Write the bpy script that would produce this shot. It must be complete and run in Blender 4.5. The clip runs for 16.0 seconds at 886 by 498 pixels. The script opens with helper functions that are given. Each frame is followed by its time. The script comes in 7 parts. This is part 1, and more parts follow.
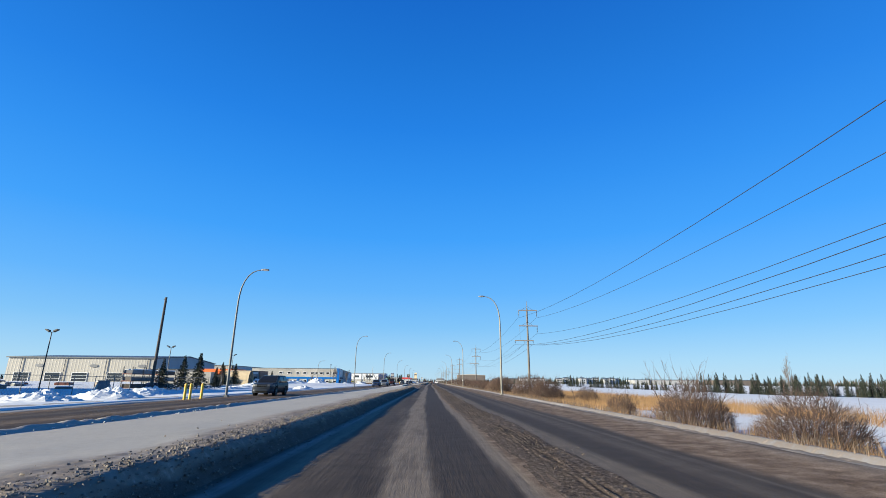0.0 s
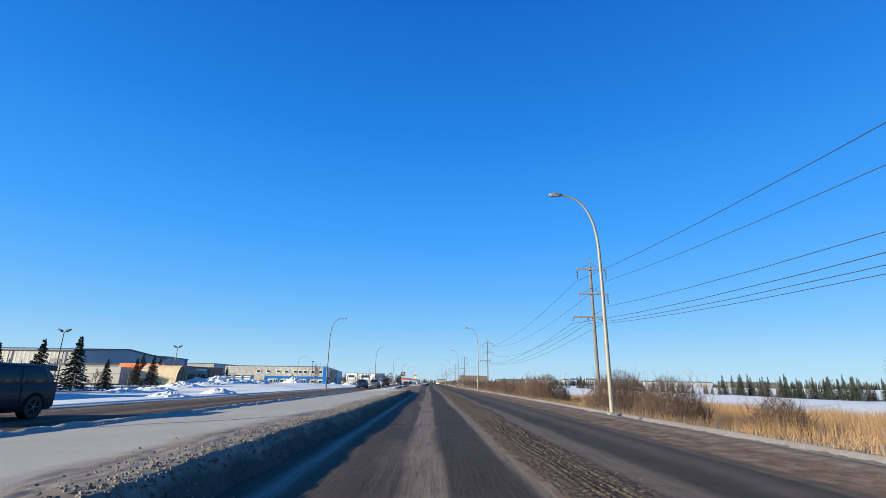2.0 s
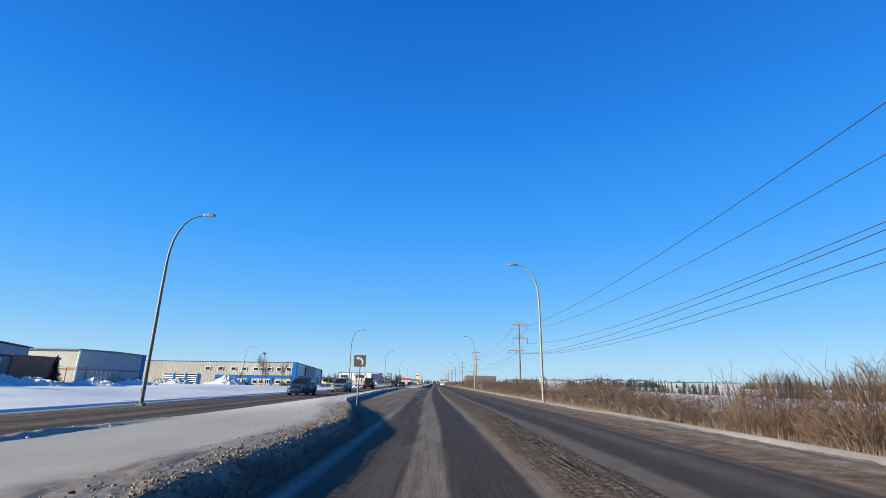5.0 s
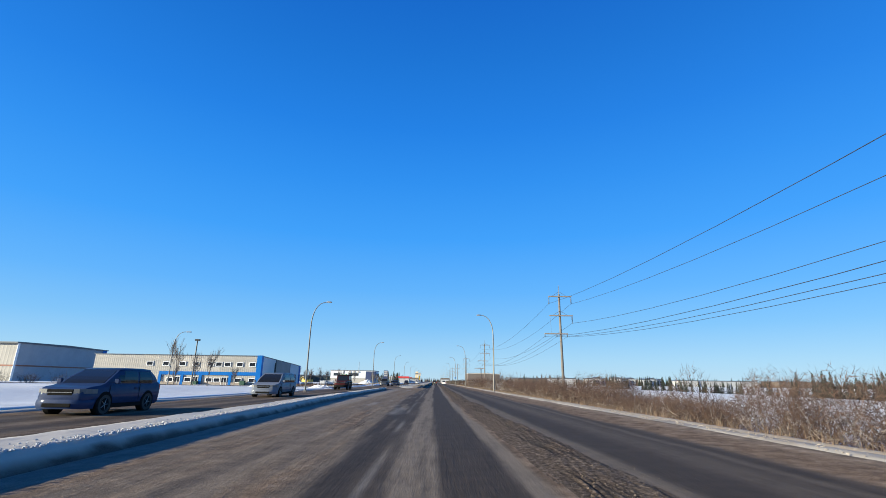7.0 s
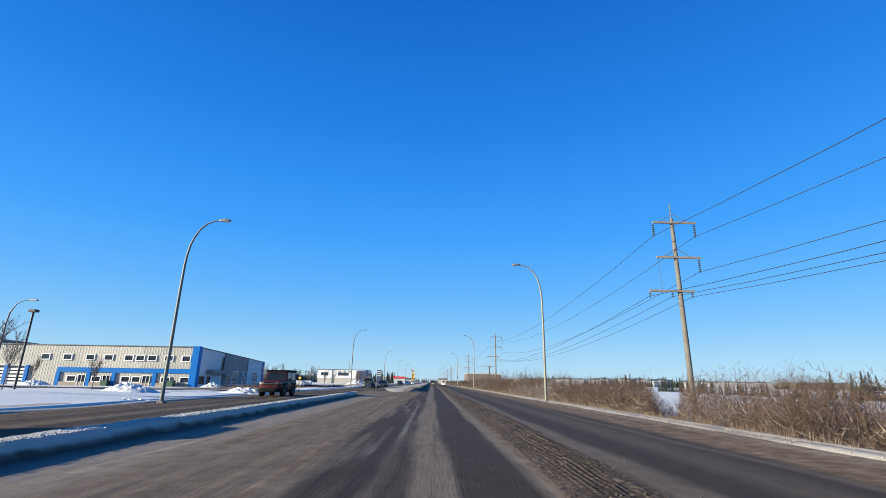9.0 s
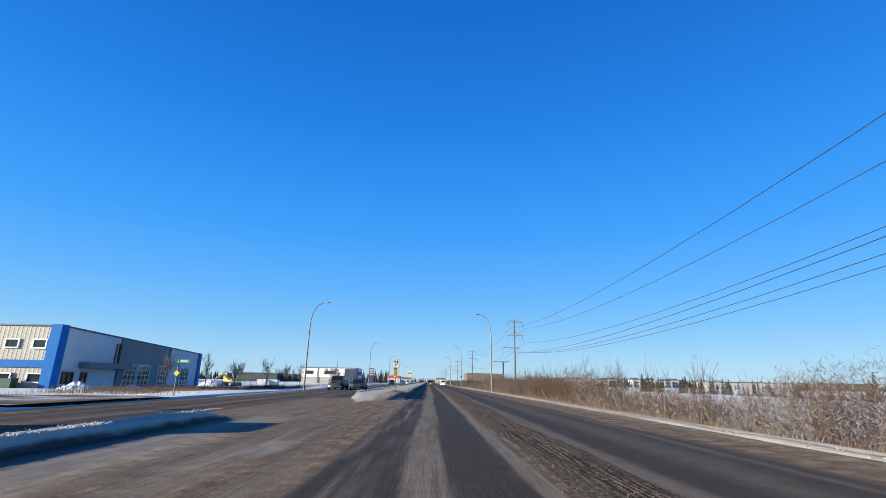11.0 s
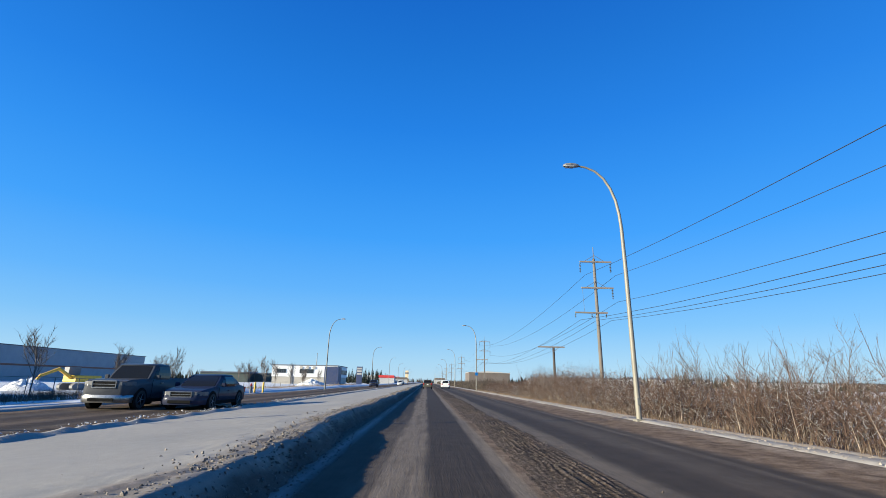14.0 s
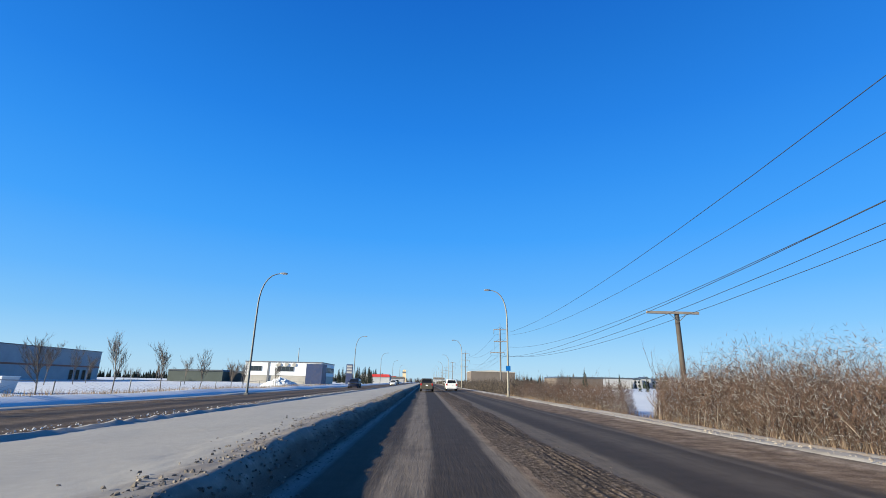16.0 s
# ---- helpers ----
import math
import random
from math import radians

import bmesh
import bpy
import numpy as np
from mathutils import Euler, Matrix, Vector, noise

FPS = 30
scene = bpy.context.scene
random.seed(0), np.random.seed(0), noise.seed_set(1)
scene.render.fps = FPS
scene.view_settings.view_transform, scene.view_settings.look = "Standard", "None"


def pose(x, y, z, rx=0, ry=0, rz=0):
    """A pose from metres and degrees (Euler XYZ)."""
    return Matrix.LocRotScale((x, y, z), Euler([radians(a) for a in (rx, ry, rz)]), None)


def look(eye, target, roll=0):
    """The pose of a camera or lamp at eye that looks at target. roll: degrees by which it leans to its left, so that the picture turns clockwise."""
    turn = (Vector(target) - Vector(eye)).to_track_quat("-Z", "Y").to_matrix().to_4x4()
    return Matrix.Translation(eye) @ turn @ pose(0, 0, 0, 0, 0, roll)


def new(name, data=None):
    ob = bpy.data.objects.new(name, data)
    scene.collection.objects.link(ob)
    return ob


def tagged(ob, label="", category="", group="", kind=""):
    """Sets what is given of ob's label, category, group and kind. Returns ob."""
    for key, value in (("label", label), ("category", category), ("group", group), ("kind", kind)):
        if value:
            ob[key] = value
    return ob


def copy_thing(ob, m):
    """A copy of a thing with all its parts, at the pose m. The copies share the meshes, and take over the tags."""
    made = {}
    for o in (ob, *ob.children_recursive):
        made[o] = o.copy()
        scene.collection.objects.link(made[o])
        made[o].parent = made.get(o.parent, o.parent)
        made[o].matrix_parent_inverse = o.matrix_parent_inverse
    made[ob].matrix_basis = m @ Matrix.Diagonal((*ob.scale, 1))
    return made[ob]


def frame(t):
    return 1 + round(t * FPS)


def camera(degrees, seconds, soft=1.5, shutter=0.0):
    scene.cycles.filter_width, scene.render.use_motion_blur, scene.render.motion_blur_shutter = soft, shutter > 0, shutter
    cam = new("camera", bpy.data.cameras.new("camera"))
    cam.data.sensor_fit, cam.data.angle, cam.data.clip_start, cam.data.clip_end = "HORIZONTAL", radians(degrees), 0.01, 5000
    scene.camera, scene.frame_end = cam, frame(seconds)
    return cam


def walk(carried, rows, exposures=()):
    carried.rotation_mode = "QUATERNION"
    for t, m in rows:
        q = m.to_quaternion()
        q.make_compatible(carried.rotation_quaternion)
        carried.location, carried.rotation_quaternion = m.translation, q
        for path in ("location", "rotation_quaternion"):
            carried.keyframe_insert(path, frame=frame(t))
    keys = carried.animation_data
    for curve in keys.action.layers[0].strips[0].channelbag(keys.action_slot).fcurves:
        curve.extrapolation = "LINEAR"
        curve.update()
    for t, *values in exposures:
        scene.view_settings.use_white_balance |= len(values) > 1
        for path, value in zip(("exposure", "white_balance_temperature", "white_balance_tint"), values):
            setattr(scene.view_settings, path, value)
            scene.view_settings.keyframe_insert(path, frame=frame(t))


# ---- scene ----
cam = camera(86.5, 16.0, soft=0.8)
PATH = [
    (0, (0.136, 3.747, 1.262), (0.177, 5.671, 1.804), 0.5),
    (0.5, (-0.056, 10.945, 1.269), (-0.016, 12.869, 1.811), 0.7),
    (1, (-0.228, 18.109, 1.271), (-0.189, 20.034, 1.814), 0.8),
    (1.5, (-0.359, 25.204, 1.274), (-0.32, 27.128, 1.819), 0.8),
    (2, (-0.473, 32.418, 1.267), (-0.434, 34.342, 1.812), 0.8),
    (2.5, (-0.545, 39.723, 1.281), (-0.508, 41.648, 1.826), 0.8),
    (3, (-0.561, 47.243, 1.269), (-0.527, 49.167, 1.813), 0.7),
    (3.5, (-0.578, 54.716, 1.267), (-0.546, 56.639, 1.814), 0.7),
    (4, (-0.634, 62.186, 1.297), (-0.604, 64.108, 1.847), 0.8),
    (6.5, (-0.672, 97.883, 1.272), (-0.647, 99.808, 1.814), 0.8),
    (7, (-0.831, 105.153, 1.267), (-0.803, 107.078, 1.809), 0.8),
    (7.5, (-0.973, 112.43, 1.27), (-0.942, 114.355, 1.812), 0.8),
    (8, (-1.081, 119.817, 1.276), (-1.047, 121.742, 1.817), 0.9),
    (8.5, (-1.173, 127.152, 1.271), (-1.136, 129.077, 1.813), 0.9),
    (9, (-1.216, 134.254, 1.272), (-1.177, 136.178, 1.816), 0.9),
    (11.5, (-1.23, 171.733, 1.269), (-1.178, 173.657, 1.812), 1.0),
    (12, (-1.134, 179.243, 1.262), (-1.08, 181.167, 1.805), 0.9),
    (12.5, (-1.009, 186.791, 1.264), (-0.955, 188.715, 1.807), 1.0),
    (13, (-0.881, 194.358, 1.271), (-0.826, 196.282, 1.814), 1.0),
    (13.5, (-0.768, 201.929, 1.276), (-0.712, 203.853, 1.82), 1.0),
    (14, (-0.724, 209.516, 1.277), (-0.669, 211.44, 1.822), 1.0),
    (14.5, (-0.736, 216.925, 1.273), (-0.682, 218.849, 1.818), 1.0),
    (15, (-0.78, 224.353, 1.269), (-0.725, 226.277, 1.813), 1.1),
    (15.5, (-0.809, 231.95, 1.278), (-0.75, 233.874, 1.821), 1.1),
    (16, (-0.818, 239.616, 1.26), (-0.757, 241.539, 1.804), 1.1),
]
walk(cam, [(t, look(eye, target, roll)) for t, eye, target, roll in PATH], [(0, 1.75), (16, 1.75)])

# ---- world and sun ----
SUN_DIR = Vector((-0.928, -0.371, 0.0)).normalized()      # the way towards the sun, level
SUN_EL = radians(14.5)
to_sun = Vector((SUN_DIR.x * math.cos(SUN_EL), SUN_DIR.y * math.cos(SUN_EL), math.sin(SUN_EL)))

world = bpy.data.worlds.new("winter_sky")
scene.world = world
world.use_nodes = True
wn, wl = world.node_tree.nodes, world.node_tree.links
wn.clear()
sky = wn.new("ShaderNodeTexSky")
sky.sky_type = "NISHITA"
sky.sun_disc = False
sky.sun_elevation = SUN_EL
sky.sun_rotation = math.atan2(to_sun.x, to_sun.y)
sky.altitude = 700
sky.air_density, sky.dust_density, sky.ozone_density = 1.0, 0.0, 4.0
bg = wn.new("ShaderNodeBackground")
bg.inputs["Strength"].default_value = 0.1
wo = wn.new("ShaderNodeOutputWorld")
# the deep blue of dry cold air by its height over the horizon, pale at the foot
up = wn.new("ShaderNodeSeparateXYZ")
wl.new(wn.new("ShaderNodeTexCoord").outputs["Generated"], up.inputs[0])
air = wn.new("ShaderNodeValToRGB")
air.color_ramp.interpolation = "LINEAR"
AIR = ((0.0, (176, 213, 237)), (0.04, (162, 209, 241)), (0.108, (124, 192, 245)), (0.18, (93, 177, 250)), (0.289, (58, 159, 250)), (0.40, (40, 143, 241)), (0.498, (26, 128, 230)), (0.607, (18, 115, 214)), (0.69, (12, 104, 204)), (0.8, (6, 72, 152)), (1.0, (3, 42, 100)))


def light_of(rgb):
    """Scene light, times ten, that shows as this colour at the walk's exposure."""
    return tuple(((c / 255 + 0.055) / 1.055) ** 2.4 / 2**1.75 * 10 for c in rgb)


while len(air.color_ramp.elements) < len(AIR):
    air.color_ramp.elements.new(0.5)
for one, (place, rgb) in zip(air.color_ramp.elements, AIR):
    one.position, one.color = place, (*light_of(rgb), 1)
wl.new(up.outputs["Z"], air.inputs["Fac"])
blend = wn.new("ShaderNodeMix")
blend.data_type = "RGBA"
blend.inputs[0].default_value = 0.95
wl.new(sky.outputs[0], blend.inputs[6])
wl.new(air.outputs[0], blend.inputs[7])
wl.new(blend.outputs[2], bg.inputs["Color"])
wl.new(bg.outputs[0], wo.inputs["Surface"])

sun_data = bpy.data.lights.new("sun", "SUN")
sun_data.energy, sun_data.angle, sun_data.color = 3.2, radians(0.6), (1.0, 0.92, 0.71)
sun = new("sun", sun_data)
sun.matrix_world = Matrix.Translation((-60, -30, 40)) @ (-to_sun).to_track_quat("-Z", "Y").to_matrix().to_4x4()


# ---- materials ----
def nodes_of(name):
    m = bpy.data.materials.new(name)
    m.use_nodes = True
    nt = m.node_tree
    return m, nt.nodes, nt.links, nt.nodes["Principled BSDF"]


def noise_node(n, l, coord, scale, detail=4.0, rough=0.6):
    t = n.new("ShaderNodeTexNoise")
    t.inputs["Scale"].default_value, t.inputs["Detail"].default_value, t.inputs["Roughness"].default_value = scale, detail, rough
    l.new(coord, t.inputs["Vector"])
    return t.outputs["Fac"]


def ramp_node(n, l, fac, stops):
    r = n.new("ShaderNodeValToRGB")
    e = r.color_ramp.elements
    while len(e) < len(stops):
        e.new(0.5)
    for one, (p, c) in zip(e, stops):
        one.position, one.color = p, (*c, 1) if len(c) == 3 else c
    l.new(fac, r.inputs["Fac"])
    return r.outputs["Color"]


def mix_node(n, l, fac, a, b, kind="MIX"):
    m = n.new("ShaderNodeMix")
    m.data_type, m.blend_type = "RGBA", kind
    for sock, v in ((m.inputs[0], fac), (m.inputs[6], a), (m.inputs[7], b)):
        if hasattr(v, "links"):
            l.new(v, sock)
        elif isinstance(v, tuple):
            sock.default_value = (*v, 1)
        else:
            sock.default_value = v
    return m.outputs[2]


def math_node(n, l, op, a, b=0.0, clamp=False):
    m = n.new("ShaderNodeMath")
    m.operation, m.use_clamp = op, clamp
    for sock, v in zip(m.inputs, (a, b)):
        if hasattr(v, "links"):
            l.new(v, sock)
        else:
            sock.default_value = v
    return m.outputs[0]


def bump_node(n, l, height, bsdf, strength, distance):
    b = n.new("ShaderNodeBump")
    b.inputs["Strength"].default_value, b.inputs["Distance"].default_value = strength, distance
    l.new(height, b.inputs["Height"])
    l.new(b.outputs[0], bsdf.inputs["Normal"])


def surf(name, c1, c2, scale=3.0, fine=40.0, rough=0.7, metal=0.0, bump=0.3, depth=0.01, dirt=None, dirt_amount=0.3, island=0.0, each=0.0, space="world"):
    """A surface with two scales of change in colour, a rough grain and, if given, patches of dirt."""
    m, n, l, b = nodes_of(name)
    if space == "world":
        coord = n.new("ShaderNodeNewGeometry").outputs["Position"]
    else:
        coord = n.new("ShaderNodeTexCoord").outputs["Object"]
    big, small = noise_node(n, l, coord, scale), noise_node(n, l, coord, fine, 3.0)
    both = math_node(n, l, "ADD", math_node(n, l, "MULTIPLY", big, 0.65), math_node(n, l, "MULTIPLY", small, 0.35))
    col = ramp_node(n, l, both, [(0.32, c1), (0.68, c2)])
    if dirt:
        patch = ramp_node(n, l, noise_node(n, l, coord, scale * 0.45, 6.0, 0.7), [(0.45, (0, 0, 0)), (0.7, (dirt_amount,) * 3)])
        col = mix_node(n, l, patch, col, dirt)
    if island or each:
        src = n.new("ShaderNodeNewGeometry").outputs["Random Per Island"] if island else n.new("ShaderNodeObjectInfo").outputs["Random"]
        v = math_node(n, l, "ADD", math_node(n, l, "MULTIPLY", src, 2 * (island or each)), 1 - (island or each))
        hsv = n.new("ShaderNodeHueSaturation")
        l.new(v, hsv.inputs["Value"])
        l.new(col, hsv.inputs["Color"])
        col = hsv.outputs[0]
    l.new(col, b.inputs["Base Color"])
    b.inputs["Metallic"].default_value = metal
    l.new(math_node(n, l, "ADD", math_node(n, l, "MULTIPLY", small, 0.2), rough - 0.1), b.inputs["Roughness"])
    if bump:
        bump_node(n, l, both, b, bump, depth)
    return m


def road_surface():
    """Dark asphalt under a film of pale salt dust, brown sand and ground-in snow, by the sheet's own stains."""
    m, n, l, b = nodes_of("winter_asphalt")
    coord = n.new("ShaderNodeNewGeometry").outputs["Position"]

    def att(name):
        a = n.new("ShaderNodeAttribute")
        a.attribute_name = name
        return a.outputs["Fac"]

    stretch = n.new("ShaderNodeMapping")
    stretch.inputs["Scale"].default_value = (1.0, 0.06, 1.0)
    l.new(coord, stretch.inputs["Vector"])
    streak, fine = noise_node(n, l, stretch.outputs[0], 9.0, 6.0, 0.75), noise_node(n, l, coord, 42.0, 4.0, 0.7)
    mid = noise_node(n, l, coord, 2.2, 5.0, 0.65)
    asphalt = ramp_node(n, l, math_node(n, l, "ADD", math_node(n, l, "MULTIPLY", mid, 0.5), math_node(n, l, "MULTIPLY", fine, 0.5)), [(0.3, (0.022, 0.016, 0.0117)), (0.7, (0.052, 0.038, 0.028))])
    wob = math_node(n, l, "SUBTRACT", math_node(n, l, "ADD", math_node(n, l, "MULTIPLY", streak, 1.5), math_node(n, l, "ADD", math_node(n, l, "MULTIPLY", mid, 0.9), math_node(n, l, "MULTIPLY", fine, 0.5))), 0.72)
    dust_f = math_node(n, l, "MULTIPLY", att("dust"), math_node(n, l, "ADD", wob, 0.2), True)
    sand_f = math_node(n, l, "MULTIPLY", att("sand"), math_node(n, l, "ADD", wob, 0.35), True)
    dust_c = ramp_node(n, l, fine, [(0.3, (0.13, 0.102, 0.075)), (0.7, (0.25, 0.2, 0.149))])
    sand_c = ramp_node(n, l, math_node(n, l, "ADD", math_node(n, l, "MULTIPLY", mid, 0.55), math_node(n, l, "MULTIPLY", fine, 0.45)), [(0.36, (0.075, 0.050, 0.035)), (0.5, (0.16, 0.112, 0.079)), (0.64, (0.29, 0.222, 0.168))])
    col = mix_node(n, l, dust_f, asphalt, dust_c)
    col = mix_node(n, l, sand_f, col, sand_c)
    snow_f = math_node(n, l, "MULTIPLY", att("snow"), math_node(n, l, "ADD", wob, 0.3), True)
    col = mix_node(n, l, snow_f, col, (0.62, 0.61, 0.60))
    l.new(col, b.inputs["Base Color"])
    rough = math_node(n, l, "ADD", math_node(n, l, "MULTIPLY", sand_f, 0.25), math_node(n, l, "ADD", math_node(n, l, "MULTIPLY", fine, 0.2), 0.65), True)
    l.new(rough, b.inputs["Roughness"])
    b.inputs["Specular IOR Level"].default_value = 0.1
    bump_node(n, l, math_node(n, l, "ADD", math_node(n, l, "MULTIPLY", math_node(n, l, "ADD", fine, mid), math_node(n, l, "ADD", sand_f, 0.35)), streak), b, 0.55, 0.025)
    return m


def snow_surface(name, dirty, low=(0.57, 0.585, 0.59), high=(0.68, 0.695, 0.695)):
    """Crusted snow; where the sheet says so, mixed with brown road sand."""
    m, n, l, b = nodes_of(name)
    coord = n.new("ShaderNodeNewGeometry").outputs["Position"]
    a = n.new("ShaderNodeAttribute")
    a.attribute_name = "dirt"
    big, mid, fine = noise_node(n, l, coord, 0.35, 5.0), noise_node(n, l, coord, 5.0, 6.0, 0.7), noise_node(n, l, coord, 60.0, 2.0)
    clean = ramp_node(n, l, math_node(n, l, "ADD", math_node(n, l, "MULTIPLY", big, 0.6), math_node(n, l, "MULTIPLY", mid, 0.4)), [(0.3, low), (0.65, high)])
    soil = ramp_node(n, l, mid, [(0.35, (0.085, 0.063, 0.045)), (0.55, (0.20, 0.158, 0.12)), (0.7, (0.36, 0.31, 0.26))])
    f = math_node(n, l, "MULTIPLY", a.outputs["Fac"], math_node(n, l, "ADD", math_node(n, l, "MULTIPLY", mid, 1.3), 0.25), True)
    film = math_node(n, l, "MULTIPLY", math_node(n, l, "SUBTRACT", big, 0.35), dirty, True)
    fresh = n.new("ShaderNodeAttribute")
    fresh.attribute_name = "fresh"
    clean = mix_node(n, l, fresh.outputs["Fac"], clean, (0.62, 0.58, 0.52))
    col = mix_node(n, l, film, clean, (0.30, 0.25, 0.19))
    col = mix_node(n, l, f, col, soil)
    # this stain turns the snow a much darker brown
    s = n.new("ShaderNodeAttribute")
    s.attribute_name = "dark_face"
    mask = math_node(n, l, "MULTIPLY", s.outputs["Fac"], math_node(n, l, "ADD", math_node(n, l, "MULTIPLY", mid, 0.8), 0.6), True)
    col = mix_node(n, l, mask, col, ramp_node(n, l, fine, [(0.3, (0.030, 0.024, 0.019)), (0.7, (0.085, 0.068, 0.053))]))
    l.new(col, b.inputs["Base Color"])
    b.inputs["Roughness"].default_value = 0.75
    b.inputs["Specular IOR Level"].default_value = 0.3
    bump_node(n, l, math_node(n, l, "ADD", mid, math_node(n, l, "MULTIPLY", fine, 0.4)), b, 0.3, 0.03)
    return m


def rut_surface():
    """Sand and snow churned by tyres: short lug marks and clods, with the shade of hollows and ruts painted in."""
    m, n, l, b = nodes_of("rutted_sandy_snow")
    coord = n.new("ShaderNodeNewGeometry").outputs["Position"]
    st = n.new("ShaderNodeMapping")
    st.inputs["Scale"].default_value = (1.0, 0.75, 1.0)
    st.inputs["Rotation"].default_value = (0, 0, 0.35)
    l.new(coord, st.inputs["Vector"])
    lug, clod, big = noise_node(n, l, st.outputs[0], 13.0, 4.0, 0.6), noise_node(n, l, coord, 34.0, 4.0, 0.7), noise_node(n, l, coord, 1.3, 4.0)
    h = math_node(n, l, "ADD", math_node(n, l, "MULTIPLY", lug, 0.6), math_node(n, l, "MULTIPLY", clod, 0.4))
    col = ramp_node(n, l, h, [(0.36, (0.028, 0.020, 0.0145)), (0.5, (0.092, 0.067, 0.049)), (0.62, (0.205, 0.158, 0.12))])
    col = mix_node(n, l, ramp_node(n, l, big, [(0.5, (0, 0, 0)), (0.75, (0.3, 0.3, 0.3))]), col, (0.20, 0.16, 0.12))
    # shade of the ruts, mixed into the sand as near-black brown
    rut_shade = n.new("ShaderNodeAttribute")
    rut_shade.attribute_name = "rut_shade"
    col = mix_node(n, l, math_node(n, l, "MULTIPLY", rut_shade.outputs["Fac"], 0.65, True), col, (0.022, 0.017, 0.013))
    l.new(col, b.inputs["Base Color"])
    b.inputs["Roughness"].default_value = 0.95
    b.inputs["Specular IOR Level"].default_value = 0.1
    bump_node(n, l, h, b, 1.0, 0.06)
    return m


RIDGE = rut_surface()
ASPHALT = road_surface()
SNOW = snow_surface("field_snow", 0.0)
ROADSNOW = snow_surface("roadside_snow", 0.7, (0.297, 0.277, 0.237), (0.396, 0.371, 0.326))
STEEL = surf("galvanised_steel", (0.101, 0.104, 0.103), (0.155, 0.157, 0.151), 2.0, 60, 0.55, 0.15, 0.1, 0.002)
STEEL_TAN = surf("weathered_tan_pole_paint", (0.182, 0.169, 0.139), (0.243, 0.225, 0.186), 1.5, 50, 0.55, 0.1, 0.1, 0.002)
LAMP_GREY = surf("lamp_housing_grey", (0.176, 0.176, 0.176), (0.27, 0.27, 0.27), 4, 60, 0.5, 0.3, 0.05, 0.002)
LENS = surf("frosted_lamp_lens", (0.3, 0.31, 0.31), (0.4, 0.41, 0.41), 5, 50, 0.25, 0, 0, 0)
WOOD = surf("weathered_pole_wood", (0.105, 0.0945, 0.0824), (0.182, 0.165, 0.146), 1.2, 35, 0.85, 0, 0.5, 0.01, (0.12, 0.09, 0.07), 0.5)
DARKWOOD = surf("tarred_pole_wood", (0.0378, 0.0324, 0.0284), (0.081, 0.0675, 0.0567), 1.2, 35, 0.85, 0, 0.5, 0.01)
ARMWOOD = surf("grey_crossarm_wood", (0.176, 0.142, 0.115), (0.284, 0.236, 0.196), 2, 40, 0.85, 0, 0.4, 0.006)
PORCELAIN = surf("glass_insulator", (0.03, 0.034, 0.036), (0.06, 0.066, 0.07), 8, 40, 0.3, 0, 0, 0)
WIRE = surf("stranded_aluminium_wire", (0.025, 0.027, 0.03), (0.045, 0.047, 0.05), 5, 60, 0.5, 0.3, 0, 0)
BEIGE = surf("beige_metal_cladding", (0.278, 0.262, 0.228), (0.348, 0.326, 0.288), 0.25, 8, 0.55, 0, 0.1, 0.004, (0.45, 0.40, 0.32), 0.25)
WHITEWALL = surf("off_white_metal_cladding", (0.324, 0.318, 0.288), (0.408, 0.396, 0.366), 0.25, 8, 0.55, 0, 0.1, 0.004, (0.5, 0.46, 0.4), 0.2)
GREYWALL = surf("taupe_metal_cladding", (0.324, 0.3, 0.258), (0.432, 0.396, 0.342), 0.3, 8, 0.55, 0, 0.1, 0.004)
CHARCOAL = surf("charcoal_wall_panel", (0.11, 0.115, 0.125), (0.17, 0.175, 0.185), 0.4, 10, 0.5, 0, 0.1, 0.004)
PALEPANEL = surf("pale_grey_wall_panel", (0.48, 0.48, 0.48), (0.58, 0.58, 0.57), 0.3, 10, 0.55, 0, 0.1, 0.004)
BLUEGREY = surf("blue_grey_wall_panel", (0.25, 0.265, 0.28), (0.32, 0.335, 0.35), 0.3, 10, 0.55, 0, 0.1, 0.004)
BLUE = surf("bright_blue_trim", (0.004, 0.11, 0.36), (0.008, 0.14, 0.43), 0.6, 20, 0.45, 0, 0.05, 0.002)
BLUE.node_tree.nodes["Principled BSDF"].inputs["Specular IOR Level"].default_value = 0.12
GREENBIN = surf("dark_green_bin", (0.012, 0.05, 0.03), (0.022, 0.075, 0.045), 2, 30, 0.6, 0, 0.05, 0.002)
STONE = surf("grey_brown_stone_base", (0.192, 0.156, 0.126), (0.36, 0.306, 0.252), 2.5, 14, 0.85, 0, 0.5, 0.02)
ROOFDARK = surf("dark_metal_roof", (0.06, 0.075, 0.09), (0.10, 0.115, 0.13), 0.3, 10, 0.5, 0.2, 0.1, 0.005)
WHITEPAINT = surf("white_paint", (0.672, 0.672, 0.648), (0.792, 0.792, 0.768), 3, 40, 0.5, 0, 0.05, 0.002)
BLACK = surf("black_paint", (0.015, 0.015, 0.016), (0.03, 0.03, 0.031), 3, 40, 0.5, 0, 0.05, 0.002)
RUBBER = surf("dusty_rubber", (0.02, 0.02, 0.02), (0.045, 0.043, 0.04), 10, 70, 0.85, 0, 0.3, 0.004)
ORANGE = surf("orange_container_paint", (0.744, 0.132, 0.018), (0.9, 0.192, 0.036), 1, 20, 0.5, 0, 0.1, 0.003, (0.35, 0.1, 0.04), 0.4)
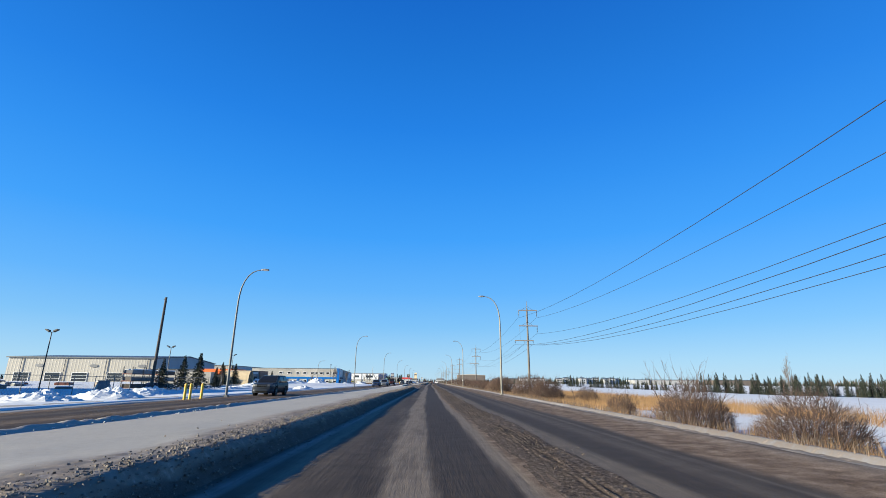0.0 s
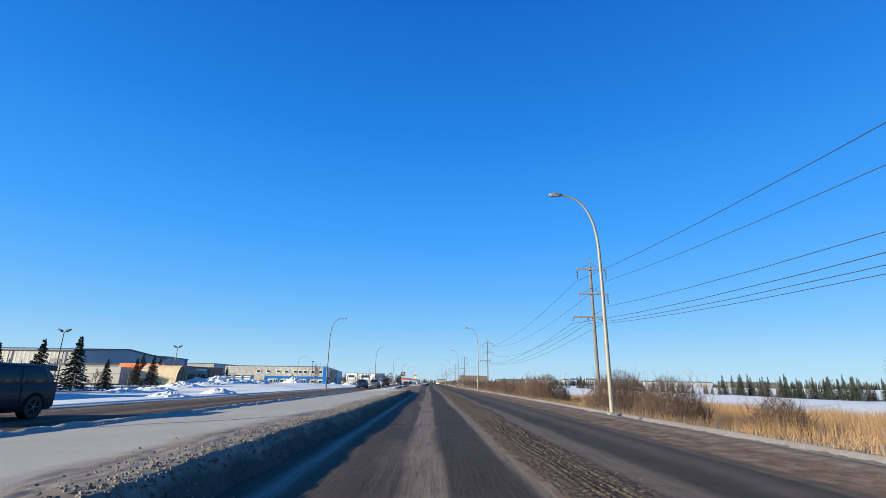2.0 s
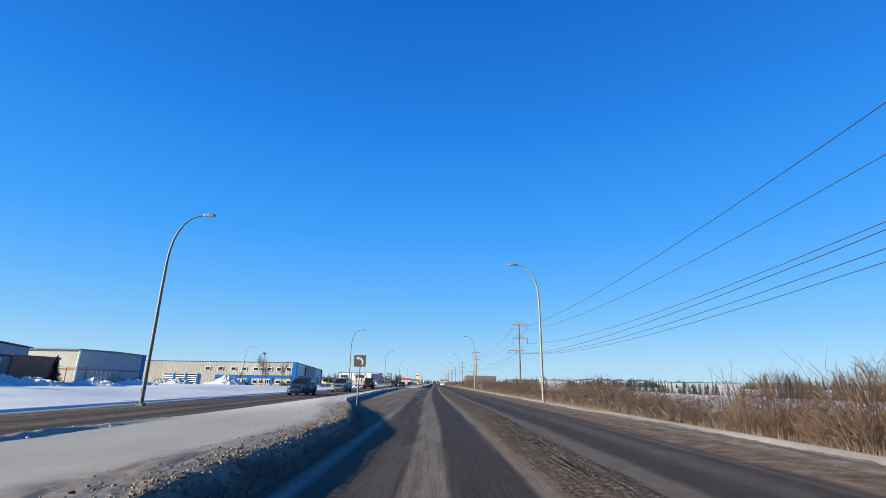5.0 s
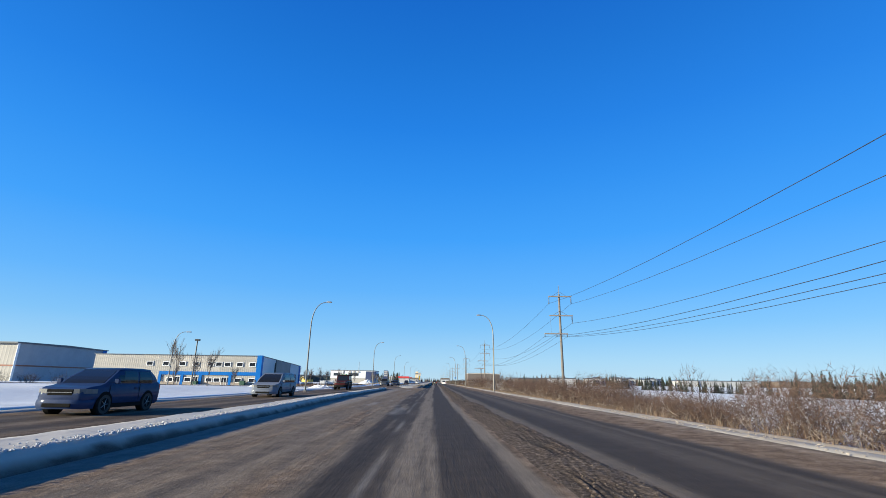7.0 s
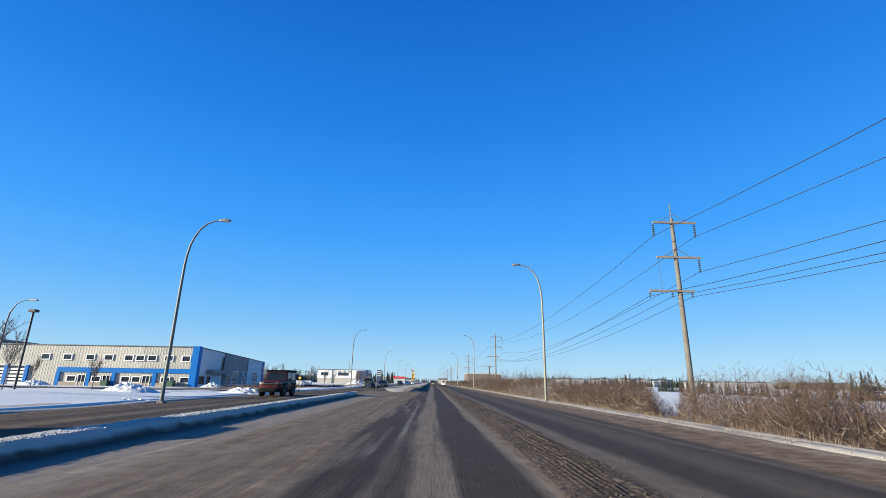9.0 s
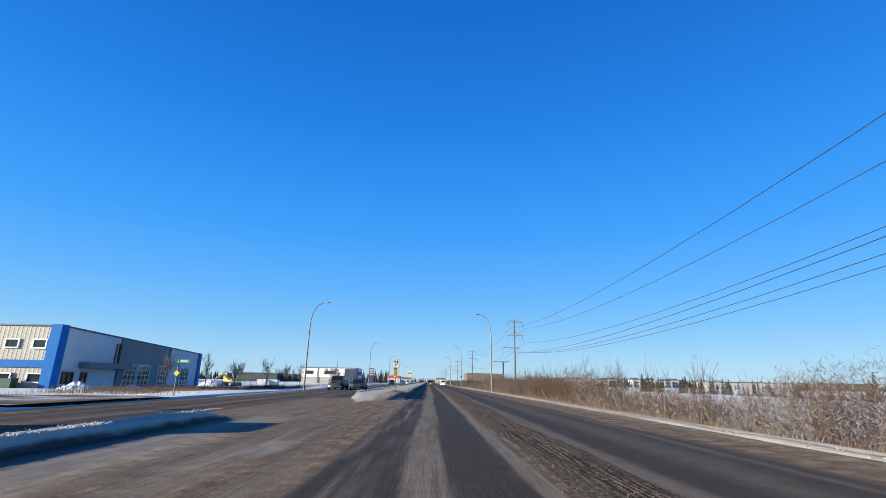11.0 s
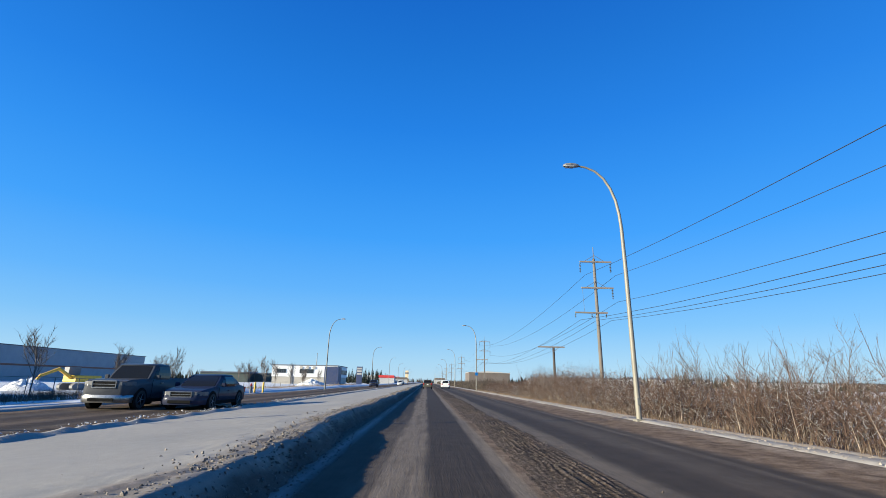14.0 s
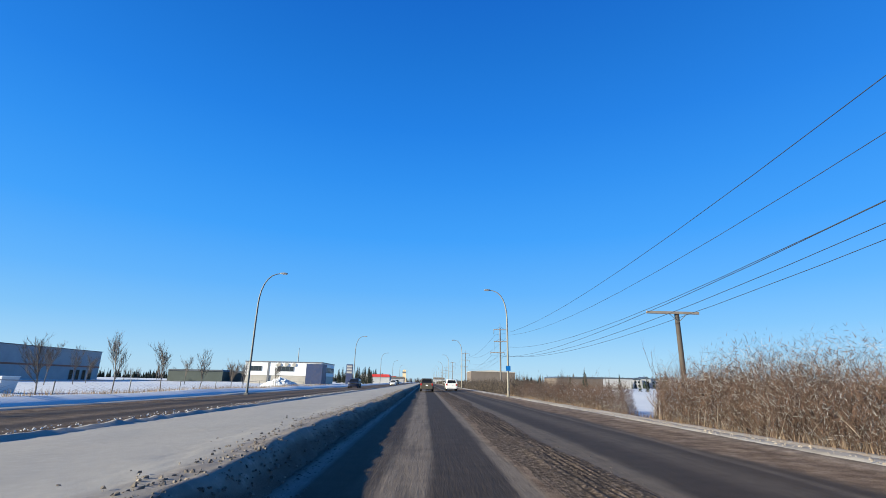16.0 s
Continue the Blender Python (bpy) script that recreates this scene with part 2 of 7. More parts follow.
NAVY = surf("navy_container_paint", (0.02, 0.035, 0.09), (0.035, 0.055, 0.13), 1, 20, 0.5, 0, 0.1, 0.003, (0.1, 0.08, 0.07), 0.3)
RUST = surf("rust_brown_container_paint", (0.22, 0.07, 0.04), (0.32, 0.11, 0.06), 1, 20, 0.6, 0, 0.1, 0.003, (0.14, 0.06, 0.04), 0.4)
CANVAS = surf("tan_canvas_cover", (0.576, 0.432, 0.24), (0.744, 0.588, 0.36), 1, 25, 0.8, 0, 0.3, 0.01)
YELLOW = surf("safety_yellow_paint", (0.675, 0.392, 0.0338), (0.837, 0.499, 0.054), 3, 30, 0.5, 0, 0.1, 0.002, (0.3, 0.2, 0.08), 0.4)
BARK = surf("winter_bark", (0.0743, 0.0607, 0.0513), (0.155, 0.13, 0.111), 6, 40, 0.9, 0, 0.4, 0.01)
TWIG = surf("brown_twigs", (0.044, 0.026, 0.0184), (0.116, 0.0708, 0.0508), 3, 30, 0.9, 0, 0, 0, None, 0.3, 0.55)
FROST = surf("frosted_pale_twigs", (0.115, 0.0941, 0.0748), (0.218, 0.185, 0.153), 3, 30, 0.9, 0, 0, 0, None, 0.3, 0.45)
REED = surf("dry_cattail_straw", (0.338, 0.189, 0.0743), (0.567, 0.344, 0.155), 1.5, 20, 0.9, 0, 0, 0, None, 0.3, 0.4)
GRASS = surf("dead_grass", (0.15, 0.102, 0.0632), (0.264, 0.189, 0.121), 1.5, 20, 0.9, 0, 0, 0, None, 0.3, 0.4)
NEEDLE = surf("dark_spruce_needles", (0.012, 0.019, 0.012), (0.03, 0.041, 0.026), 2, 20, 0.9, 0, 0, 0, None, 0.3, 0.35)
CHAIN = surf("galvanised_fence_wire", (0.10, 0.10, 0.10), (0.16, 0.16, 0.155), 3, 40, 0.6, 0.4, 0, 0)
FARWALL = surf("distant_pale_wall", (0.324, 0.324, 0.324), (0.432, 0.432, 0.426), 0.1, 2, 0.7, 0, 0, 0)
FARBROWN = surf("distant_brown_wall", (0.102, 0.0816, 0.066), (0.15, 0.122, 0.101), 0.1, 2, 0.7, 0, 0, 0)
RED = surf("red_paint", (0.45, 0.03, 0.025), (0.55, 0.05, 0.04), 2, 30, 0.45, 0, 0.05, 0.002)
GREENSIGN = surf("green_sign_sheet", (0.01, 0.20, 0.12), (0.02, 0.26, 0.16), 3, 40, 0.4, 0, 0, 0)


def glass(name, tint, rough=0.06, shine=0.9):
    m, n, l, b = nodes_of(name)
    b.inputs["Base Color"].default_value = (*tint, 1)
    b.inputs["Roughness"].default_value = rough
    b.inputs["Specular IOR Level"].default_value = shine
    coord = n.new("ShaderNodeNewGeometry").outputs["Position"]
    bump_node(n, l, noise_node(n, l, coord, 0.8), b, 0.04, 0.02)
    return m


WINDOW = glass("dark_window_glass", (0.02, 0.022, 0.025))
CARGLASS = glass("tinted_car_glass", (0.012, 0.014, 0.016), 0.03, 0.35)


# ---- mesh helpers ----
class Solid:
    """Collects vertices and faces of one part."""

    def __init__(self):
        self.v, self.f = [], []

    def box(self, x0, x1, y0, y1, z0, z1, cut=0.0):
        """A box; cut chamfers its upright and top edges."""
        if cut <= 0:
            b = len(self.v)
            self.v += [(x, y, z) for z in (z0, z1) for y in (y0, y1) for x in (x0, x1)]
            self.f += [tuple(b + i for i in q) for q in ((0, 2, 3, 1), (4, 5, 7, 6), (0, 1, 5, 4), (1, 3, 7, 5), (3, 2, 6, 7), (2, 0, 4, 6))]
        else:
            def ring(d, z):
                c = cut
                return [(x0 + c + d, y0 + d, z), (x1 - c - d, y0 + d, z), (x1 - d, y0 + c + d, z), (x1 - d, y1 - c - d, z), (x1 - c - d, y1 - d, z), (x0 + c + d, y1 - d, z), (x0 + d, y1 - c - d, z), (x0 + d, y0 + c + d, z)]
            self.loft([ring(cut * 0.6, z0), ring(0, z0 + cut * 0.6), ring(0, z1 - cut * 0.6), ring(cut * 0.6, z1)])
        return self

    def spike(self, p, q, r):
        """A thin twig: three faces from p to a point at q."""
        d = (q - p).normalized()
        n = d.cross(Vector((0.3, 0.2, 1)) if abs(d.z) < 0.9 else Vector((1, 0, 0))).normalized() * r
        m = d.cross(n)
        b = len(self.v)
        self.v += [tuple(p + n), tuple(p - n * 0.5 + m * 0.87), tuple(p - n * 0.5 - m * 0.87), tuple(q)]
        self.f += [(b, b + 1, b + 3), (b + 1, b + 2, b + 3), (b + 2, b, b + 3)]
        return self

    def loft(self, rings, caps=True, closed=True):
        b, k = len(self.v), len(rings[0])
        for r in rings:
            self.v += [tuple(p) for p in r]
        for i in range(len(rings) - 1):
            for j in range(k if closed else k - 1):
                a, c = b + i * k + j, b + i * k + (j + 1) % k
                self.f.append((a, c, c + k, a + k))
        if caps:
            self.f.append(tuple(b + j for j in reversed(range(k))))
            self.f.append(tuple(b + (len(rings) - 1) * k + j for j in range(k)))
        return self

    def tube(self, pts, radii, sides=6, caps=True):
        pts = [Vector(p) for p in pts]
        if not hasattr(radii, "__len__"):
            radii = [radii] * len(pts)
        rings, n = [], None
        for i, p in enumerate(pts):
            d = (pts[min(i + 1, len(pts) - 1)] - pts[max(i - 1, 0)]).normalized()
            if n is None:
                n = d.cross(Vector((0, 0, 1)) if abs(d.z) < 0.9 else Vector((1, 0, 0))).normalized()
            else:
                n = (n - d * n.dot(d)).normalized()
            m = d.cross(n)
            rings.append([p + (n * math.cos(a) + m * math.sin(a)) * radii[i] for a in (2 * math.pi * j / sides for j in range(sides))])
        return self.loft(rings, caps)

    def wheel(self, x, y, z, r, half, sides=24, inner=0.0):
        """A disc or ring with its axle along x."""
        prof = [(-half, max(inner, r * 0.2)), (-half, r * 0.93), (-half * 0.7, r), (half * 0.7, r), (half, r * 0.93), (half, max(inner, r * 0.2))]
        b = len(self.v)
        for j in range(sides):
            a = 2 * math.pi * j / sides
            self.v += [(x + h, y + q * math.cos(a), z + q * math.sin(a)) for h, q in prof]
        k = len(prof)
        for j in range(sides):
            for i in range(k):
                if i == k - 1 and not inner:
                    continue
                a, c = b + j * k, b + ((j + 1) % sides) * k
                self.f.append((a + i, c + i, c + (i + 1) % k, a + (i + 1) % k))
        if not inner:
            self.f.append(tuple(b + j * k for j in range(sides)))
            self.f.append(tuple(b + j * k + k - 1 for j in reversed(range(sides))))
        return self

    def prism(self, poly, axis, a, b):
        """A polygon of (u, v) pulled along an axis from a to b: x takes (y, z), y takes (x, z), z takes (x, y)."""
        place = {"x": lambda u, v, w: (w, u, v), "y": lambda u, v, w: (u, w, v), "z": lambda u, v, w: (u, v, w)}[axis]
        return self.loft([[place(u, v, a) for u, v in poly], [place(u, v, b) for u, v in poly]])

    def mesh(self, name, material, smooth=False, tidy=True):
        me = bpy.data.meshes.new(name)
        me.from_pydata([tuple(p) for p in self.v], [], self.f)
        me.materials.append(material)
        if tidy:
            bm = bmesh.new()
            bm.from_mesh(me)
            bmesh.ops.recalc_face_normals(bm, faces=bm.faces)
            bm.to_mesh(me)
            bm.free()
        if smooth:
            me.polygons.foreach_set("use_smooth", [True] * len(me.polygons))
            me.set_sharp_from_angle(angle=radians(38))
        return me


def thing(name, label, category, group="", at=(0, 0, 0), turn=0.0, kind=""):
    ob = new(name)
    ob.empty_display_size = 0.3
    ob.location = at
    ob.rotation_euler = (0, 0, radians(turn))
    return tagged(ob, label, category, group, kind)


def part(name, solid, material, parent, label="", smooth=False):
    ob = new(name, solid.mesh(name, material, smooth) if isinstance(solid, Solid) else solid)
    ob.parent = parent
    return tagged(ob, label)


def whole(name, solid, material, label, category, group="", kind="", at=(0, 0, 0), smooth=False):
    ob = new(name, solid.mesh(name, material, smooth))
    ob.location = at
    return tagged(ob, label, category, group, kind)


def hash2(ix, iy, seed=0):
    h = np.sin(ix * 127.1 + iy * 311.7 + seed * 74.7) * 43758.5453
    return h - np.floor(h)


def vnoise(x, y, seed=0):
    """Smooth value noise of arrays, 0 to 1."""
    x, y = np.asarray(x, float), np.asarray(y, float)
    ix, iy = np.floor(x), np.floor(y)
    fx, fy = x - ix, y - iy
    fx, fy = fx * fx * (3 - 2 * fx), fy * fy * (3 - 2 * fy)
    a, b, c, d = hash2(ix, iy, seed), hash2(ix + 1, iy, seed), hash2(ix, iy + 1, seed), hash2(ix + 1, iy + 1, seed)
    return (a * (1 - fx) + b * fx) * (1 - fy) + (c * (1 - fx) + d * fx) * fy


def fbm(x, y, seed=0, octaves=4):
    total, amp, out = 0.0, 1.0, 0.0
    for o in range(octaves):
        out = out + amp * vnoise(np.asarray(x) * 2**o, np.asarray(y) * 2**o, seed + o)
        total, amp = total + amp, amp * 0.55
    return out / total


def step(e0, e1, x):
    t = np.clip((x - e0) / (e1 - e0), 0, 1)
    return t * t * (3 - 2 * t)


def band(x, a, b, soft):
    return step(a - soft, a + soft, x) * (1 - step(b - soft, b + soft, x))


def sheet(name, xs, ys, height, material, stains=(), smooth=True):
    """A sheet over the grid xs by ys (xs may be a function of y giving a row): height(x, y) and stains (name, f(x, y))."""
    nx, ny = (len(xs) if not callable(xs) else len(xs(0.0))), len(ys)
    X = np.array([xs(y) for y in ys]) if callable(xs) else np.tile(np.asarray(xs, float), (ny, 1))
    Y = np.tile(np.asarray(ys, float)[:, None], (1, nx))
    Z = height(X, Y)
    me = bpy.data.meshes.new(name)
    idx = np.arange(nx * ny).reshape(ny, nx)
    quads = np.stack([idx[:-1, :-1], idx[:-1, 1:], idx[1:, 1:], idx[1:, :-1]], -1).reshape(-1, 4)
    me.vertices.add(nx * ny)
    me.vertices.foreach_set("co", np.stack([X, Y, Z], -1).ravel())
    me.loops.add(quads.size)
    me.loops.foreach_set("vertex_index", quads.ravel())
    me.polygons.add(len(quads))
    me.polygons.foreach_set("loop_start", np.arange(0, quads.size, 4))
    me.polygons.foreach_set("use_smooth", np.full(len(quads), smooth))
    me.update(calc_edges=True)
    me.validate()
    for title, f in stains:
        a = me.attributes.new(title, "FLOAT", "POINT")
        a.data.foreach_set("value", np.clip(f(X, Y), 0, 1).ravel().astype(np.float32))
    me.materials.append(material)
    return new(name, me)


def grown(start, end, first, rate):
    out, s = [start], first
    while out[-1] < end:
        out.append(out[-1] + s)
        s *= rate
    return out


# ---- ground ----
def land(x, y):
    """The height of the open land beside the road."""
    left = -16.4 - x
    right = x - 7.6
    yard = np.interp(y, (60, 90, 106, 150, 175, 215, 260), (-0.25, -0.15, 0.6, 0.6, 0.2, -0.15, -0.4))
    z = np.where(x < -16.4, 0.10 + (yard - 0.10) * step(0, 12, left) + 0.3 * step(0.3, 1.7, left) * (1 - step(1.9, 6.0, left)) * step(232, 246, y), 0.0)
    ditch = -1.15 * step(0.1, 4.2, right) + 0.55 * step(26, 48, right) - 6.5 * step(36, 245, right) * (1 - step(420, 520, y))
    z = np.where(x > 7.6, 0.08 + ditch, z)
    z = np.where((x >= -16.4) & (x <= 7.6), -0.2, z)
    rough = (fbm(x / 5, y / 5, 3) - 0.5) * 0.35 + (fbm(x / 40, y / 40, 5) - 0.5) * 0.8 * step(25, 80, np.abs(x + 4))
    return z + np.where((x < -17.5) | (x > 8.5), rough, 0.0)


def side_street(x, y):
    """1 on the side street that leaves to the west."""
    return band(y, 183.5, 194.5, 0.6) * (1 - step(-15.0, -14.0, x)) * step(-140, -130, x)


left_x = [-v for v in reversed(grown(16.6, 4000, 0.6, 1.13))]
right_x = grown(7.7, 4000, 0.35, 1.13)
ground_ys = [-v for v in reversed(grown(12, 1500, 4, 1.4))] + list(np.arange(-10, 330, 1.5)) + grown(330, 4500, 3, 1.14)
ground = sheet("ground", left_x + [-16.2, 7.4] + right_x, ground_ys, lambda x, y: land(x, y) - 0.1 * side_street(x, y), SNOW,
               [("dirt", lambda x, y: ((0.25 + 0.35 * step(92, 98, y)) * step(0.35, 0.6, fbm(x / 1.5, y / 2.5, 8)) + (1 - step(8.6, 10.5, x)) * (0.75 + 0.3 * fbm(x / 0.8, y / 1.5, 9))) * step(7, 7.6, x) * (1 - step(14, 22, x)))])
tagged(ground, "open land under crusted white winter snow", "ground", kind="structure")

# ---- roads ----
def bay(y):
    """1 along the left-turn bay."""
    return step(88, 110, y) * (1 - step(197, 206, y))


def gap(y):
    """1 in the opening of the median at the side street."""
    return step(180, 183, y) * (1 - step(196.5, 204, y))


def wander(y, seed, size=0.12):
    return (vnoise(y / 7.0, 0 * y, seed) - 0.5) * 2 * size + (vnoise(y / 1.3, 0 * y, seed + 1) - 0.5) * size * 0.6


def lane_shift(y):
    """How far the wheel tracks of the near lanes lie from their usual line."""
    return np.interp(y, (5, 15, 28, 45, 62, 98, 112, 134, 172, 195, 215, 245), (0.66, 0.5, 0.25, 0.05, 0.0, -0.1, -0.28, -0.5, -0.55, -0.4, -0.3, -0.3))


def in_lane(x, y):
    """x, measured from the drifting wheel tracks."""
    return x - lane_shift(y) * step(-2.7, -1.9, x) * (1 - step(3.0, 5.0, x))


def bay_edge(y):
    """Where the dust of the turning bay ends towards the driven lane."""
    return np.interp(y, (100, 111, 128, 148, 170, 185, 200), (-2.3, -2.35, -2.75, -3.0, -2.8, -2.5, -2.4))


def lane_line(y):
    return np.interp(y, (100, 111, 126, 142, 178, 193), (-1.63, -1.68, -1.88, -1.87, -1.96, -2.05))


def dust(x, y):
    edge = bay_edge(y) - x + 0.08 * (vnoise(x / 0.3, y / 1.6, 28) - 0.5)
    line = np.abs(x - lane_line(y) + 0.05 * (vnoise(y / 2.5, 0 * y, 29) - 0.5))
    x = in_lane(x, y)
    b = bay(y)
    w = wander(y, 11)
    d = 0.85 * band(x, -2.52 + w * 0.3, -2.30 + w * 0.3, 0.07) * (1 - b) + 0.25 * band(x, -3.6, -1.9, 0.5) * (1 - b)
    d = d + 0.95 * band(x, -1.03 + w * 0.7, -0.42 + w * 0.5, 0.07) * (0.5 + 0.75 * step(0.3, 0.62, fbm(x / 0.14, y / 2.4, 25))) + 0.25 * band(x, -1.5, -0.9, 0.25) * step(0.4, 0.7, fbm(x / 0.3, y / 3.0, 27))
    d = d + 0.95 * band(x, 0.66 + w * 0.5, 0.98, 0.05) + 0.55 * band(x, 2.15, 2.75 + w, 0.15) + 0.35 * band(x, 4.55 + w, 4.75 + w, 0.06)
    d = d + 0.28 * band(x, 3.7, 4.3, 0.3) + 0.30 * band(x, 5.0, 5.6, 0.25)
    d = d + 0.35 * b * (1 - step(0.015, 0.04, line)) + b * step(-0.1, 0.1, edge) * step(-7.4, -6.9, x) * (0.35 + 0.7 * fbm(x / 0.35, y / 14, 23)) + 0.5 * b * (1 - step(-0.1, 0.1, edge)) * (1 - step(-1.6, -1.2, x)) * step(0.5, 0.66, fbm(x / 0.25, y / 5.0, 26))
    d = d + 0.6 * band(x, -12.35 + w, -11.75 + w, 0.2) + 0.35 * band(x, -10.7, -10.3, 0.3) + 0.35 * band(x, -14.2, -13.6, 0.3)
    d = d + 0.12 + 0.8 * gap(y) * step(-10.0, -9.0, x) * step(-0.2, 0.2, edge)
    return d * (0.75 + 0.5 * fbm(x / 1.5, y / 9, 21))


def sand(x, y):
    edge = bay_edge(y) - x + 0.12 * (vnoise(x / 0.3, y / 1.6, 38) - 0.5)
    x = in_lane(x, y)
    b, w = bay(y), wander(y, 31)
    s = 0.95 * band(x, 0.98 + w, 2.22 + w * 1.5, 0.10) + 1.1 * band(x, 5.2 + w * 2, 6.9, 0.3)
    s = s + (1 - b) * 0.6 * band(x, -3.9, -3.0 + w, 0.25) + b * step(-0.1, 0.15, edge) * step(-6.65, -6.15, x) * (0.2 + 0.6 * step(0.45, 0.7, fbm(x / 0.3, y / 11, 45)))
    s = s + 0.35 * gap(y) * step(-9.7, -8.9, x) * step(-0.1, 0.2, edge)
    s = s + 0.7 * band(x, -16.0, -9.4, 0.3) * fbm(x / 0.8, y / 14, 44) * (1 - 0.85 * band(x, -11.5, -10.5, 0.25)) * (1 - 0.85 * band(x, -14.1, -12.9, 0.3)) + 0.55 * band(x, -9.6, -9.0, 0.2) + 0.5 * band(x, -15.8, -15.0, 0.3)
    return s * (0.65 + 0.7 * fbm(x / 0.9, y / 5, 41))


def packed(x, y):
    b = bay(y)
    s = b * 0.12 * band(x, -7.6, -5.7, 0.3) * (1 - gap(y)) + 0.06 * band(x, 6.4, 7.0, 0.2)
    s = s + 0.2 * band(x, -2.5, -2.28, 0.05) * (1 - b) * (0.7 + 0.5 * vnoise(x / 0.2, y / 2.5, 55))
    s = s + 0.12 * b * (1 - step(0.01, 0.035, np.abs(x - lane_line(y)))) * (0.4 + 0.8 * vnoise(x / 0.2, y / 2.0, 56))
    return s + 0.15 * b * step(0.62, 0.8, fbm(x / 1.2, y / 6, 51)) * band(x, -5, -2.2, 0.4)


def crust(x, y):
    """Slight relief of the road: sandy edges and packed snow in the bay."""
    b = bay(y)
    z = b * band(x, -5.6, -2.1, 0.3) * 0.02 * vnoise(x / 0.25, y / 1.6, 71) + gap(y) * band(x, -9, -2.3, 0.4) * 0.02 * vnoise(x / 0.3, y / 1.8, 72)
    return z + band(x, 5.6, 6.9, 0.3) * 0.02 * vnoise(x / 0.3, y / 1.6, 74) + 0.035 * step(6.2, 6.9, x)


def ridge_parts(x, y, x0, x1):
    x = in_lane(x, y)
    w = wander(y, 31)
    body = band(x, x0 + w, x1 + w * 1.5, 0.24)
    drift = x + 0.14 * (vnoise(y / 11.0, 0 * y, 66) - 0.5)
    tread = step(0.36, 0.5, fbm(x / 0.7, y / 5.0, 64, 3))
    drift = drift + 0.14 * (vnoise(x / 0.3, y / 1.4, 70) - 0.5)
    ruts = np.abs(2 * ((drift / 0.11) % 1.0) - 1) * (0.1 + 1.3 * vnoise(x / 0.11, y / 0.55, 73))
    thick = 0.25 + 0.75 * step(1.2, 1.6, x + 0.3 * (vnoise(y / 3.0, 0 * y, 68) - 0.5))
    return body, tread, ruts, thick


def ridge_height(x, y, x0=0.98, x1=2.28):
    """The ridge of churned sand and snow between the lanes: patches of tyre tread and of broken clods, crumbling at the sides."""
    body, tread, ruts, thick = ridge_parts(x, y, x0, x1)
    clod = vnoise(x / 0.07, y / 0.3, 61) * 0.6 + vnoise(x / 0.15, y / 0.5, 62) * 0.7
    return body * (0.010 + thick * (0.024 * ruts * tread + 0.034 * clod * (1 - 0.7 * tread))) - 0.012


def ridge_shade(x, y):
    """How strongly the shade inside the ruts is painted into the colour, up to 1."""
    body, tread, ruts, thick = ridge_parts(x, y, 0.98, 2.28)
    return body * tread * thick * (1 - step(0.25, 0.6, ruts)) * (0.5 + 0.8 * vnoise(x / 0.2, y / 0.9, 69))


STAINS = [("dust", dust), ("sand", sand), ("snow", packed)]
road_ys = list(np.arange(-6, 290, 0.7)) + grown(290, 2600, 1.0, 1.06)
road = sheet("road_1", np.arange(-9.6, 7.01, 0.1), road_ys, crust, ASPHALT, STAINS)
tagged(road, "dark asphalt road with sand, salt dust and a rutted snow ridge between its lanes", "road", kind="structure")
road_far = sheet("road_2", np.arange(-16.4, -9.5, 0.2), list(np.arange(-6, 300, 1.0)) + grown(300, 2600, 1.5, 1.07), lambda x, y: 0 * x, ASPHALT, STAINS)
tagged(road_far, "oncoming lanes of dusty asphalt with pale worn strips", "road", kind="structure")
side = sheet("road_3", np.arange(-132, -16.3, 1.2), np.arange(183, 195.1, 0.5), lambda x, y: np.where(x < -16.5, land(x, y) + 0.06, 0.02), ASPHALT,
             [("dust", lambda x, y: 0.3 + 0.3 * fbm(x / 4, y / 1.0, 3)), ("sand", lambda x, y: 0.5 * fbm(x / 6, y / 2, 4)), ("snow", lambda x, y: 0.8 * step(0.5, 0.7, fbm(x / 5, y / 1.2, 6)))])
tagged(side, "side street of asphalt under patches of packed snow", "road", kind="structure")


def ridge_row(y):
    return np.arange(0.80, 2.60, 0.0205) + float(lane_shift(y))


ridge = sheet("sand_ridge", ridge_row, list(np.arange(3, 250, 0.24)) + grown(250, 700, 0.3, 1.05), ridge_height, RIDGE, [("rut_shade", ridge_shade)])
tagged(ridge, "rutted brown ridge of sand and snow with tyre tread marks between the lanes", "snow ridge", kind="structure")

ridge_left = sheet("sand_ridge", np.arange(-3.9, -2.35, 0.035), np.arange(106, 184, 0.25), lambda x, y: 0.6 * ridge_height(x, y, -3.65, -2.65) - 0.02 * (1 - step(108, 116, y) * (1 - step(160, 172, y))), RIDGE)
tagged(ridge_left, "rutted brown sand and snow along the turning lane", "snow ridge", kind="structure")

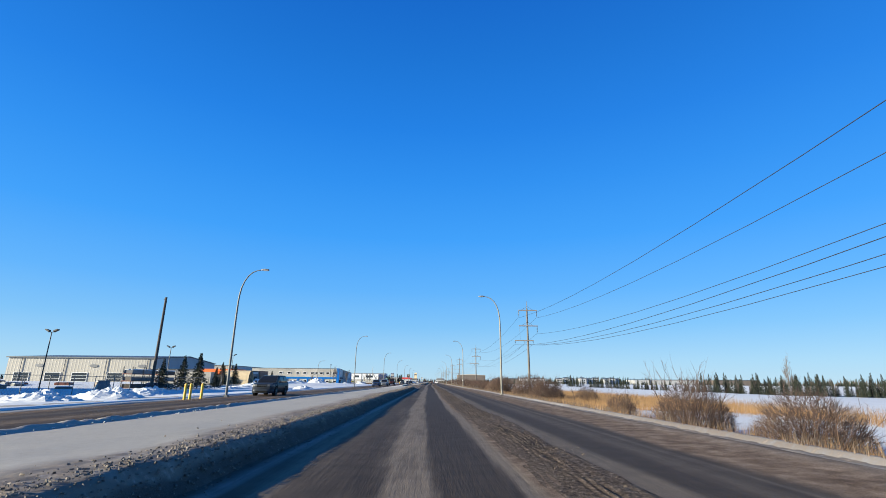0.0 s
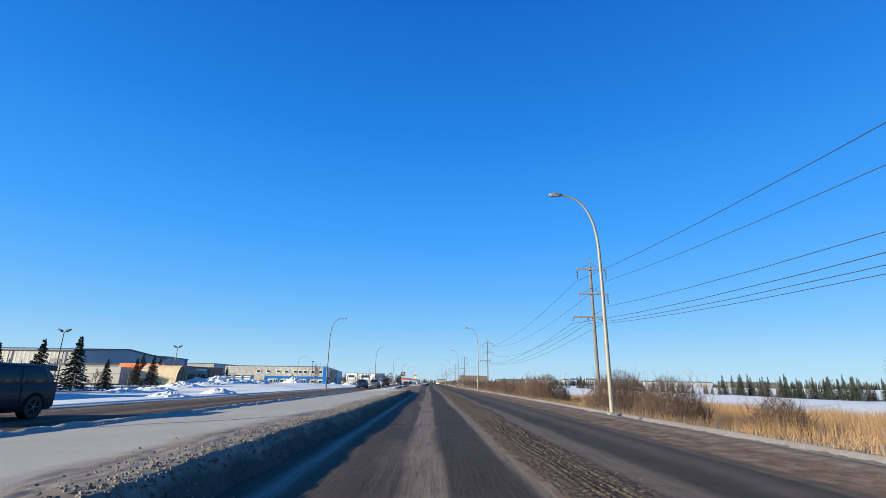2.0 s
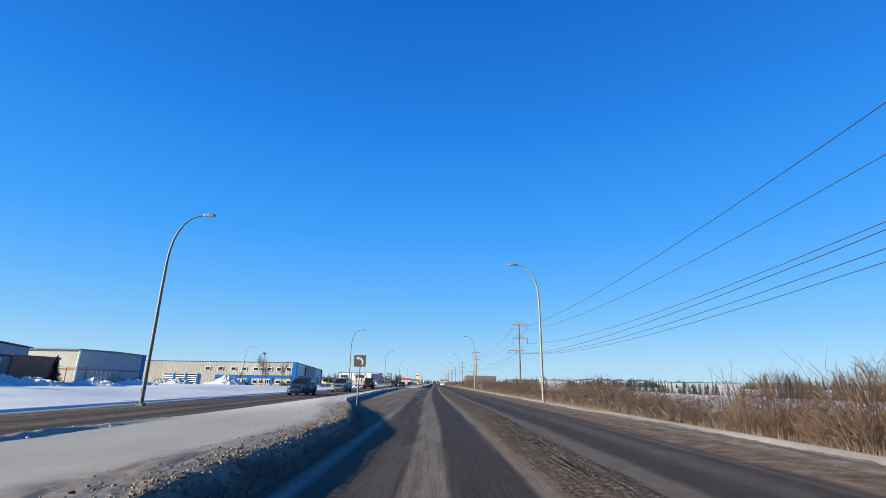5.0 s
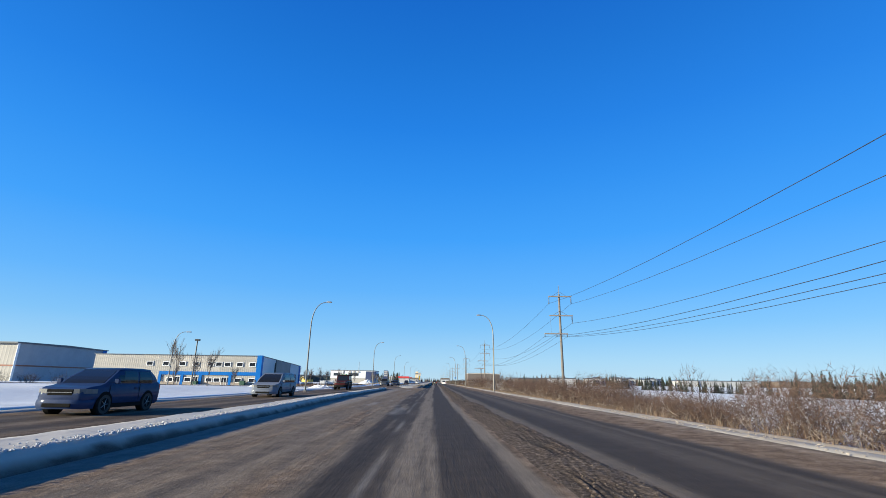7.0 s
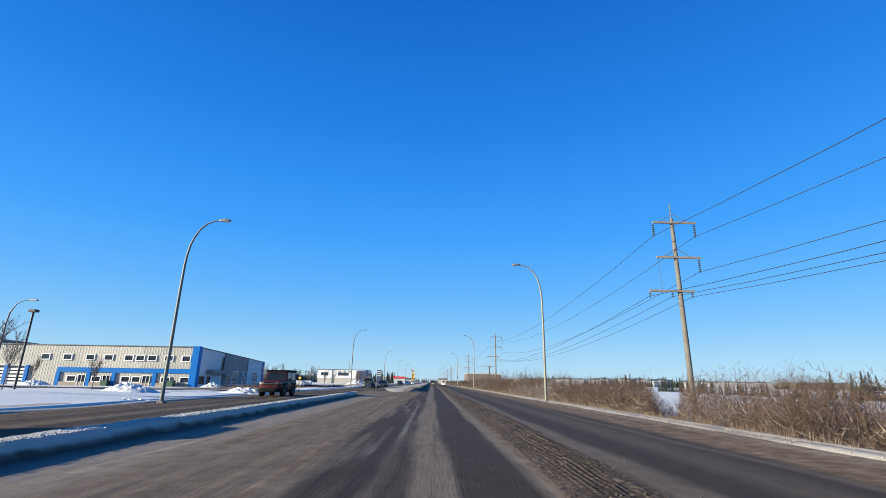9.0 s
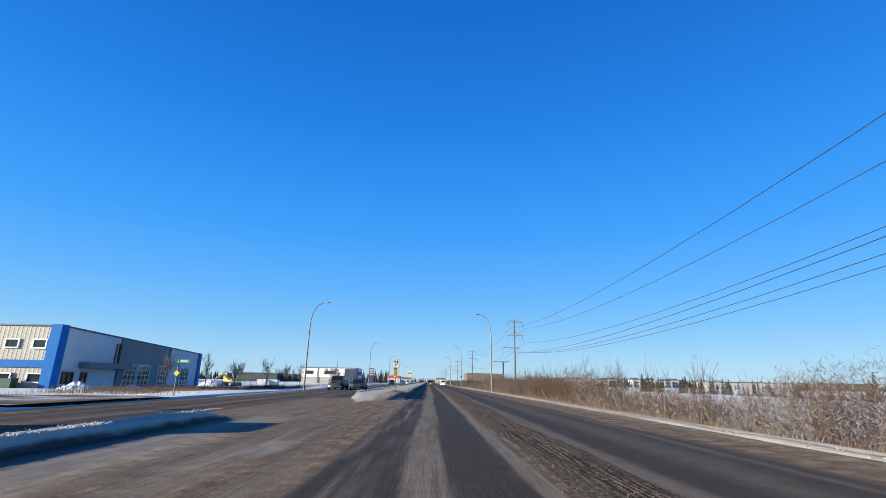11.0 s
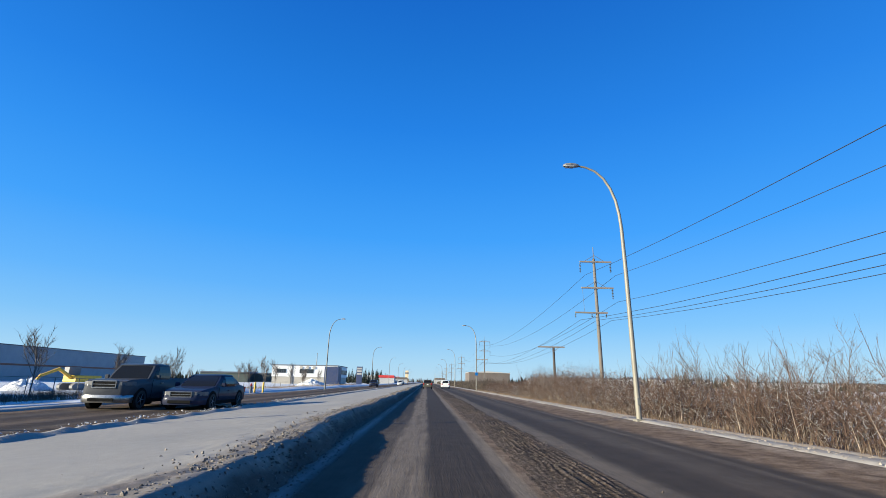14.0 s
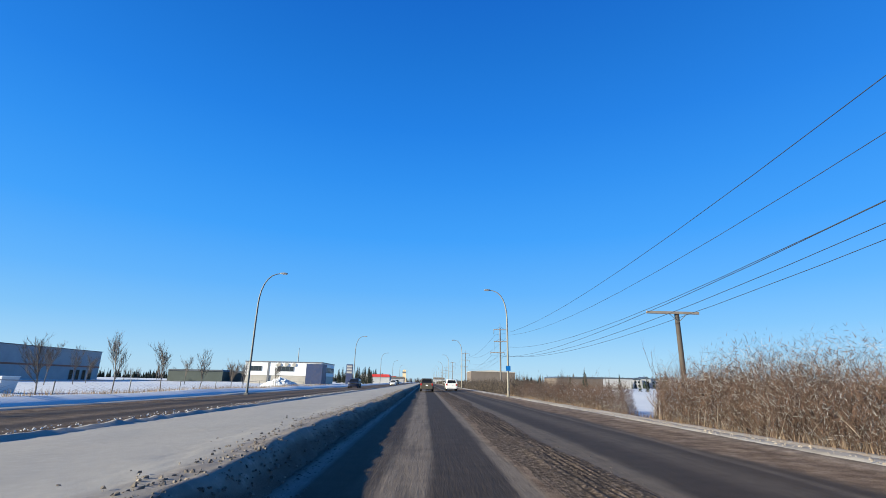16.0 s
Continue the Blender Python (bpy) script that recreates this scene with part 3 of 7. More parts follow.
# ---- snow banks ----
def bank(name, label, x0, x1, y0, y1, profile, dx=0.1, dy=0.22, lumps=0.10, dirt=None, seed=0, crest=None, grain=0.0, white=0.0):
    """A long bank of ploughed snow; profile(u, y) gives its height from u = x in the world."""
    def h(x, y):
        p = profile(x, y)
        chunk = vnoise(x / 0.30, y / 0.4, seed) * 0.45 + (1 - 2 * np.abs(vnoise(x / 0.13, y / 0.2, seed + 1) - 0.5)) * 0.6
        soil = dirt(x, y) if dirt else 0 * x
        return p * (0.92 + 0.16 * fbm(x / 1.5, y / 2.2, seed + 2)) + np.where(p > 0.02, 1.0, 0.0) * (lumps * soil * (chunk - 0.35) + 0.03 * (fbm(x / 0.6, y / 0.9, seed + 5) - 0.5) + grain * (0.3 + 1.5 * soil) * (vnoise(x / 0.13, y / 0.19, seed + 7) + 0.6 * vnoise(x / 0.07, y / 0.11, seed + 8) - 0.8)) - 0.05
    ys = list(np.arange(y0, min(y1, 262), dy)) + (grown(max(262, y0), y1, 0.4, 1.05) if y1 > 262 else [y1])
    xs = np.arange(x0, x1 + 0.01, dx)
    if crest:
        def xs(y):
            c = float(crest(np.array([y]))[0])
            return np.concatenate([np.linspace(x0, x0 + 1.0, 9), np.linspace(x0 + 1.2, max(c - 1.3, x0 + 1.21), 10), np.linspace(max(c - 1.24, x0 + 1.22), max(c + 0.5, x0 + 1.3), 32), [x1]])
    # the last stain covers the side past the crest, towards the road
    ob = sheet(name, xs, ys, h, ROADSNOW, [("dirt", dirt or (lambda x, y: 0 * x)), ("fresh", lambda x, y: ((0.85 if crest else 0.0) * (1 - step(190, 200, y)) + white) * step(90, 104, y) + 0 * x), ("dark_face", lambda x, y: step(0.03, 0.12, x - crest(y) + 0.12 * (vnoise(x / 0.3, y / 0.5, seed + 9) - 0.5)) if crest else 0 * x)])
    return tagged(ob, label, "snow bank", "snow banks along the road", "structure")


def south_crest(y):
    return np.interp(y, (90, 98, 104, 109, 124, 143, 160, 182), (-3.02, -4.15, -5.5, -6.35, -7.0, -7.75, -8.0, -8.1)) + 0.2 * wander(y, 81, 1.0) * (1 - 0.75 * step(92, 112, y))


def south_profile(x, y):
    c = south_crest(y)
    low = step(90, 108, y)
    rise = np.clip((x + 9.2) / np.maximum(c + 9.2, 0.3), 0, 1)
    top = 0.12 * step(-9.65, -9.35, x) + 0.11 * (1 - step(86, 96, y)) * band(x, -9.45, -9.15, 0.12) * (0.6 + 0.8 * vnoise(x / 0.2, y / 0.3, 88)) + 0.29 * (1 - low) * rise + 0.21 * low * np.clip(rise * 1.8, 0, 1)
    return top * (1 - step(c - 0.12, c + 0.34 - 0.12 * low, x)) * (1 - step(179, 182.5, y))


def south_dirt(x, y):
    c = south_crest(y)
    main = band(x, c - 0.85 - 0.8 * vnoise(y / 3, 0 * y, 91), c + 0.7, 0.3) * (1 - 0.8 * step(92, 108, y))
    return 0.95 * main * (0.45 + 0.9 * fbm(x / 0.4, y / 0.5, 92)) + 1.3 * band(x, c + 0.06, c + 0.6, 0.05) + 0.5 * band(x, -9.8, -9.4, 0.1) + 0.15 * fbm(x, y / 2, 95)


def north_crest(y):
    return -2.95 + 0.2 * wander(y, 83, 1.0)


def north_profile(x, y):
    reach = np.maximum(y - 194.8 + 1.2 * (vnoise(x / 0.8, y / 1.5, 86) - 0.5), 0)
    nose = step(0.0, 0.8, x - np.maximum(-6.3 - 0.13 * reach, -9.3)) * step(0.0, 0.8, -4.9 + 0.4 * reach - x) * (0.28 + 0.72 * step(197.0, 201.2, y))
    c = north_crest(y)
    top = 0.12 * step(-9.0, -8.7, x) + 0.11 * band(x, -8.8, -8.5, 0.12) * (0.6 + 0.8 * vnoise(x / 0.2, y / 0.3, 89)) + 0.31 * np.clip((x + 8.6) / (c + 8.6), 0, 1)
    mound = 0.24 * np.exp(-(x + 3.75) ** 2 / 0.7 - (y - 201.6) ** 2 / 3.5)
    return (top + mound) * (1 - step(c - 0.12, c + 0.34, x)) * nose


def north_dirt(x, y):
    c = north_crest(y)
    near = 1 - step(206, 216, y)
    return (0.75 + 0.2 * near) * band(x, c - 0.35 - 1.3 * near - 0.5 * vnoise(y / 3, 0 * y, 94), c + 0.8, 0.25) * (0.4 + 0.9 * fbm(x / 0.4, y / 0.5, 93)) + 1.3 * band(x, c + 0.06, c + 0.6, 0.05) + 0.4 * band(x, -9.2, -8.75, 0.1) + 0.2 * fbm(x, y / 2, 96) + 0.5 * (1 - step(203, 214, y)) * fbm(x / 0.5, y / 0.5, 97) * step(-5.4, -4.4, x)


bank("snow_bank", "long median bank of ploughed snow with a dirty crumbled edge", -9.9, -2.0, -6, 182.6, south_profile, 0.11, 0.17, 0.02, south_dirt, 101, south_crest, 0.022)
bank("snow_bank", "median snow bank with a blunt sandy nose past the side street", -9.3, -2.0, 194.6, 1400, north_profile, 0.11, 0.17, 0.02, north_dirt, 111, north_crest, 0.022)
bank("snow_bank", "low strip of sandy snow over the kerb beside the shrubs", 6.6, 8.0, -6, 1400, lambda x, y: (0.035 + 0.085 * step(86, 104, y)) * step(6.64, 7.1, x) * (1 - 0.45 * step(7.2, 8.0, x)) * (0.7 + 0.6 * vnoise(x / 3, y / 2.2, 127)), 0.07, 0.14, 0.012,
     lambda x, y: (1.25 - 0.6 * step(90, 112, y)) * (1.45 * fbm(x / 0.5, y / 1.6, 121) - 0.05 + 0.25 * (1 - step(6.7, 6.9, x)) + 0.3 * step(7.2, 7.6, x)), 122, None, 0.022, 0.3)
bank("snow_bank", "low ridge of clean snow along the oncoming lanes", -18.6, -15.5, -6, 1200, lambda x, y: 0.11 * step(-15.6, -16.0, x) * (1 - gap(y)) * (0.6 + 0.8 * vnoise(x / 2, y / 6, 131)), 0.15, 0.4, 0.1,
     lambda x, y: 0.5 * step(-16.0, -15.7, x), 132)


# ---- street lamps ----
def street_lamp(label, colour, mirror):
    """A tapered pole that bends over the road with a flat lamp head."""
    lamp = thing("street_lamp", label, "street lamp", "street lamps along the road")
    s = -1 if mirror else 1
    sh = Solid().tube([(0, 0, -0.3), (0, 0, 3), (0.0, 0, 5.6), (-0.02 * s, 0, 7.3)], [0.10, 0.088, 0.077, 0.068], 12)
    part("pole", sh, colour, lamp, smooth=True)
    part("base_plate", Solid().box(-0.17, 0.17, -0.17, 0.17, -0.12, 0.02, 0.02), colour, lamp)
    part("hand_hole_cover", Solid().box(-0.06, 0.06, -0.125, -0.10, 0.5, 0.75, 0.01), STEEL, lamp)
    arc = [(-0.02, 7.28), (-0.06, 7.85), (-0.16, 8.45), (-0.34, 8.98), (-0.6, 9.43), (-0.93, 9.74), (-1.3, 9.9), (-1.65, 9.96)]
    part("arm", Solid().tube([(x * s, 0, z) for x, z in arc], [0.067, 0.063, 0.058, 0.054, 0.049, 0.044, 0.04, 0.036], 10), colour, lamp, smooth=True)
    head = Solid()
    rings = []
    for u, w, t in ((0, 0.06, 0.04), (0.12, 0.11, 0.065), (0.36, 0.14, 0.08), (0.56, 0.11, 0.055), (0.64, 0.05, 0.025)):
        x = (-1.6 - u) * s
        rings.append([(x, -w, 9.97), (x, -w * 0.7, 9.97 + t), (x, w * 0.7, 9.97 + t), (x, w, 9.97), (x, w * 0.8, 9.92), (x, -w * 0.8, 9.92)])
    head.loft(rings)
    h = part("lamp_head", head, LAMP_GREY, lamp, "grey metal lamp head")
    part("lens", Solid().box(min(-2.15 * s, -1.8 * s), max(-2.15 * s, -1.8 * s), -0.11, 0.11, 9.89, 9.925, 0.01), LENS, h)
    return lamp


right_lamp = street_lamp("tall curved street lamp of tan weathered metal by the kerb", STEEL_TAN, False)
right_lamp.location = (7.28, 53.5, 0.1)
for k in range(1, 12):
    copy_thing(right_lamp, pose({1: 7.1, 2: 7.05}.get(k, 6.98), 53.6 + 57.9 * k, 0.1))
left_lamp = street_lamp("tall curved galvanised street lamp in the snowy verge", STEEL, True)
left_lamp.location = (-15.7, 42.2, 0.1)
for k, y in enumerate((101.5, 160.3, 220.0, 280.0, 338.5, 397, 455, 513, 571, 629)):
    copy_thing(left_lamp, pose(-15.2, y, 0.1))

# ---- utility poles ----
WIRE_AT = [(-1.3, 10.95), (1.5, 10.95), (1.52, 8.53), (-1.98, 6.85), (-0.5, 6.85), (0.8, 6.85)]


def insulator(parent, x, z0, discs, r):
    s = Solid().tube([(x, 0, z0), (x, 0, z0 - 0.14 * discs - 0.08)], 0.018, 6)
    for i in range(discs):
        z = z0 - 0.1 - 0.14 * i
        s.loft([[(x + q * math.cos(a), q * math.sin(a), zz) for a in (math.pi * j / 5 for j in range(10))] for q, zz in ((0.03, z + 0.05), (r, z + 0.01), (r, z - 0.015), (0.04, z - 0.03))])
    part("insulator", s, PORCELAIN, parent, "string of grey glass insulator discs")


def utility_pole(height=12.9):
    up = thing("utility_pole", "tall weathered wooden utility pole with three crossarms and insulators", "utility pole", "utility poles beside the road")
    part("pole", Solid().tube([(0, 0, -1.6), (0, 0, 4), (0, 0, 8), (0, 0, height - 0.6)], [0.18, 0.16, 0.14, 0.12], 12), WOOD, up, smooth=True)
    part("top_rod", Solid().tube([(0, 0, height - 0.7), (0, 0, height + 0.5)], 0.035, 6), STEEL, up)
    for z, a, b in ((11.97, -1.36, 1.56), (9.55, -1.36, 1.58), (7.3, -2.06, 0.87)):
        part("crossarm", Solid().box(a, b, -0.2, -0.09, z - 0.07, z + 0.07, 0.015), ARMWOOD, up, "grey weathered timber crossarm")
        if z > 8:
            for s in (-1, 1):
                part("brace", Solid().tube([(0.9 * s, -0.15, z + 0.06), (0, -0.15, z + 0.62)], 0.022, 5), STEEL, up)
    for x, z, d, r in ((-1.3, 11.9, 6, 0.09), (1.5, 11.9, 6, 0.09), (1.52, 9.48, 6, 0.09), (-1.98, 7.22, 2, 0.08), (-0.5, 7.22, 2, 0.08), (0.8, 7.22, 2, 0.08)):
        insulator(up, x, z, d, r)
    part("jumper_wire", Solid().tube([(-1.25, -0.1, 9.52), (-1.23, -0.1, 8.8), (-1.2, -0.1, 8.0), (-1.18, -0.1, 7.35)], 0.012, 5), WIRE, up)
    return up


POLE_Y = [-10.0, 77.0, 164.0, 251.0, 338.0, 425.0, 512.0, 599.0, 686.0]
first_pole = utility_pole()
first_pole.location = (14.94, 77.2, 0.15)
for y in POLE_Y[2:] + [-10.0]:
    copy_thing(first_pole, pose({251.0: 14.34, 164.0: 14.8}.get(y, 14.5), y, {251.0: 0.15, 164.0: -0.15}.get(y, 0.0)))
for x, z in WIRE_AT:
    for y0, y1 in zip(POLE_Y[:-1], POLE_Y[1:]):
        s = Solid()
        pts = []
        for k in range(13):
            u = k / 12
            pts.append((14.75 + x, y0 + (y1 - y0) * u, z - 0.04 - 4 * 1.85 * u * (1 - u)))
        s.tube(pts, 0.017 if z > 8 else 0.015, 5)
        whole("power_line", s, WIRE, "thin dark power line hung between the utility poles", "power line", "power lines")

short_pole = thing("short_utility_pole", "short dark wooden pole with one crossarm in the shrubs", "utility pole", at=(14.95, 268.8, 0.05))
part("pole", Solid().tube([(0, 0, -1.6), (0, 0, 5.75)], [0.17, 0.14], 10), DARKWOOD, short_pole, smooth=True)
part("crossarm", Solid().box(-2.0, 1.35, -0.2, -0.09, 5.6, 5.76, 0.015), ARMWOOD, short_pole)
for s in (-1, 1):
    part("brace", Solid().tube([(0.55 * s, -0.15, 5.6), (0, -0.15, 5.1)], 0.022, 5), STEEL, short_pole)

yard_pole = thing("utility_pole", "tall dark tarred wooden pole in the snowy yard", "utility pole", at=(-34.8, 65.8, 0))
part("pole", Solid().tube([(0, 0, -0.8), (0, 0, 6), (0, 0, 11.6)], [0.2, 0.17, 0.14], 10), DARKWOOD, yard_pole, smooth=True)
part("bracket", Solid().box(-0.28, 0.1, -0.06, 0.06, 11.3, 11.42, 0.02), STEEL, yard_pole)


# ---- buildings ----
def ribbed(s, axis, at, a, b, z0, z1, out, pitch=0.45, depth=0.014, top=None):
    """Cladding with raised ribs on a wall along an axis; out is the way it faces; top(u) may slope its upper edge."""
    us, off = [], []
    u = a
    while u < b - 1e-6:
        for du, d in ((0.0, 0), (pitch * 0.3, 0), (pitch * 0.38, depth), (pitch * 0.62, depth), (pitch * 0.7, 0)):
            if u + du < b:
                us.append(u + du)
                off.append(d)
        u += pitch
    us.append(b)
    off.append(0)
    def p(u, o, z):
        return (u, at + out * (o + 0.02), z) if axis == "x" else (at + out * (o + 0.02), u, z)
    s.loft([[p(u, o, z0) for u, o in zip(us, off)], [p(u, o, top(u) if top else z1) for u, o in zip(us, off)]], caps=False, closed=False)
    return s


def window(parent, axis, at, a, b, z0, z1, out, frame_mat, bars=(1, 1), name="window", deep=0.08, rim=0.09, rail=0.03):
    """A window on a wall: proud frame, set-back pane and glazing bars."""
    def bx(s, u0, u1, o0, o1, c0, c1):
        lo, hi = sorted((at + out * o0, at + out * o1))
        return s.box(u0, u1, lo, hi, c0, c1) if axis == "x" else s.box(lo, hi, u0, u1, c0, c1)
    f = Solid()
    def edge(m, o):
        corners = ((a - m, z0 - m), (b + m, z0 - m), (b + m, z1 + m), (a - m, z1 + m))
        return [(u, at + out * o, z) if axis == "x" else (at + out * o, u, z) for u, z in corners]
    f.loft([edge(rim, 0.01), edge(rim, deep + 0.05), edge(0, deep + 0.05), edge(0, 0.01), edge(rim, 0.01)], caps=False)
    nx, nz = bars
    rails, mullions = [], []
    for i in range(1, nx):
        u = a + (b - a) * i / nx
        mullions.append(bx(Solid(), u - 0.03, u + 0.03, 0.03, deep + 0.03, z0, z1))
    for i in range(1, nz):
        z = z0 + (z1 - z0) * i / nz
        rails.append(bx(Solid(), a, b, 0.031, deep + 0.028, z - rail, z + rail))
    w = part(name, f, frame_mat, parent)
    for one in rails:
        part("rail", one, frame_mat, w)
    for one in mullions:
        part("mullion", one, frame_mat, w)
    part("pane", bx(Solid(), a, b, 0.0, deep * 0.5, z0, z1), WINDOW, w)
    return w


blue_house = thing("commercial_building", "long low beige metal building with bright blue trim and dark windows", "building")
BZ = -0.7
core = Solid().prism([(215.6, BZ), (247.4, BZ), (247.4, 5.05), (215.6, 6.25)], "x", -77.4, -40.1)
part("wall", core, PALEPANEL, blue_house)
part("roof", Solid().prism([(215.4, 6.26), (247.6, 5.06), (247.6, 5.16), (215.4, 6.38)], "x", -77.6, -39.9), ROOFDARK, blue_house, "dark metal roof edge with a dusting of snow")
for a, b, m in ((-77.4, -58.9, BEIGE), (-58.9, -49.3, GREYWALL), (-49.3, -40.9, BEIGE)):
    part("cladding", ribbed(Solid(), "x", 215.6, a, b, 2.72, 6.2, -1), m, blue_house)
part("blue_band", Solid().box(-62.5, -40.9, 215.42, 215.6, 1.98, 2.72), BLUE, blue_house)
part("cladding", ribbed(Solid(), "x", 215.6, -62.0, -40.9, 0.45, 1.98, -1), BEIGE, blue_house)
part("stone_base", Solid().box(-62.0, -40.9, 215.35, 215.6, BZ, 0.45), STONE, blue_house)
part("corner_column", Solid().box(-40.95, -39.85, 215.3, 216.4, BZ, 6.42), BLUE, blue_house)
for x in (-62.2, -57.3, -53.2, -46.6):
    part("blue_column", Solid().box(x - 0.3, x + 0.3, 215.33, 215.6, BZ, 2.0), BLUE, blue_house)
for x in (-64.9, -61.3, -57.6, -54.6, -51.3, -49.45, -47.5, -44.75, -41.9):
    window(blue_house, "x", 215.56, x - 0.62, x + 0.62, 4.0, 4.75, -1, WHITEPAINT, (1, 1), rim=0.13)
for a, b in ((-60.6, -59.3), (-56.6, -55.3), (-51.85, -50.6), (-50.1, -48.9), (-45.4, -44.1), (-42.3, -41.0)):
    window(blue_house, "x", 215.5, a, b, 0.55, 1.3, -1, WHITEPAINT, (1, 1), rim=0.13)
for a in (-58.9, -54.9, -48.5):
    d = window(blue_house, "x", 215.42, a + 0.1, a + 1.2, -0.35, 1.5, -1, WHITEPAINT, (2, 1), "door")
for i in range(3):
    a = -76.9 + i * 3.3
    window(blue_house, "x", 215.56, a, a + 2.5, -0.4, 2.85, -1, WHITEPAINT, (1, 6), "overhead_door", 0.08, 0.09, 0.15)
    part("blue_column", Solid().box(a + 2.62, a + 3.16, 215.3, 215.6, BZ, 2.95), BLUE, blue_house)
part("lower_wall", ribbed(Solid(), "x", 215.6, -77.4, -62.5, BZ, 2.72, -1), BEIGE, blue_house)
for a, h in ((-43.4, 1.05), (-53.9, 0.9)):
    v = thing("waste_bin", "dark green lidded bin against the building", "bin", "bins by the building", (a, 214.7, -0.25))
    part("bin", Solid().loft([[(-0.45, -0.35, -0.2), (0.45, -0.35, -0.2), (0.45, 0.35, -0.2), (-0.45, 0.35, -0.2)], [(-0.55, -0.45, h), (0.55, -0.45, h), (0.55, 0.45, h), (-0.55, 0.45, h)]]), GREENBIN, v)
    part("lid", Solid().box(-0.58, 0.58, -0.48, 0.48, h, h + 0.07, 0.02), BLACK, v)
# the side towards the road
part("pale_panel", Solid().prism([(216.45, BZ), (225.6, BZ), (225.6, 5.78), (216.45, 6.12)], "x", -40.1, -39.98), PALEPANEL, blue_house)
part("charcoal_panel", Solid().prism([(225.9, BZ), (237.28, BZ), (237.28, 5.39), (225.9, 5.8)], "x", -40.1, -39.9), CHARCOAL, blue_house)
part("pale_panel", Solid().prism([(237.7, BZ), (246.6, BZ), (246.6, 5.0), (237.7, 5.33)], "x", -40.1, -39.98), PALEPANEL, blue_house)
part("blue_fin", Solid().box(-40.1, -39.86, 237.3, 237.65, BZ, 5.4), NAVY, blue_house)
part("blue_fin", Solid().box(-40.1, -39.8, 246.6, 247.5, BZ, 5.1), BLUE, blue_house)
window(blue_house, "y", -39.98, 225.0, 225.55, 2.9, 5.0, 1, BLACK, (1, 3))
for a, b in ((227.1, 229.6), (230.1, 232.7), (234.9, 236.9), (241.1, 243.6)):
    window(blue_house, "y", -39.92, a, b, -0.45, 2.65, 1, WHITEPAINT, (3, 5), "overhead_door")
part("canopy", Solid().box(-39.98, -38.7, 219.0, 226.7, 2.05, 2.7, 0.04), CHARCOAL, blue_house)
window(blue_house, "y", -39.98, 216.9, 218.4, 0.45, 1.5, 1, BLACK, (2, 1))
window(blue_house, "y", -39.98, 219.7, 220.5, -0.45, 1.5, 1, BLACK, (1, 2), "door")

# the shed behind it
back_shed = thing("warehouse", "pale metal warehouse with a shaded side wall and brown stripe", "building")
part("wall", Solid().box(-215, -140, 268, 311, -1, 11.8), WHITEWALL, back_shed)
part("cladding", ribbed(Solid(), "x", 268, -215, -140, -1, 11.8, -1, 1.2), BEIGE, back_shed)
part("cladding", ribbed(Solid(), "y", -140, 268, 309.5, -1, 11.8, 1, 1.2), BLUEGREY, back_shed)
part("blue_edge", Solid().box(-140.1, -139.75, 309.5, 312.0, -1, 11.8), BLUE, back_shed, "bright blue end panel")
part("white_edge", Solid().box(-140.05, -139.82, 267.8, 268.6, -1, 11.8), WHITEPAINT, back_shed)
part("stripe", Solid().box(-139.94, -139.8, 268.6, 309.5, 4.3, 4.75), RUST, back_shed)
part("stripe", Solid().box(-215, -139.9, 267.8, 267.94, 4.3, 4.75), RUST, back_shed)
part("roof", Solid().prism([(267.0, 11.8), (312.6, 11.8), (312.6, 12.1), (290, 12.5), (267.0, 12.2)], "x", -215.4, -139.5), ROOFDARK, back_shed)

# the large shed by the yard
big_shed = thing("warehouse", "large off-white metal warehouse with a dark roof and overhead doors", "building")
part("wall", Solid().prism([(125.2, -1), (157.8, -1), (157.8, 5.9), (141.3, 7.25), (125.2, 6.1)], "x", -104, -68.1), PALEPANEL, big_shed)
part("roof", Solid().prism([(124.8, 6.12), (141.3, 7.3), (158.2, 5.92), (158.2, 6.1), (141.3, 7.5), (124.8, 6.4)], "x", -104.4, -67.8), ROOFDARK, big_shed)
part("cladding", ribbed(Solid(), "x", 125.2, -104, -68.1, -1, 6.1, -1, 0.8), BEIGE, big_shed)
part("cladding", ribbed(Solid(), "y", -68.1, 125.2, 157.8, -1, 0, 1, 0.8, 0.014, lambda y: (6.1 + (y - 125.2) * 0.0714) if y < 141.3 else (7.25 - (y - 141.3) * 0.082)), BLUEGREY, big_shed)
for x in (-100, -92.5, -86.0, -77.5):
    window(big_shed, "x", 125.15, x - 1.8, x + 1.8, -0.8, 2.6, -1, WHITEPAINT, (1, 5), "overhead_door")
for x in (-96.2, -83.0, -71.3):
    s = Solid().loft([[(x + 1.0 * math.cos(a), y, 4.3 + 0.38 * math.sin(a)) for a in (math.pi * j / 10 for j in range(20))] for y in (125.02, 125.14)])
    part("oval_sign", s, CHARCOAL, big_shed, "dark oval sign plate")
part("blue_panel", Solid().box(-68.04, -67.9, 147.5, 157.6, 1.5, 4.0), NAVY, big_shed)
for x in (-100.5, -90, -80, -70):
    part("downpipe", Solid().tube([(x, 124.95, -1), (x, 124.95, 6.1)], 0.09, 6), CHARCOAL, big_shed)
# never in view: added only to cast shade over the snowy verge
shade_caster = thing("warehouse", "unseen beige building added to shade the snow beside the yard", "building")
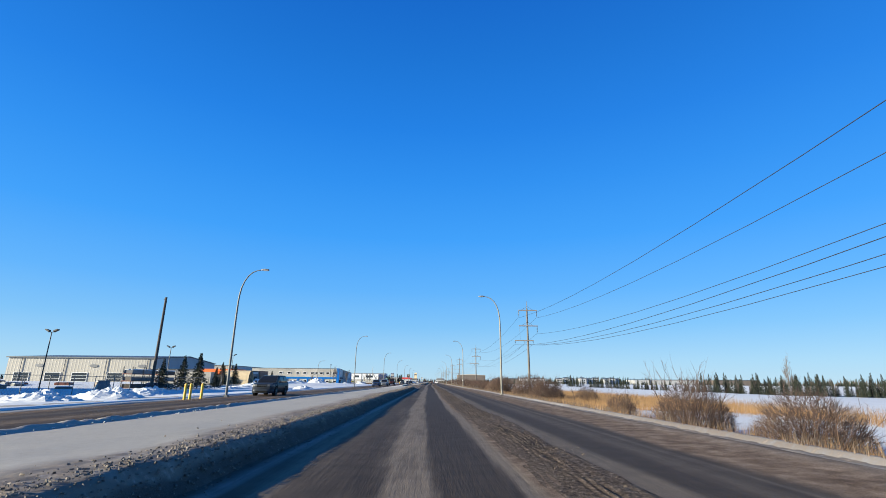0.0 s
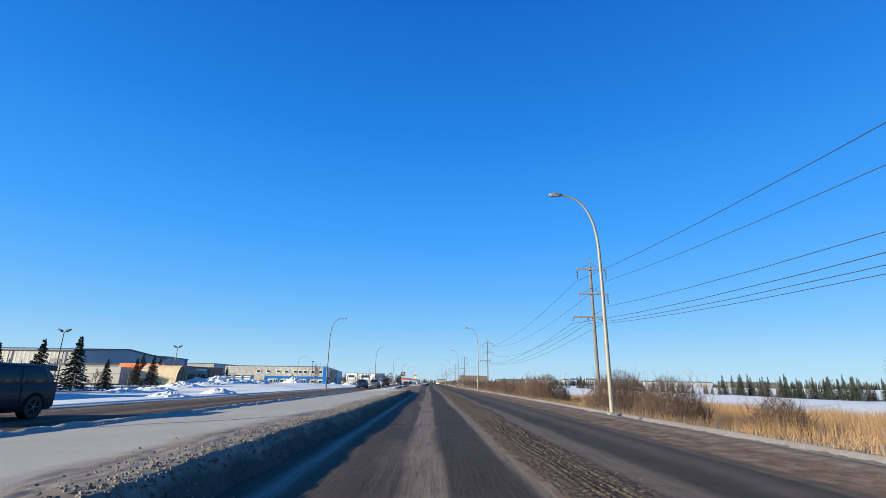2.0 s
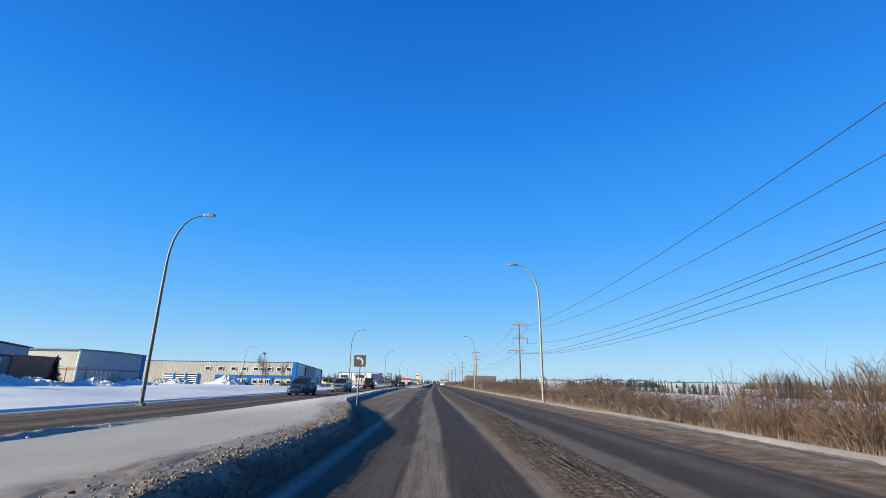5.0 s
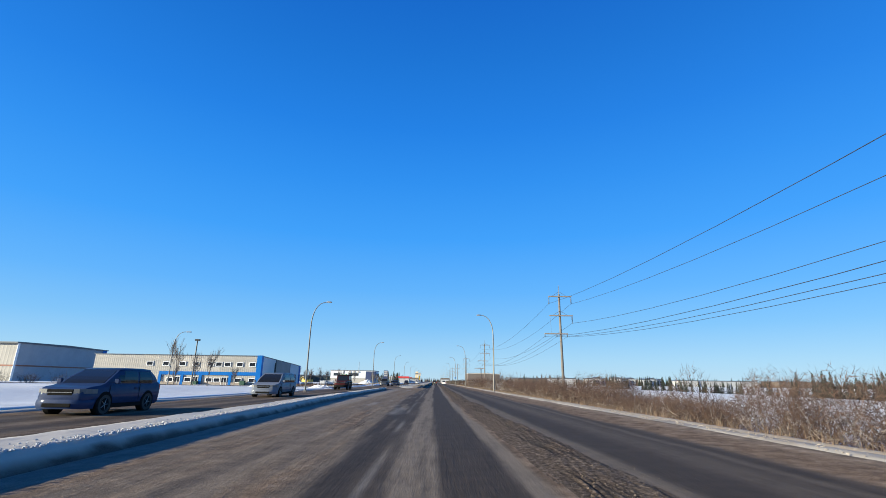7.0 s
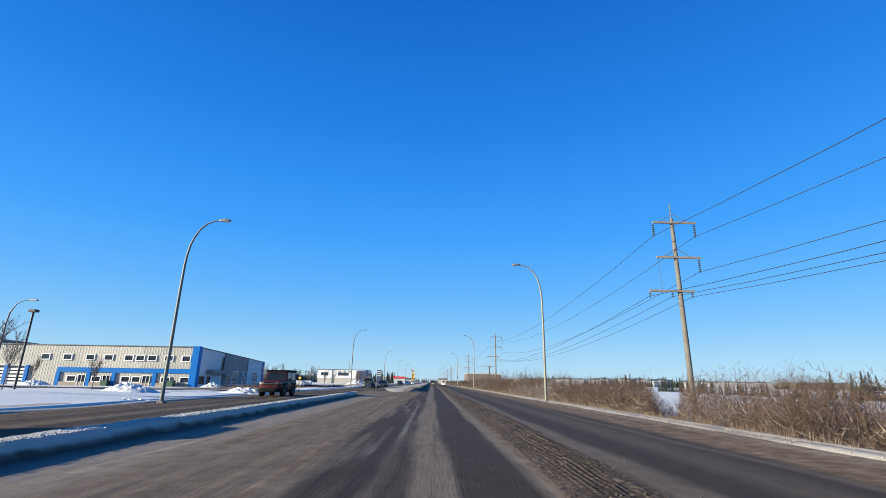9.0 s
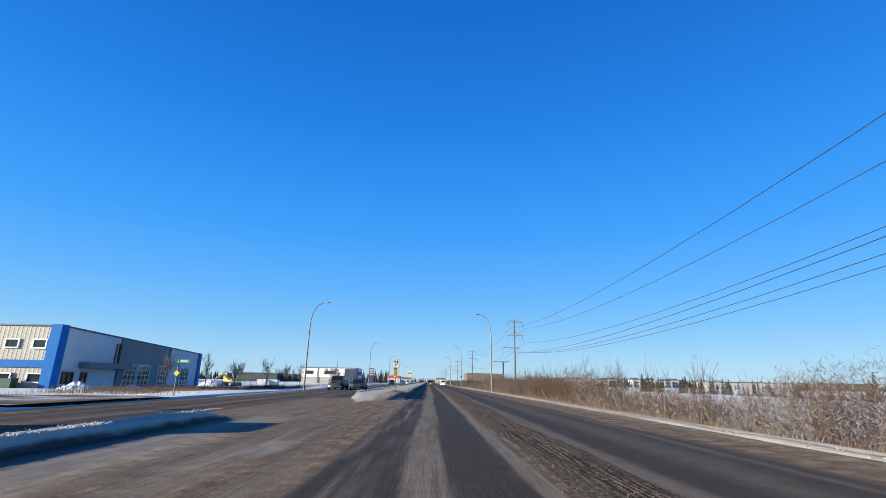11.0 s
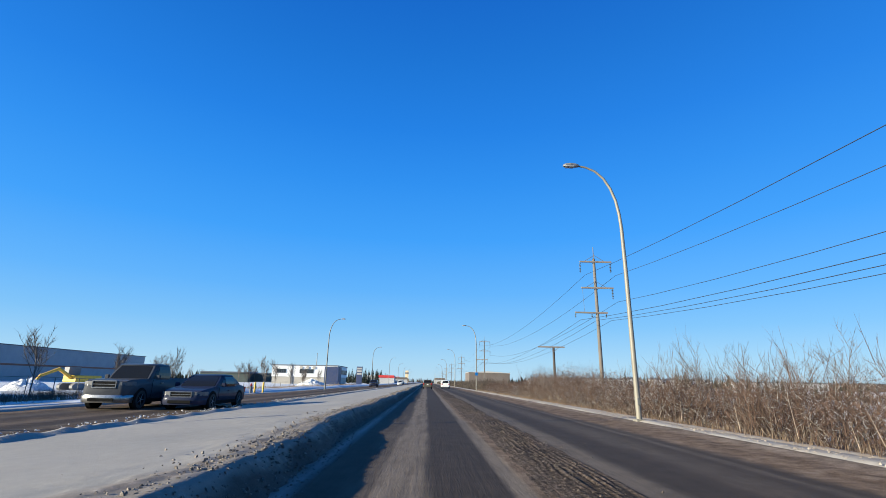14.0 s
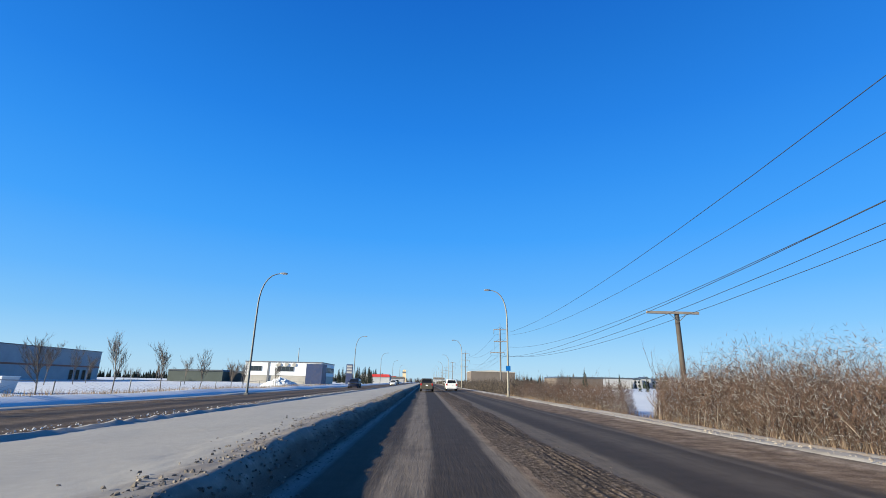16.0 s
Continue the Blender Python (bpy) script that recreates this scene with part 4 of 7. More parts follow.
part("wall", Solid().prism([(-92, -1), (-58, -1), (-58, 9.6), (-75, 11.0), (-92, 9.6)], "y", 40, 61), BEIGE, shade_caster)
part("roof", Solid().prism([(-92.4, 9.6), (-75, 11.05), (-57.6, 9.62), (-57.6, 9.8), (-75, 11.25), (-92.4, 9.8)], "y", 39.6, 61.4), ROOFDARK, shade_caster)
for y in (43, 50, 57):
    window(shade_caster, "y", -57.95, y - 1.8, y + 1.8, -0.3, 3.2, 1, WHITEPAINT, (1, 5), "overhead_door")
far_shed = thing("warehouse", "long pale blue-grey warehouse with a dark red stripe", "building")
part("wall", Solid().box(-190, -137, 340, 447.5, -1, 10.7), BLUEGREY, far_shed)
part("cladding", ribbed(Solid(), "y", -137, 340, 447.5, -1, 10.7, 1, 1.2), BLUEGREY, far_shed)
part("cladding", ribbed(Solid(), "x", 340, -190, -137, -1, 10.7, -1, 1.2), BEIGE, far_shed)
part("stripe", Solid().box(-136.9, -136.8, 340, 447.5, 4.3, 4.9), RUST, far_shed)
part("roof", Solid().box(-190.3, -136.7, 339.7, 447.8, 10.7, 10.95), ROOFDARK, far_shed)
for y in (431, 434.5, 438, 441.5):
    window(far_shed, "y", -136.95, y, y + 1.8, -0.5, 3.2, 1, CHARCOAL, (1, 2))

office = thing("office_building", "white two-storey flat-roofed office with a grey base", "building")
part("wall", Solid().box(-68.6, -40, 425, 450, 2.6, 7.4), WHITEPAINT, office)
part("base_wall", Solid().box(-68.4, -40.2, 425.2, 449.8, -1, 2.6), GREYWALL, office)
part("glass_tower", Solid().box(-45.5, -39.5, 423.8, 432, -1, 7.0), NAVY, office)
part("parapet", Solid().box(-68.9, -39.8, 424.7, 450.3, 7.4, 7.7), CHARCOAL, office)
for a, b in ((-66.5, -62.5), (-56.5, -50.5)):
    window(office, "x", 425, a, b, 4.2, 5.8, -1, CHARCOAL, (4, 1))
for i in range(6):
    window(office, "y", -40, 434 + 2.6 * i, 435.6 + 2.6 * i, 4.0, 5.8, 1, CHARCOAL, (1, 2))

for x in (-56.0, -53.2, -50.4):
    part("round_sign", Solid().loft([[(x + 0.75 * math.cos(a), y, 6.55 + 0.6 * math.sin(a)) for a in (math.pi * j / 8 for j in range(16))] for y in (424.7, 424.95)]), GREYWALL, office)
part("wall_stripe", Solid().box(-60.2, -59.5, 424.9, 425.0, -1, 7.4), CHARCOAL, office)
part("mast", Solid().tube([(-52, 436, 7.4), (-52, 436, 13.5)], [0.22, 0.1], 6), CHARCOAL, office)

brown_hall = thing("warehouse", "wide low brown warehouse beyond the shrubs", "building")
part("wall", Solid().box(33.3, 66, 600, 640, -1, 9.4), FARBROWN, brown_hall)
part("roof", Solid().prism([(33, 9.4), (66.3, 9.0), (66.3, 9.3), (49, 10.4), (33, 9.7)], "y", 599.7, 640.3), GREYWALL, brown_hall)


# ---- plants ----
PALESTEM = surf("pale_stems", (0.275, 0.221, 0.168), (0.459, 0.386, 0.314), 3, 30, 0.9, 0, 0, 0, None, 0.3, 0.35)
CLEANFROST = surf("hoar_frost", (0.259, 0.254, 0.248), (0.389, 0.383, 0.378), 3, 30, 0.9, 0, 0, 0)


def twig_mesh(name, rnd, stems, height, spread, twigs, thick, material, lean=0.35):
    """Bare winter growth: stems from the ground that fork into many thin twigs."""
    s = Solid()
    def way(v, amount, up):
        return (v + Vector((rnd.uniform(-1, 1), rnd.uniform(-1, 1), rnd.uniform(-0.3, up))) * amount).normalized()
    for k in range(stems):
        a, q = rnd.uniform(0, 2 * math.pi), spread * math.sqrt(rnd.random())
        v = Vector((math.cos(a) * lean * rnd.random(), math.sin(a) * lean * rnd.random(), 1)).normalized()
        length = height * rnd.uniform(0.55, 1.0)
        pts = [Vector((q * math.cos(a), q * math.sin(a), -0.15))]
        for i in range(3):
            v = way(v, 0.25, 0.7)
            pts.append(pts[-1] + v * (length / 3))
        r = thick * rnd.uniform(0.6, 1.2)
        s.tube(pts, [r, r * 0.8, r * 0.55, r * 0.2], 3, False)
        for j in range(twigs):
            i = rnd.uniform(0.5, 3.0)
            c = min(int(i), 2)
            p = pts[c].lerp(pts[c + 1], i - c)
            d = way(v, 0.95, 0.8)
            mid = p + d * length * rnd.uniform(0.12, 0.25)
            end = mid + way(d, 0.4, 0.6) * length * rnd.uniform(0.12, 0.25)
            s.tube([p, mid, end], [r * 0.42, r * 0.3, r * 0.10], 3, False)
            for h in range(5):
                o = p.lerp(mid, rnd.random()) if h < 2 else mid.lerp(end, rnd.random())
                s.spike(o, o + way(d, 0.9, 0.8) * length * rnd.uniform(0.06, 0.16), r * 0.24)
    return s.mesh(name, material, tidy=False)


def shrub_kind(k):
    rnd = random.Random(200 + k)
    tall = k % 4 == 3
    brown = twig_mesh("crown", rnd, 15 if tall else 17, 2.6 if tall else 2.15, 1.15, 9, 0.017 if tall else 0.018, TWIG, 0.3 if tall else 0.75)
    pale = twig_mesh("frosted_crown", rnd, 4, 1.7 if tall else 1.35, 1.25, 7, 0.018, FROST, 0.9)
    return brown, pale


def canopy(x, y):
    """The height of the thicket over the ditch floor."""
    h = 1.5 + 1.35 * step(8.8, 10.4, x) - 0.5 * step(15, 17, x)
    h = h * (0.66 + 0.72 * fbm(y / 3.6, x / 2.6, 77, 3)) * (1 + 0.36 * step(246, 250, y) * (1 - step(261, 265, y)) - 0.15 * step(263, 267, y))
    s = y - 1.5 * (x - 9.0)
    h = h * (1 - 0.16 * (1 - step(114, 120, y)) - 0.42 * band(s, 121, 132.5, 1.0) - 0.4 * band(s, 141.3, 143.8, 0.6) - 0.25 * band(s, 178, 195.5, 1.5))
    return h * (1 - band(y - 2.0 * (x - 9.0), 154.3, 157.0, 0.4)) * (1 - band(y - 2.0 * (x - 9.7), 261.7, 265.1, 0.4))


SHRUBS = [shrub_kind(k) for k in range(8)]
plant_rnd = random.Random(5)


def shrub(x, y, z, size, k, tall=1.0):
    ob = thing("shrub", "bare brown winter shrub with frosted twigs beside the road" if k % 2 else "leafless brown thicket shrub in the snowy ditch", "shrub", "roadside shrubs", (x, y, z), plant_rnd.uniform(0, 360))
    ob.scale = (size, size, size * tall)
    part("crown", SHRUBS[k][0], None, ob)
    part("frosted_crown", SHRUBS[k][1], None, ob, "pale frosted twigs")
    return ob


def land_z(x, y):
    return float(land(np.array([float(x)]), np.array([float(y)]))[0])


# single shrubs by the open ditch
SINGLES = ((12.0, 26.2, 1.15, 1), (12.8, 27.4, 0.95, 4), (12.3, 19.6, 1.05, 2), (14.0, 21.2, 0.9, 5), (13.6, 38.7, 0.9, 1), (15.4, 44.0, 0.7, 6), (17.0, 57.0, 1.0, 0),
           (12.4, 67.0, 1.2, 2), (13.8, 68.6, 1.25, 0), (13.2, 66.0, 1.1, 5), (13.0, 69.4, 1.15, 1), (13.4, 62.2, 1.2, 4), (14.0, 60.6, 1.1, 6), (17.0, 71.5, 0.95, 1),
           (11.3, 83.4, 1.2, 0), (12.4, 85.4, 1.3, 1), (11.5, 86.2, 1.1, 2), (11.6, 89.4, 1.2, 5), (12.4, 91.2, 1.2, 6), (11.0, 94.4, 1.2, 4), (13.6, 93.5, 1.2, 2))
for x, y, size, k in SINGLES:
    shrub(x, y, land_z(x, y), size, k, 1.25 if size > 1.08 else 1.0)
for i in range(9):
    shrub(-56.0 + 1.35 * i, 164.5 + 1.5 * math.sin(i * 1.9), land_z(-50, 165), 0.55, i % 8)
# the thicket that lines the road
y = 97.0
while y < 296:
    for row, (x0, x1) in enumerate(((9.3, 11.2), (11.4, 15.0))):
        x = plant_rnd.uniform(x0, x1)
        if abs(y - 155.7 - 2.0 * (x - 9.0)) < 2.2 or abs(y - 263.4 - 2.0 * (x - 9.7)) < 2.6:
            continue
        tall_zone = 188 < y < 247
        k = 3 + 4 * (plant_rnd.random() < 0.5) if tall_zone and plant_rnd.random() < 0.55 else plant_rnd.randrange(8)
        size = plant_rnd.uniform(0.75, 1.1) * (0.8 if row == 0 else 1.0) * (1.04 if tall_zone else 1.0) * (1.25 if 249 < y < 262 else 1.0) * (0.84 if y < 186 else 1.0) * (0.7 if 121 < y - 1.5 * (x - 9) < 133 else 1.0)
        shrub(x, y + plant_rnd.uniform(-0.6, 0.6), land_z(x, y), size, k, 1.3 if row else 1.15)
    y += 2.7


def land_rows(x, y):
    return land(np.asarray(x, float), np.asarray(y, float))


def needles(name, base, tip, radius, material, sides=3):
    """Many slim spikes as one mesh, from arrays of feet, tips and radii; the finest twigs have one side."""
    n = len(base)
    d = tip - base
    d = d / np.linalg.norm(d, axis=1)[:, None]
    ref = np.where(np.abs(d[:, 2:3]) < 0.9, np.array([[0.3, 0.2, 1.0]]), np.array([[1.0, 0.0, 0.0]]))
    a = np.cross(d, ref)
    a = a / np.linalg.norm(a, axis=1)[:, None] * radius[:, None]
    b = np.cross(d, a)
    if sides == 3:
        co = np.stack([base + a, base - 0.5 * a + 0.87 * b, base - 0.5 * a - 0.87 * b, tip], 1).reshape(-1, 3)
        faces = (np.arange(n)[:, None, None] * 4 + np.array([[0, 1, 3], [1, 2, 3], [2, 0, 3]])[None]).reshape(-1)
    else:
        turn = np.sin(np.arange(n) * 2.4)[:, None] * a + np.cos(np.arange(n) * 2.4)[:, None] * b
        co = np.stack([base + turn, base - turn, tip], 1).reshape(-1, 3)
        faces = np.arange(3 * n)
    me = bpy.data.meshes.new(name)
    me.vertices.add(len(co))
    me.vertices.foreach_set("co", co.ravel())
    me.loops.add(len(faces))
    me.loops.foreach_set("vertex_index", faces)
    me.polygons.add(sides * n)
    me.polygons.foreach_set("loop_start", np.arange(0, 3 * sides * n, 3))
    me.update(calc_edges=True)
    me.materials.append(material)
    return new(name, me)


def tangle(name, label, seed, n, x0, x1, y0, y1, material, low=0.0, high=1.0, size=0.7, thick=(0.010, 0.022), upright=0.8, skew=1.0, sides=3):
    """Tangled twigs too fine to count, over a stretch of the ditch."""
    rng = np.random.default_rng(seed)
    x, y = rng.uniform(x0, x1, n), y0 + (y1 - y0) * rng.random(n) ** skew
    top = canopy(x, y)
    keep = (top > 0.3) & ((material is not TWIG) | (rng.random(n) > 0.35 * band(y - 1.5 * (x - 9.0), 178, 195.5, 1.5)))
    x, y, top = x[keep], y[keep], top[keep]
    m = len(x)
    top = top * (1 - 0.28 * rng.random(m) ** 2)
    z = land_rows(x, y) + top * (low + (high - low) * rng.random(m) ** 1.1) - 0.1
    d = np.stack([rng.uniform(-1, 1, m), rng.uniform(-1, 1, m), rng.uniform(-0.2, 1.0, m) + upright], 1)
    d = d / np.linalg.norm(d, axis=1)[:, None] * (size * rng.uniform(0.5, 1.1, m))[:, None]
    base = np.stack([x, y, z], 1)
    return tagged(needles(name, base, base + d, rng.uniform(*thick, m), material, sides), label, "undergrowth", kind="stuff")


tangle("undergrowth", "dense tangle of brown twigs in the roadside thicket", 21, 270000, 8.9, 14.0, 96, 297, TWIG, 0.0, 0.92, 0.34, (0.006, 0.011), 0.15, sides=1)
tangle("undergrowth", "thick mass of upright brown twigs in the taller thicket", 28, 80000, 8.9, 13.5, 186, 264, TWIG, 0.0, 0.8, 0.42, (0.006, 0.011), 0.6, sides=1)
tangle("undergrowth", "fine upper twigs of the roadside thicket", 24, 120000, 9.4, 13.6, 96, 297, TWIG, 0.45, 0.98, 0.24, (0.004, 0.007), 0.3, sides=1)
tangle("undergrowth", "pale frosted stems low in the roadside thicket", 22, 5200, 8.9, 15.0, 96, 297, FROST, 0.0, 0.45, 0.95, (0.010, 0.020), 0.35)
tangle("undergrowth", "cream-coloured arching stems low in the thicket", 29, 1700, 8.9, 10.8, 100, 205, PALESTEM, 0.0, 0.5, 0.8, (0.006, 0.012), 0.1)
tangle("undergrowth", "frosted twigs of the sparse stretch of thicket", 36, 7000, 9.0, 13.0, 178, 200, CLEANFROST, 0.0, 0.95, 0.4, (0.004, 0.010), 0.35)
tangle("undergrowth", "pale leaning stems at the front of the roadside thicket", 26, 230, 8.9, 10.6, 182, 262, PALESTEM, 0.0, 0.06, 1.8, (0.012, 0.022), 1.6)
tangle("undergrowth", "hoar-frosted twigs of the taller thicket", 27, 22000, 9.0, 14.0, 213, 267, CLEANFROST, 0.0, 0.9, 0.30, (0.004, 0.009), 0.1)
tangle("undergrowth", "far stretch of brown roadside thicket", 23, 26000, 8.9, 15.5, 294, 680, surf("far_brown_twigs", (0.038, 0.030, 0.023), (0.092, 0.072, 0.056), 3, 30, 0.9, 0, 0, 0, None, 0.3, 0.4), 0.0, 0.95, 1.3, (0.02, 0.04), 0.8, 1.4)


tangle("undergrowth", "white frost on the low twigs of the last shrubs", 25, 26000, 8.9, 14.0, 228, 297, CLEANFROST, 0.0, 0.9, 0.12, (0.005, 0.010), 0.3)


def clumps(name, label, seed, n, spots, material, size, thick):
    """Twigs that fill the domes of single shrubs; spots are (x, y, radius, height)."""
    rng = np.random.default_rng(seed)
    s = np.array(spots)
    s = s[rng.choice(len(s), n, p=s[:, 2] ** 2 / np.sum(s[:, 2] ** 2))]
    a, q = rng.uniform(0, 2 * np.pi, n), np.sqrt(rng.random(n))
    out = np.stack([np.cos(a) * q, np.sin(a) * q], 1)
    x, y = s[:, 0] + out[:, 0] * s[:, 2], s[:, 1] + out[:, 1] * s[:, 2]
    z = land_rows(x, y) - 0.1 + s[:, 3] * (1 - 0.65 * q**2) * rng.random(n) ** 0.9
    d = np.concatenate([out + rng.uniform(-0.7, 0.7, (n, 2)), rng.uniform(0.1, 1.6, (n, 1))], 1)
    d = d / np.linalg.norm(d, axis=1)[:, None] * (size * rng.uniform(0.4, 1.1, n))[:, None]
    base = np.stack([x, y, z], 1)
    return tagged(needles(name, base, base + d, rng.uniform(*thick, n), material), label, "undergrowth", kind="stuff")


DOMES = [(12.3, 26.6, 1.6, 2.5), (12.8, 20.2, 1.6, 2.3), (13.6, 38.7, 1.0, 1.7), (17.0, 57.0, 1.3, 2.1), (13.1, 67.6, 2.4, 3.4), (13.7, 61.4, 2.0, 3.0), (12.0, 84.8, 2.3, 3.4), (12.0, 90.3, 2.0, 3.2), (12.2, 94.6, 2.0, 3.0), (17.0, 71.5, 1.1, 1.9)]
clumps("undergrowth", "fine brown twigs filling the single shrubs by the ditch", 31, 62000, DOMES, TWIG, 0.45, (0.005, 0.012))
dome_rnd = random.Random(17)
HEDGE_DOMES = [(dome_rnd.uniform(10.4, 14.5), 106 + 2.0 * i + dome_rnd.uniform(-0.8, 0.8), dome_rnd.uniform(0.9, 1.9), dome_rnd.uniform(2.0, 3.0)) for i in range(46)]
HEDGE_DOMES = [d for d in HEDGE_DOMES if float(canopy(np.array([d[0]]), np.array([d[1]]))[0]) > 1.9 and not 176 < d[1] < 200]
clumps("undergrowth", "rounded bushes of fine brown twigs along the road", 33, 52000, HEDGE_DOMES, TWIG, 0.40, (0.005, 0.011))
TALL_DOMES = [(dome_rnd.uniform(10.6, 12.2), 246.5 + 1.8 * i + dome_rnd.uniform(-0.5, 0.5), dome_rnd.uniform(1.5, 2.0), dome_rnd.uniform(2.9, 3.4)) for i in range(8)]
clumps("undergrowth", "tall rounded bushes of fine brown twigs before the gap", 34, 30000, TALL_DOMES, TWIG, 0.42, (0.005, 0.011))
clumps("undergrowth", "hoar frost on the tall rounded bushes", 35, 9000, TALL_DOMES, CLEANFROST, 0.28, (0.004, 0.009))
clumps("undergrowth", "frosted low twigs about the single shrubs by the ditch", 32, 2500, DOMES, FROST, 0.6, (0.005, 0.011))


def stalks(name, seed, x, y, height, material):
    """Dry stalks over the given feet."""
    rng = np.random.default_rng(seed)
    n = len(x)
    h = height * rng.uniform(0.55, 1.1, n)
    a, lean = rng.uniform(0, 6.28, n), rng.uniform(0, 0.35, n) * h
    base = np.stack([x, y, land_rows(x, y) - 0.05], 1)
    return needles(name, base, base + np.stack([np.cos(a) * lean, np.sin(a) * lean, h], 1), rng.uniform(0.008, 0.018, n), material)


reed_rng = np.random.default_rng(7)
rx, ry = reed_rng.uniform(10.6, 36, 90000), reed_rng.uniform(4, 116, 90000)
strip = 27 + 2 * np.sin(ry / 9)
bed = step(42, 58, ry + 0.5 * (rx - 12)) * (1 - step(30, 35, rx)) * (0.62 + 0.38 * step(0.35, 0.5, fbm(rx / 2.2, ry / 5.0, 301)))
near = (1 - step(12.8, 15.5, rx)) * step(0.40, 0.52, fbm(rx / 1.4, ry / 3.0, 305)) * 0.75
edge = band(rx, strip, strip + 4.0, 0.5) * 0.8
mask = reed_rng.random(90000) < np.maximum(np.maximum(bed, near), edge)
tall = 0.55 + 0.9 * fbm(rx / 1.6, ry / 2.4, 307)
tagged(stalks("cattails", 8, rx[mask], ry[mask], tall[mask], REED), "dry straw-coloured cattails in a dense bed in the frozen ditch", "cattails", kind="stuff")
gx, gy = 7.7 + 2.6 * reed_rng.random(20000) ** 1.4, reed_rng.uniform(4, 292, 20000)
tuft = fbm(gx / 0.5, gy / 0.7, 303) > 0.46
tagged(stalks("dead_grass", 9, gx[tuft], gy[tuft], 0.34, GRASS), "dead tan grass on the snowy road edge", "grass", kind="stuff")
gx, gy = reed_rng.uniform(-31, -19, 5000), reed_rng.uniform(197, 300, 5000)
wx, wy = reed_rng.uniform(-33, -23.5, 15000), reed_rng.uniform(204, 264, 15000)
weedy = fbm(wx / 2.0, wy / 5.0, 311) > 0.42
tagged(stalks("dead_grass", 12, wx[weedy], wy[weedy], 0.75, TWIG), "tall brown weeds between the building and the road", "weeds", kind="stuff")
gx = np.concatenate([gx, reed_rng.uniform(-20.5, -17.9, 3000)])
gy = np.concatenate([gy, reed_rng.uniform(236, 330, 3000)])
tagged(stalks("dead_grass", 10, gx, gy, 0.4, GRASS), "dead grass and weeds along the far verge", "grass", kind="stuff")


def bare_tree_mesh(k, height, girth=1.0, forks=(11, 8, 6)):
    rnd = random.Random(400 + k)
    s = Solid()
    def limb(p, d, length, r, level):
        pts, q, v = [p], p.copy(), d.copy()
        for i in range(4):
            v = (v + Vector((rnd.uniform(-1, 1), rnd.uniform(-1, 1), rnd.uniform(-0.1, 0.5))) * 0.14).normalized()
            q = q + v * (length / 4)
            pts.append(q.copy())
        if level == 3:
            s.spike(pts[0], pts[-1], r * 1.3)
            return
        s.tube(pts[::1 if level < 2 else 2], [r * (1 - 0.6 * i / 4) for i in range(0, 5, 1 if level < 2 else 2)], 6 if level == 0 else 3, False)
        if level < 3:
            for j in range(forks[level]):
                i = rnd.uniform(1.4 if level == 0 else 0.8, 4.0)
                a = min(int(i), 3)
                out = (v * 0.7 + Vector((rnd.uniform(-1, 1), rnd.uniform(-1, 1), rnd.uniform(0.1, 0.9)))).normalized()
                limb(pts[a].lerp(pts[a + 1], i - a), out, length * rnd.uniform(0.4, 0.6), r * (0.42, 0.5, 0.6)[level], level + 1)
    limb(Vector((0, 0, -0.3)), Vector((0, 0, 1)), height * 0.72, height * 0.017 * girth, 0)
    return s.mesh("crown", BARK, tidy=False)


BARE = [bare_tree_mesh(k, 4.2) for k in range(4)]
FAR_BARE = [bare_tree_mesh(20 + k, 4.2, 1.3, (8, 6, 4)) for k in range(4)]
SAPLING = [bare_tree_mesh(30 + k, 4.2, 0.5, (9, 6, 4)) for k in range(4)]


def bare_tree(x, y, size, k, label="young leafless street tree in the snowy verge", group="bare trees"):
    ob = thing("bare_tree", label, "tree", group, (x, y, land_z(x, y)), plant_rnd.uniform(0, 360))
    ob.scale = (size * 0.74, size * 0.74, size)
    part("crown", (SAPLING if "sapling" in group else FAR_BARE if "far" in group else BARE)[k % 4], None, ob)
    return ob


for i, (x, y, size) in enumerate(((-30.5, 161.5, 1.25), (-27.6, 163.5, 1.05), (-33.5, 172.0, 1.0), (-29.5, 176.0, 0.8), (-45.0, 189.0, 0.8),
                                  (-29.0, 217.0, 0.95), (-29.0, 226.0, 1.0), (-28.9, 235.0, 1.15), (-27.0, 243.0, 1.15), (-26.5, 251.0, 1.0), (-26.0, 259.0, 1.0),
                                  (-20.8, 265.6, 0.92), (-21.7, 273.2, 1.0), (-22.5, 280.7, 1.0), (-22.2, 287.0, 0.9), (-22.0, 294.0, 0.95), (-24, 303, 0.9), (-25, 320, 1.0),
                                  (-39.0, 96.0, 0.6), (-40.5, 99.0, 0.6), (-41.0, 92.5, 0.55), (-60, 318, 1.6), (-64, 330, 1.5), (-72, 345, 1.7), (-55, 352, 1.5))):
    bare_tree(x, y, size * 0.92, i)


for i in range(46):
    y = 202 + 0.95 * i + plant_rnd.uniform(-1, 1)
    bare_tree(plant_rnd.uniform(11.4, 15.6), y, plant_rnd.uniform(0.70, 1.04), i, "slender leafless sapling rising from the roadside thicket", "saplings in the thicket")


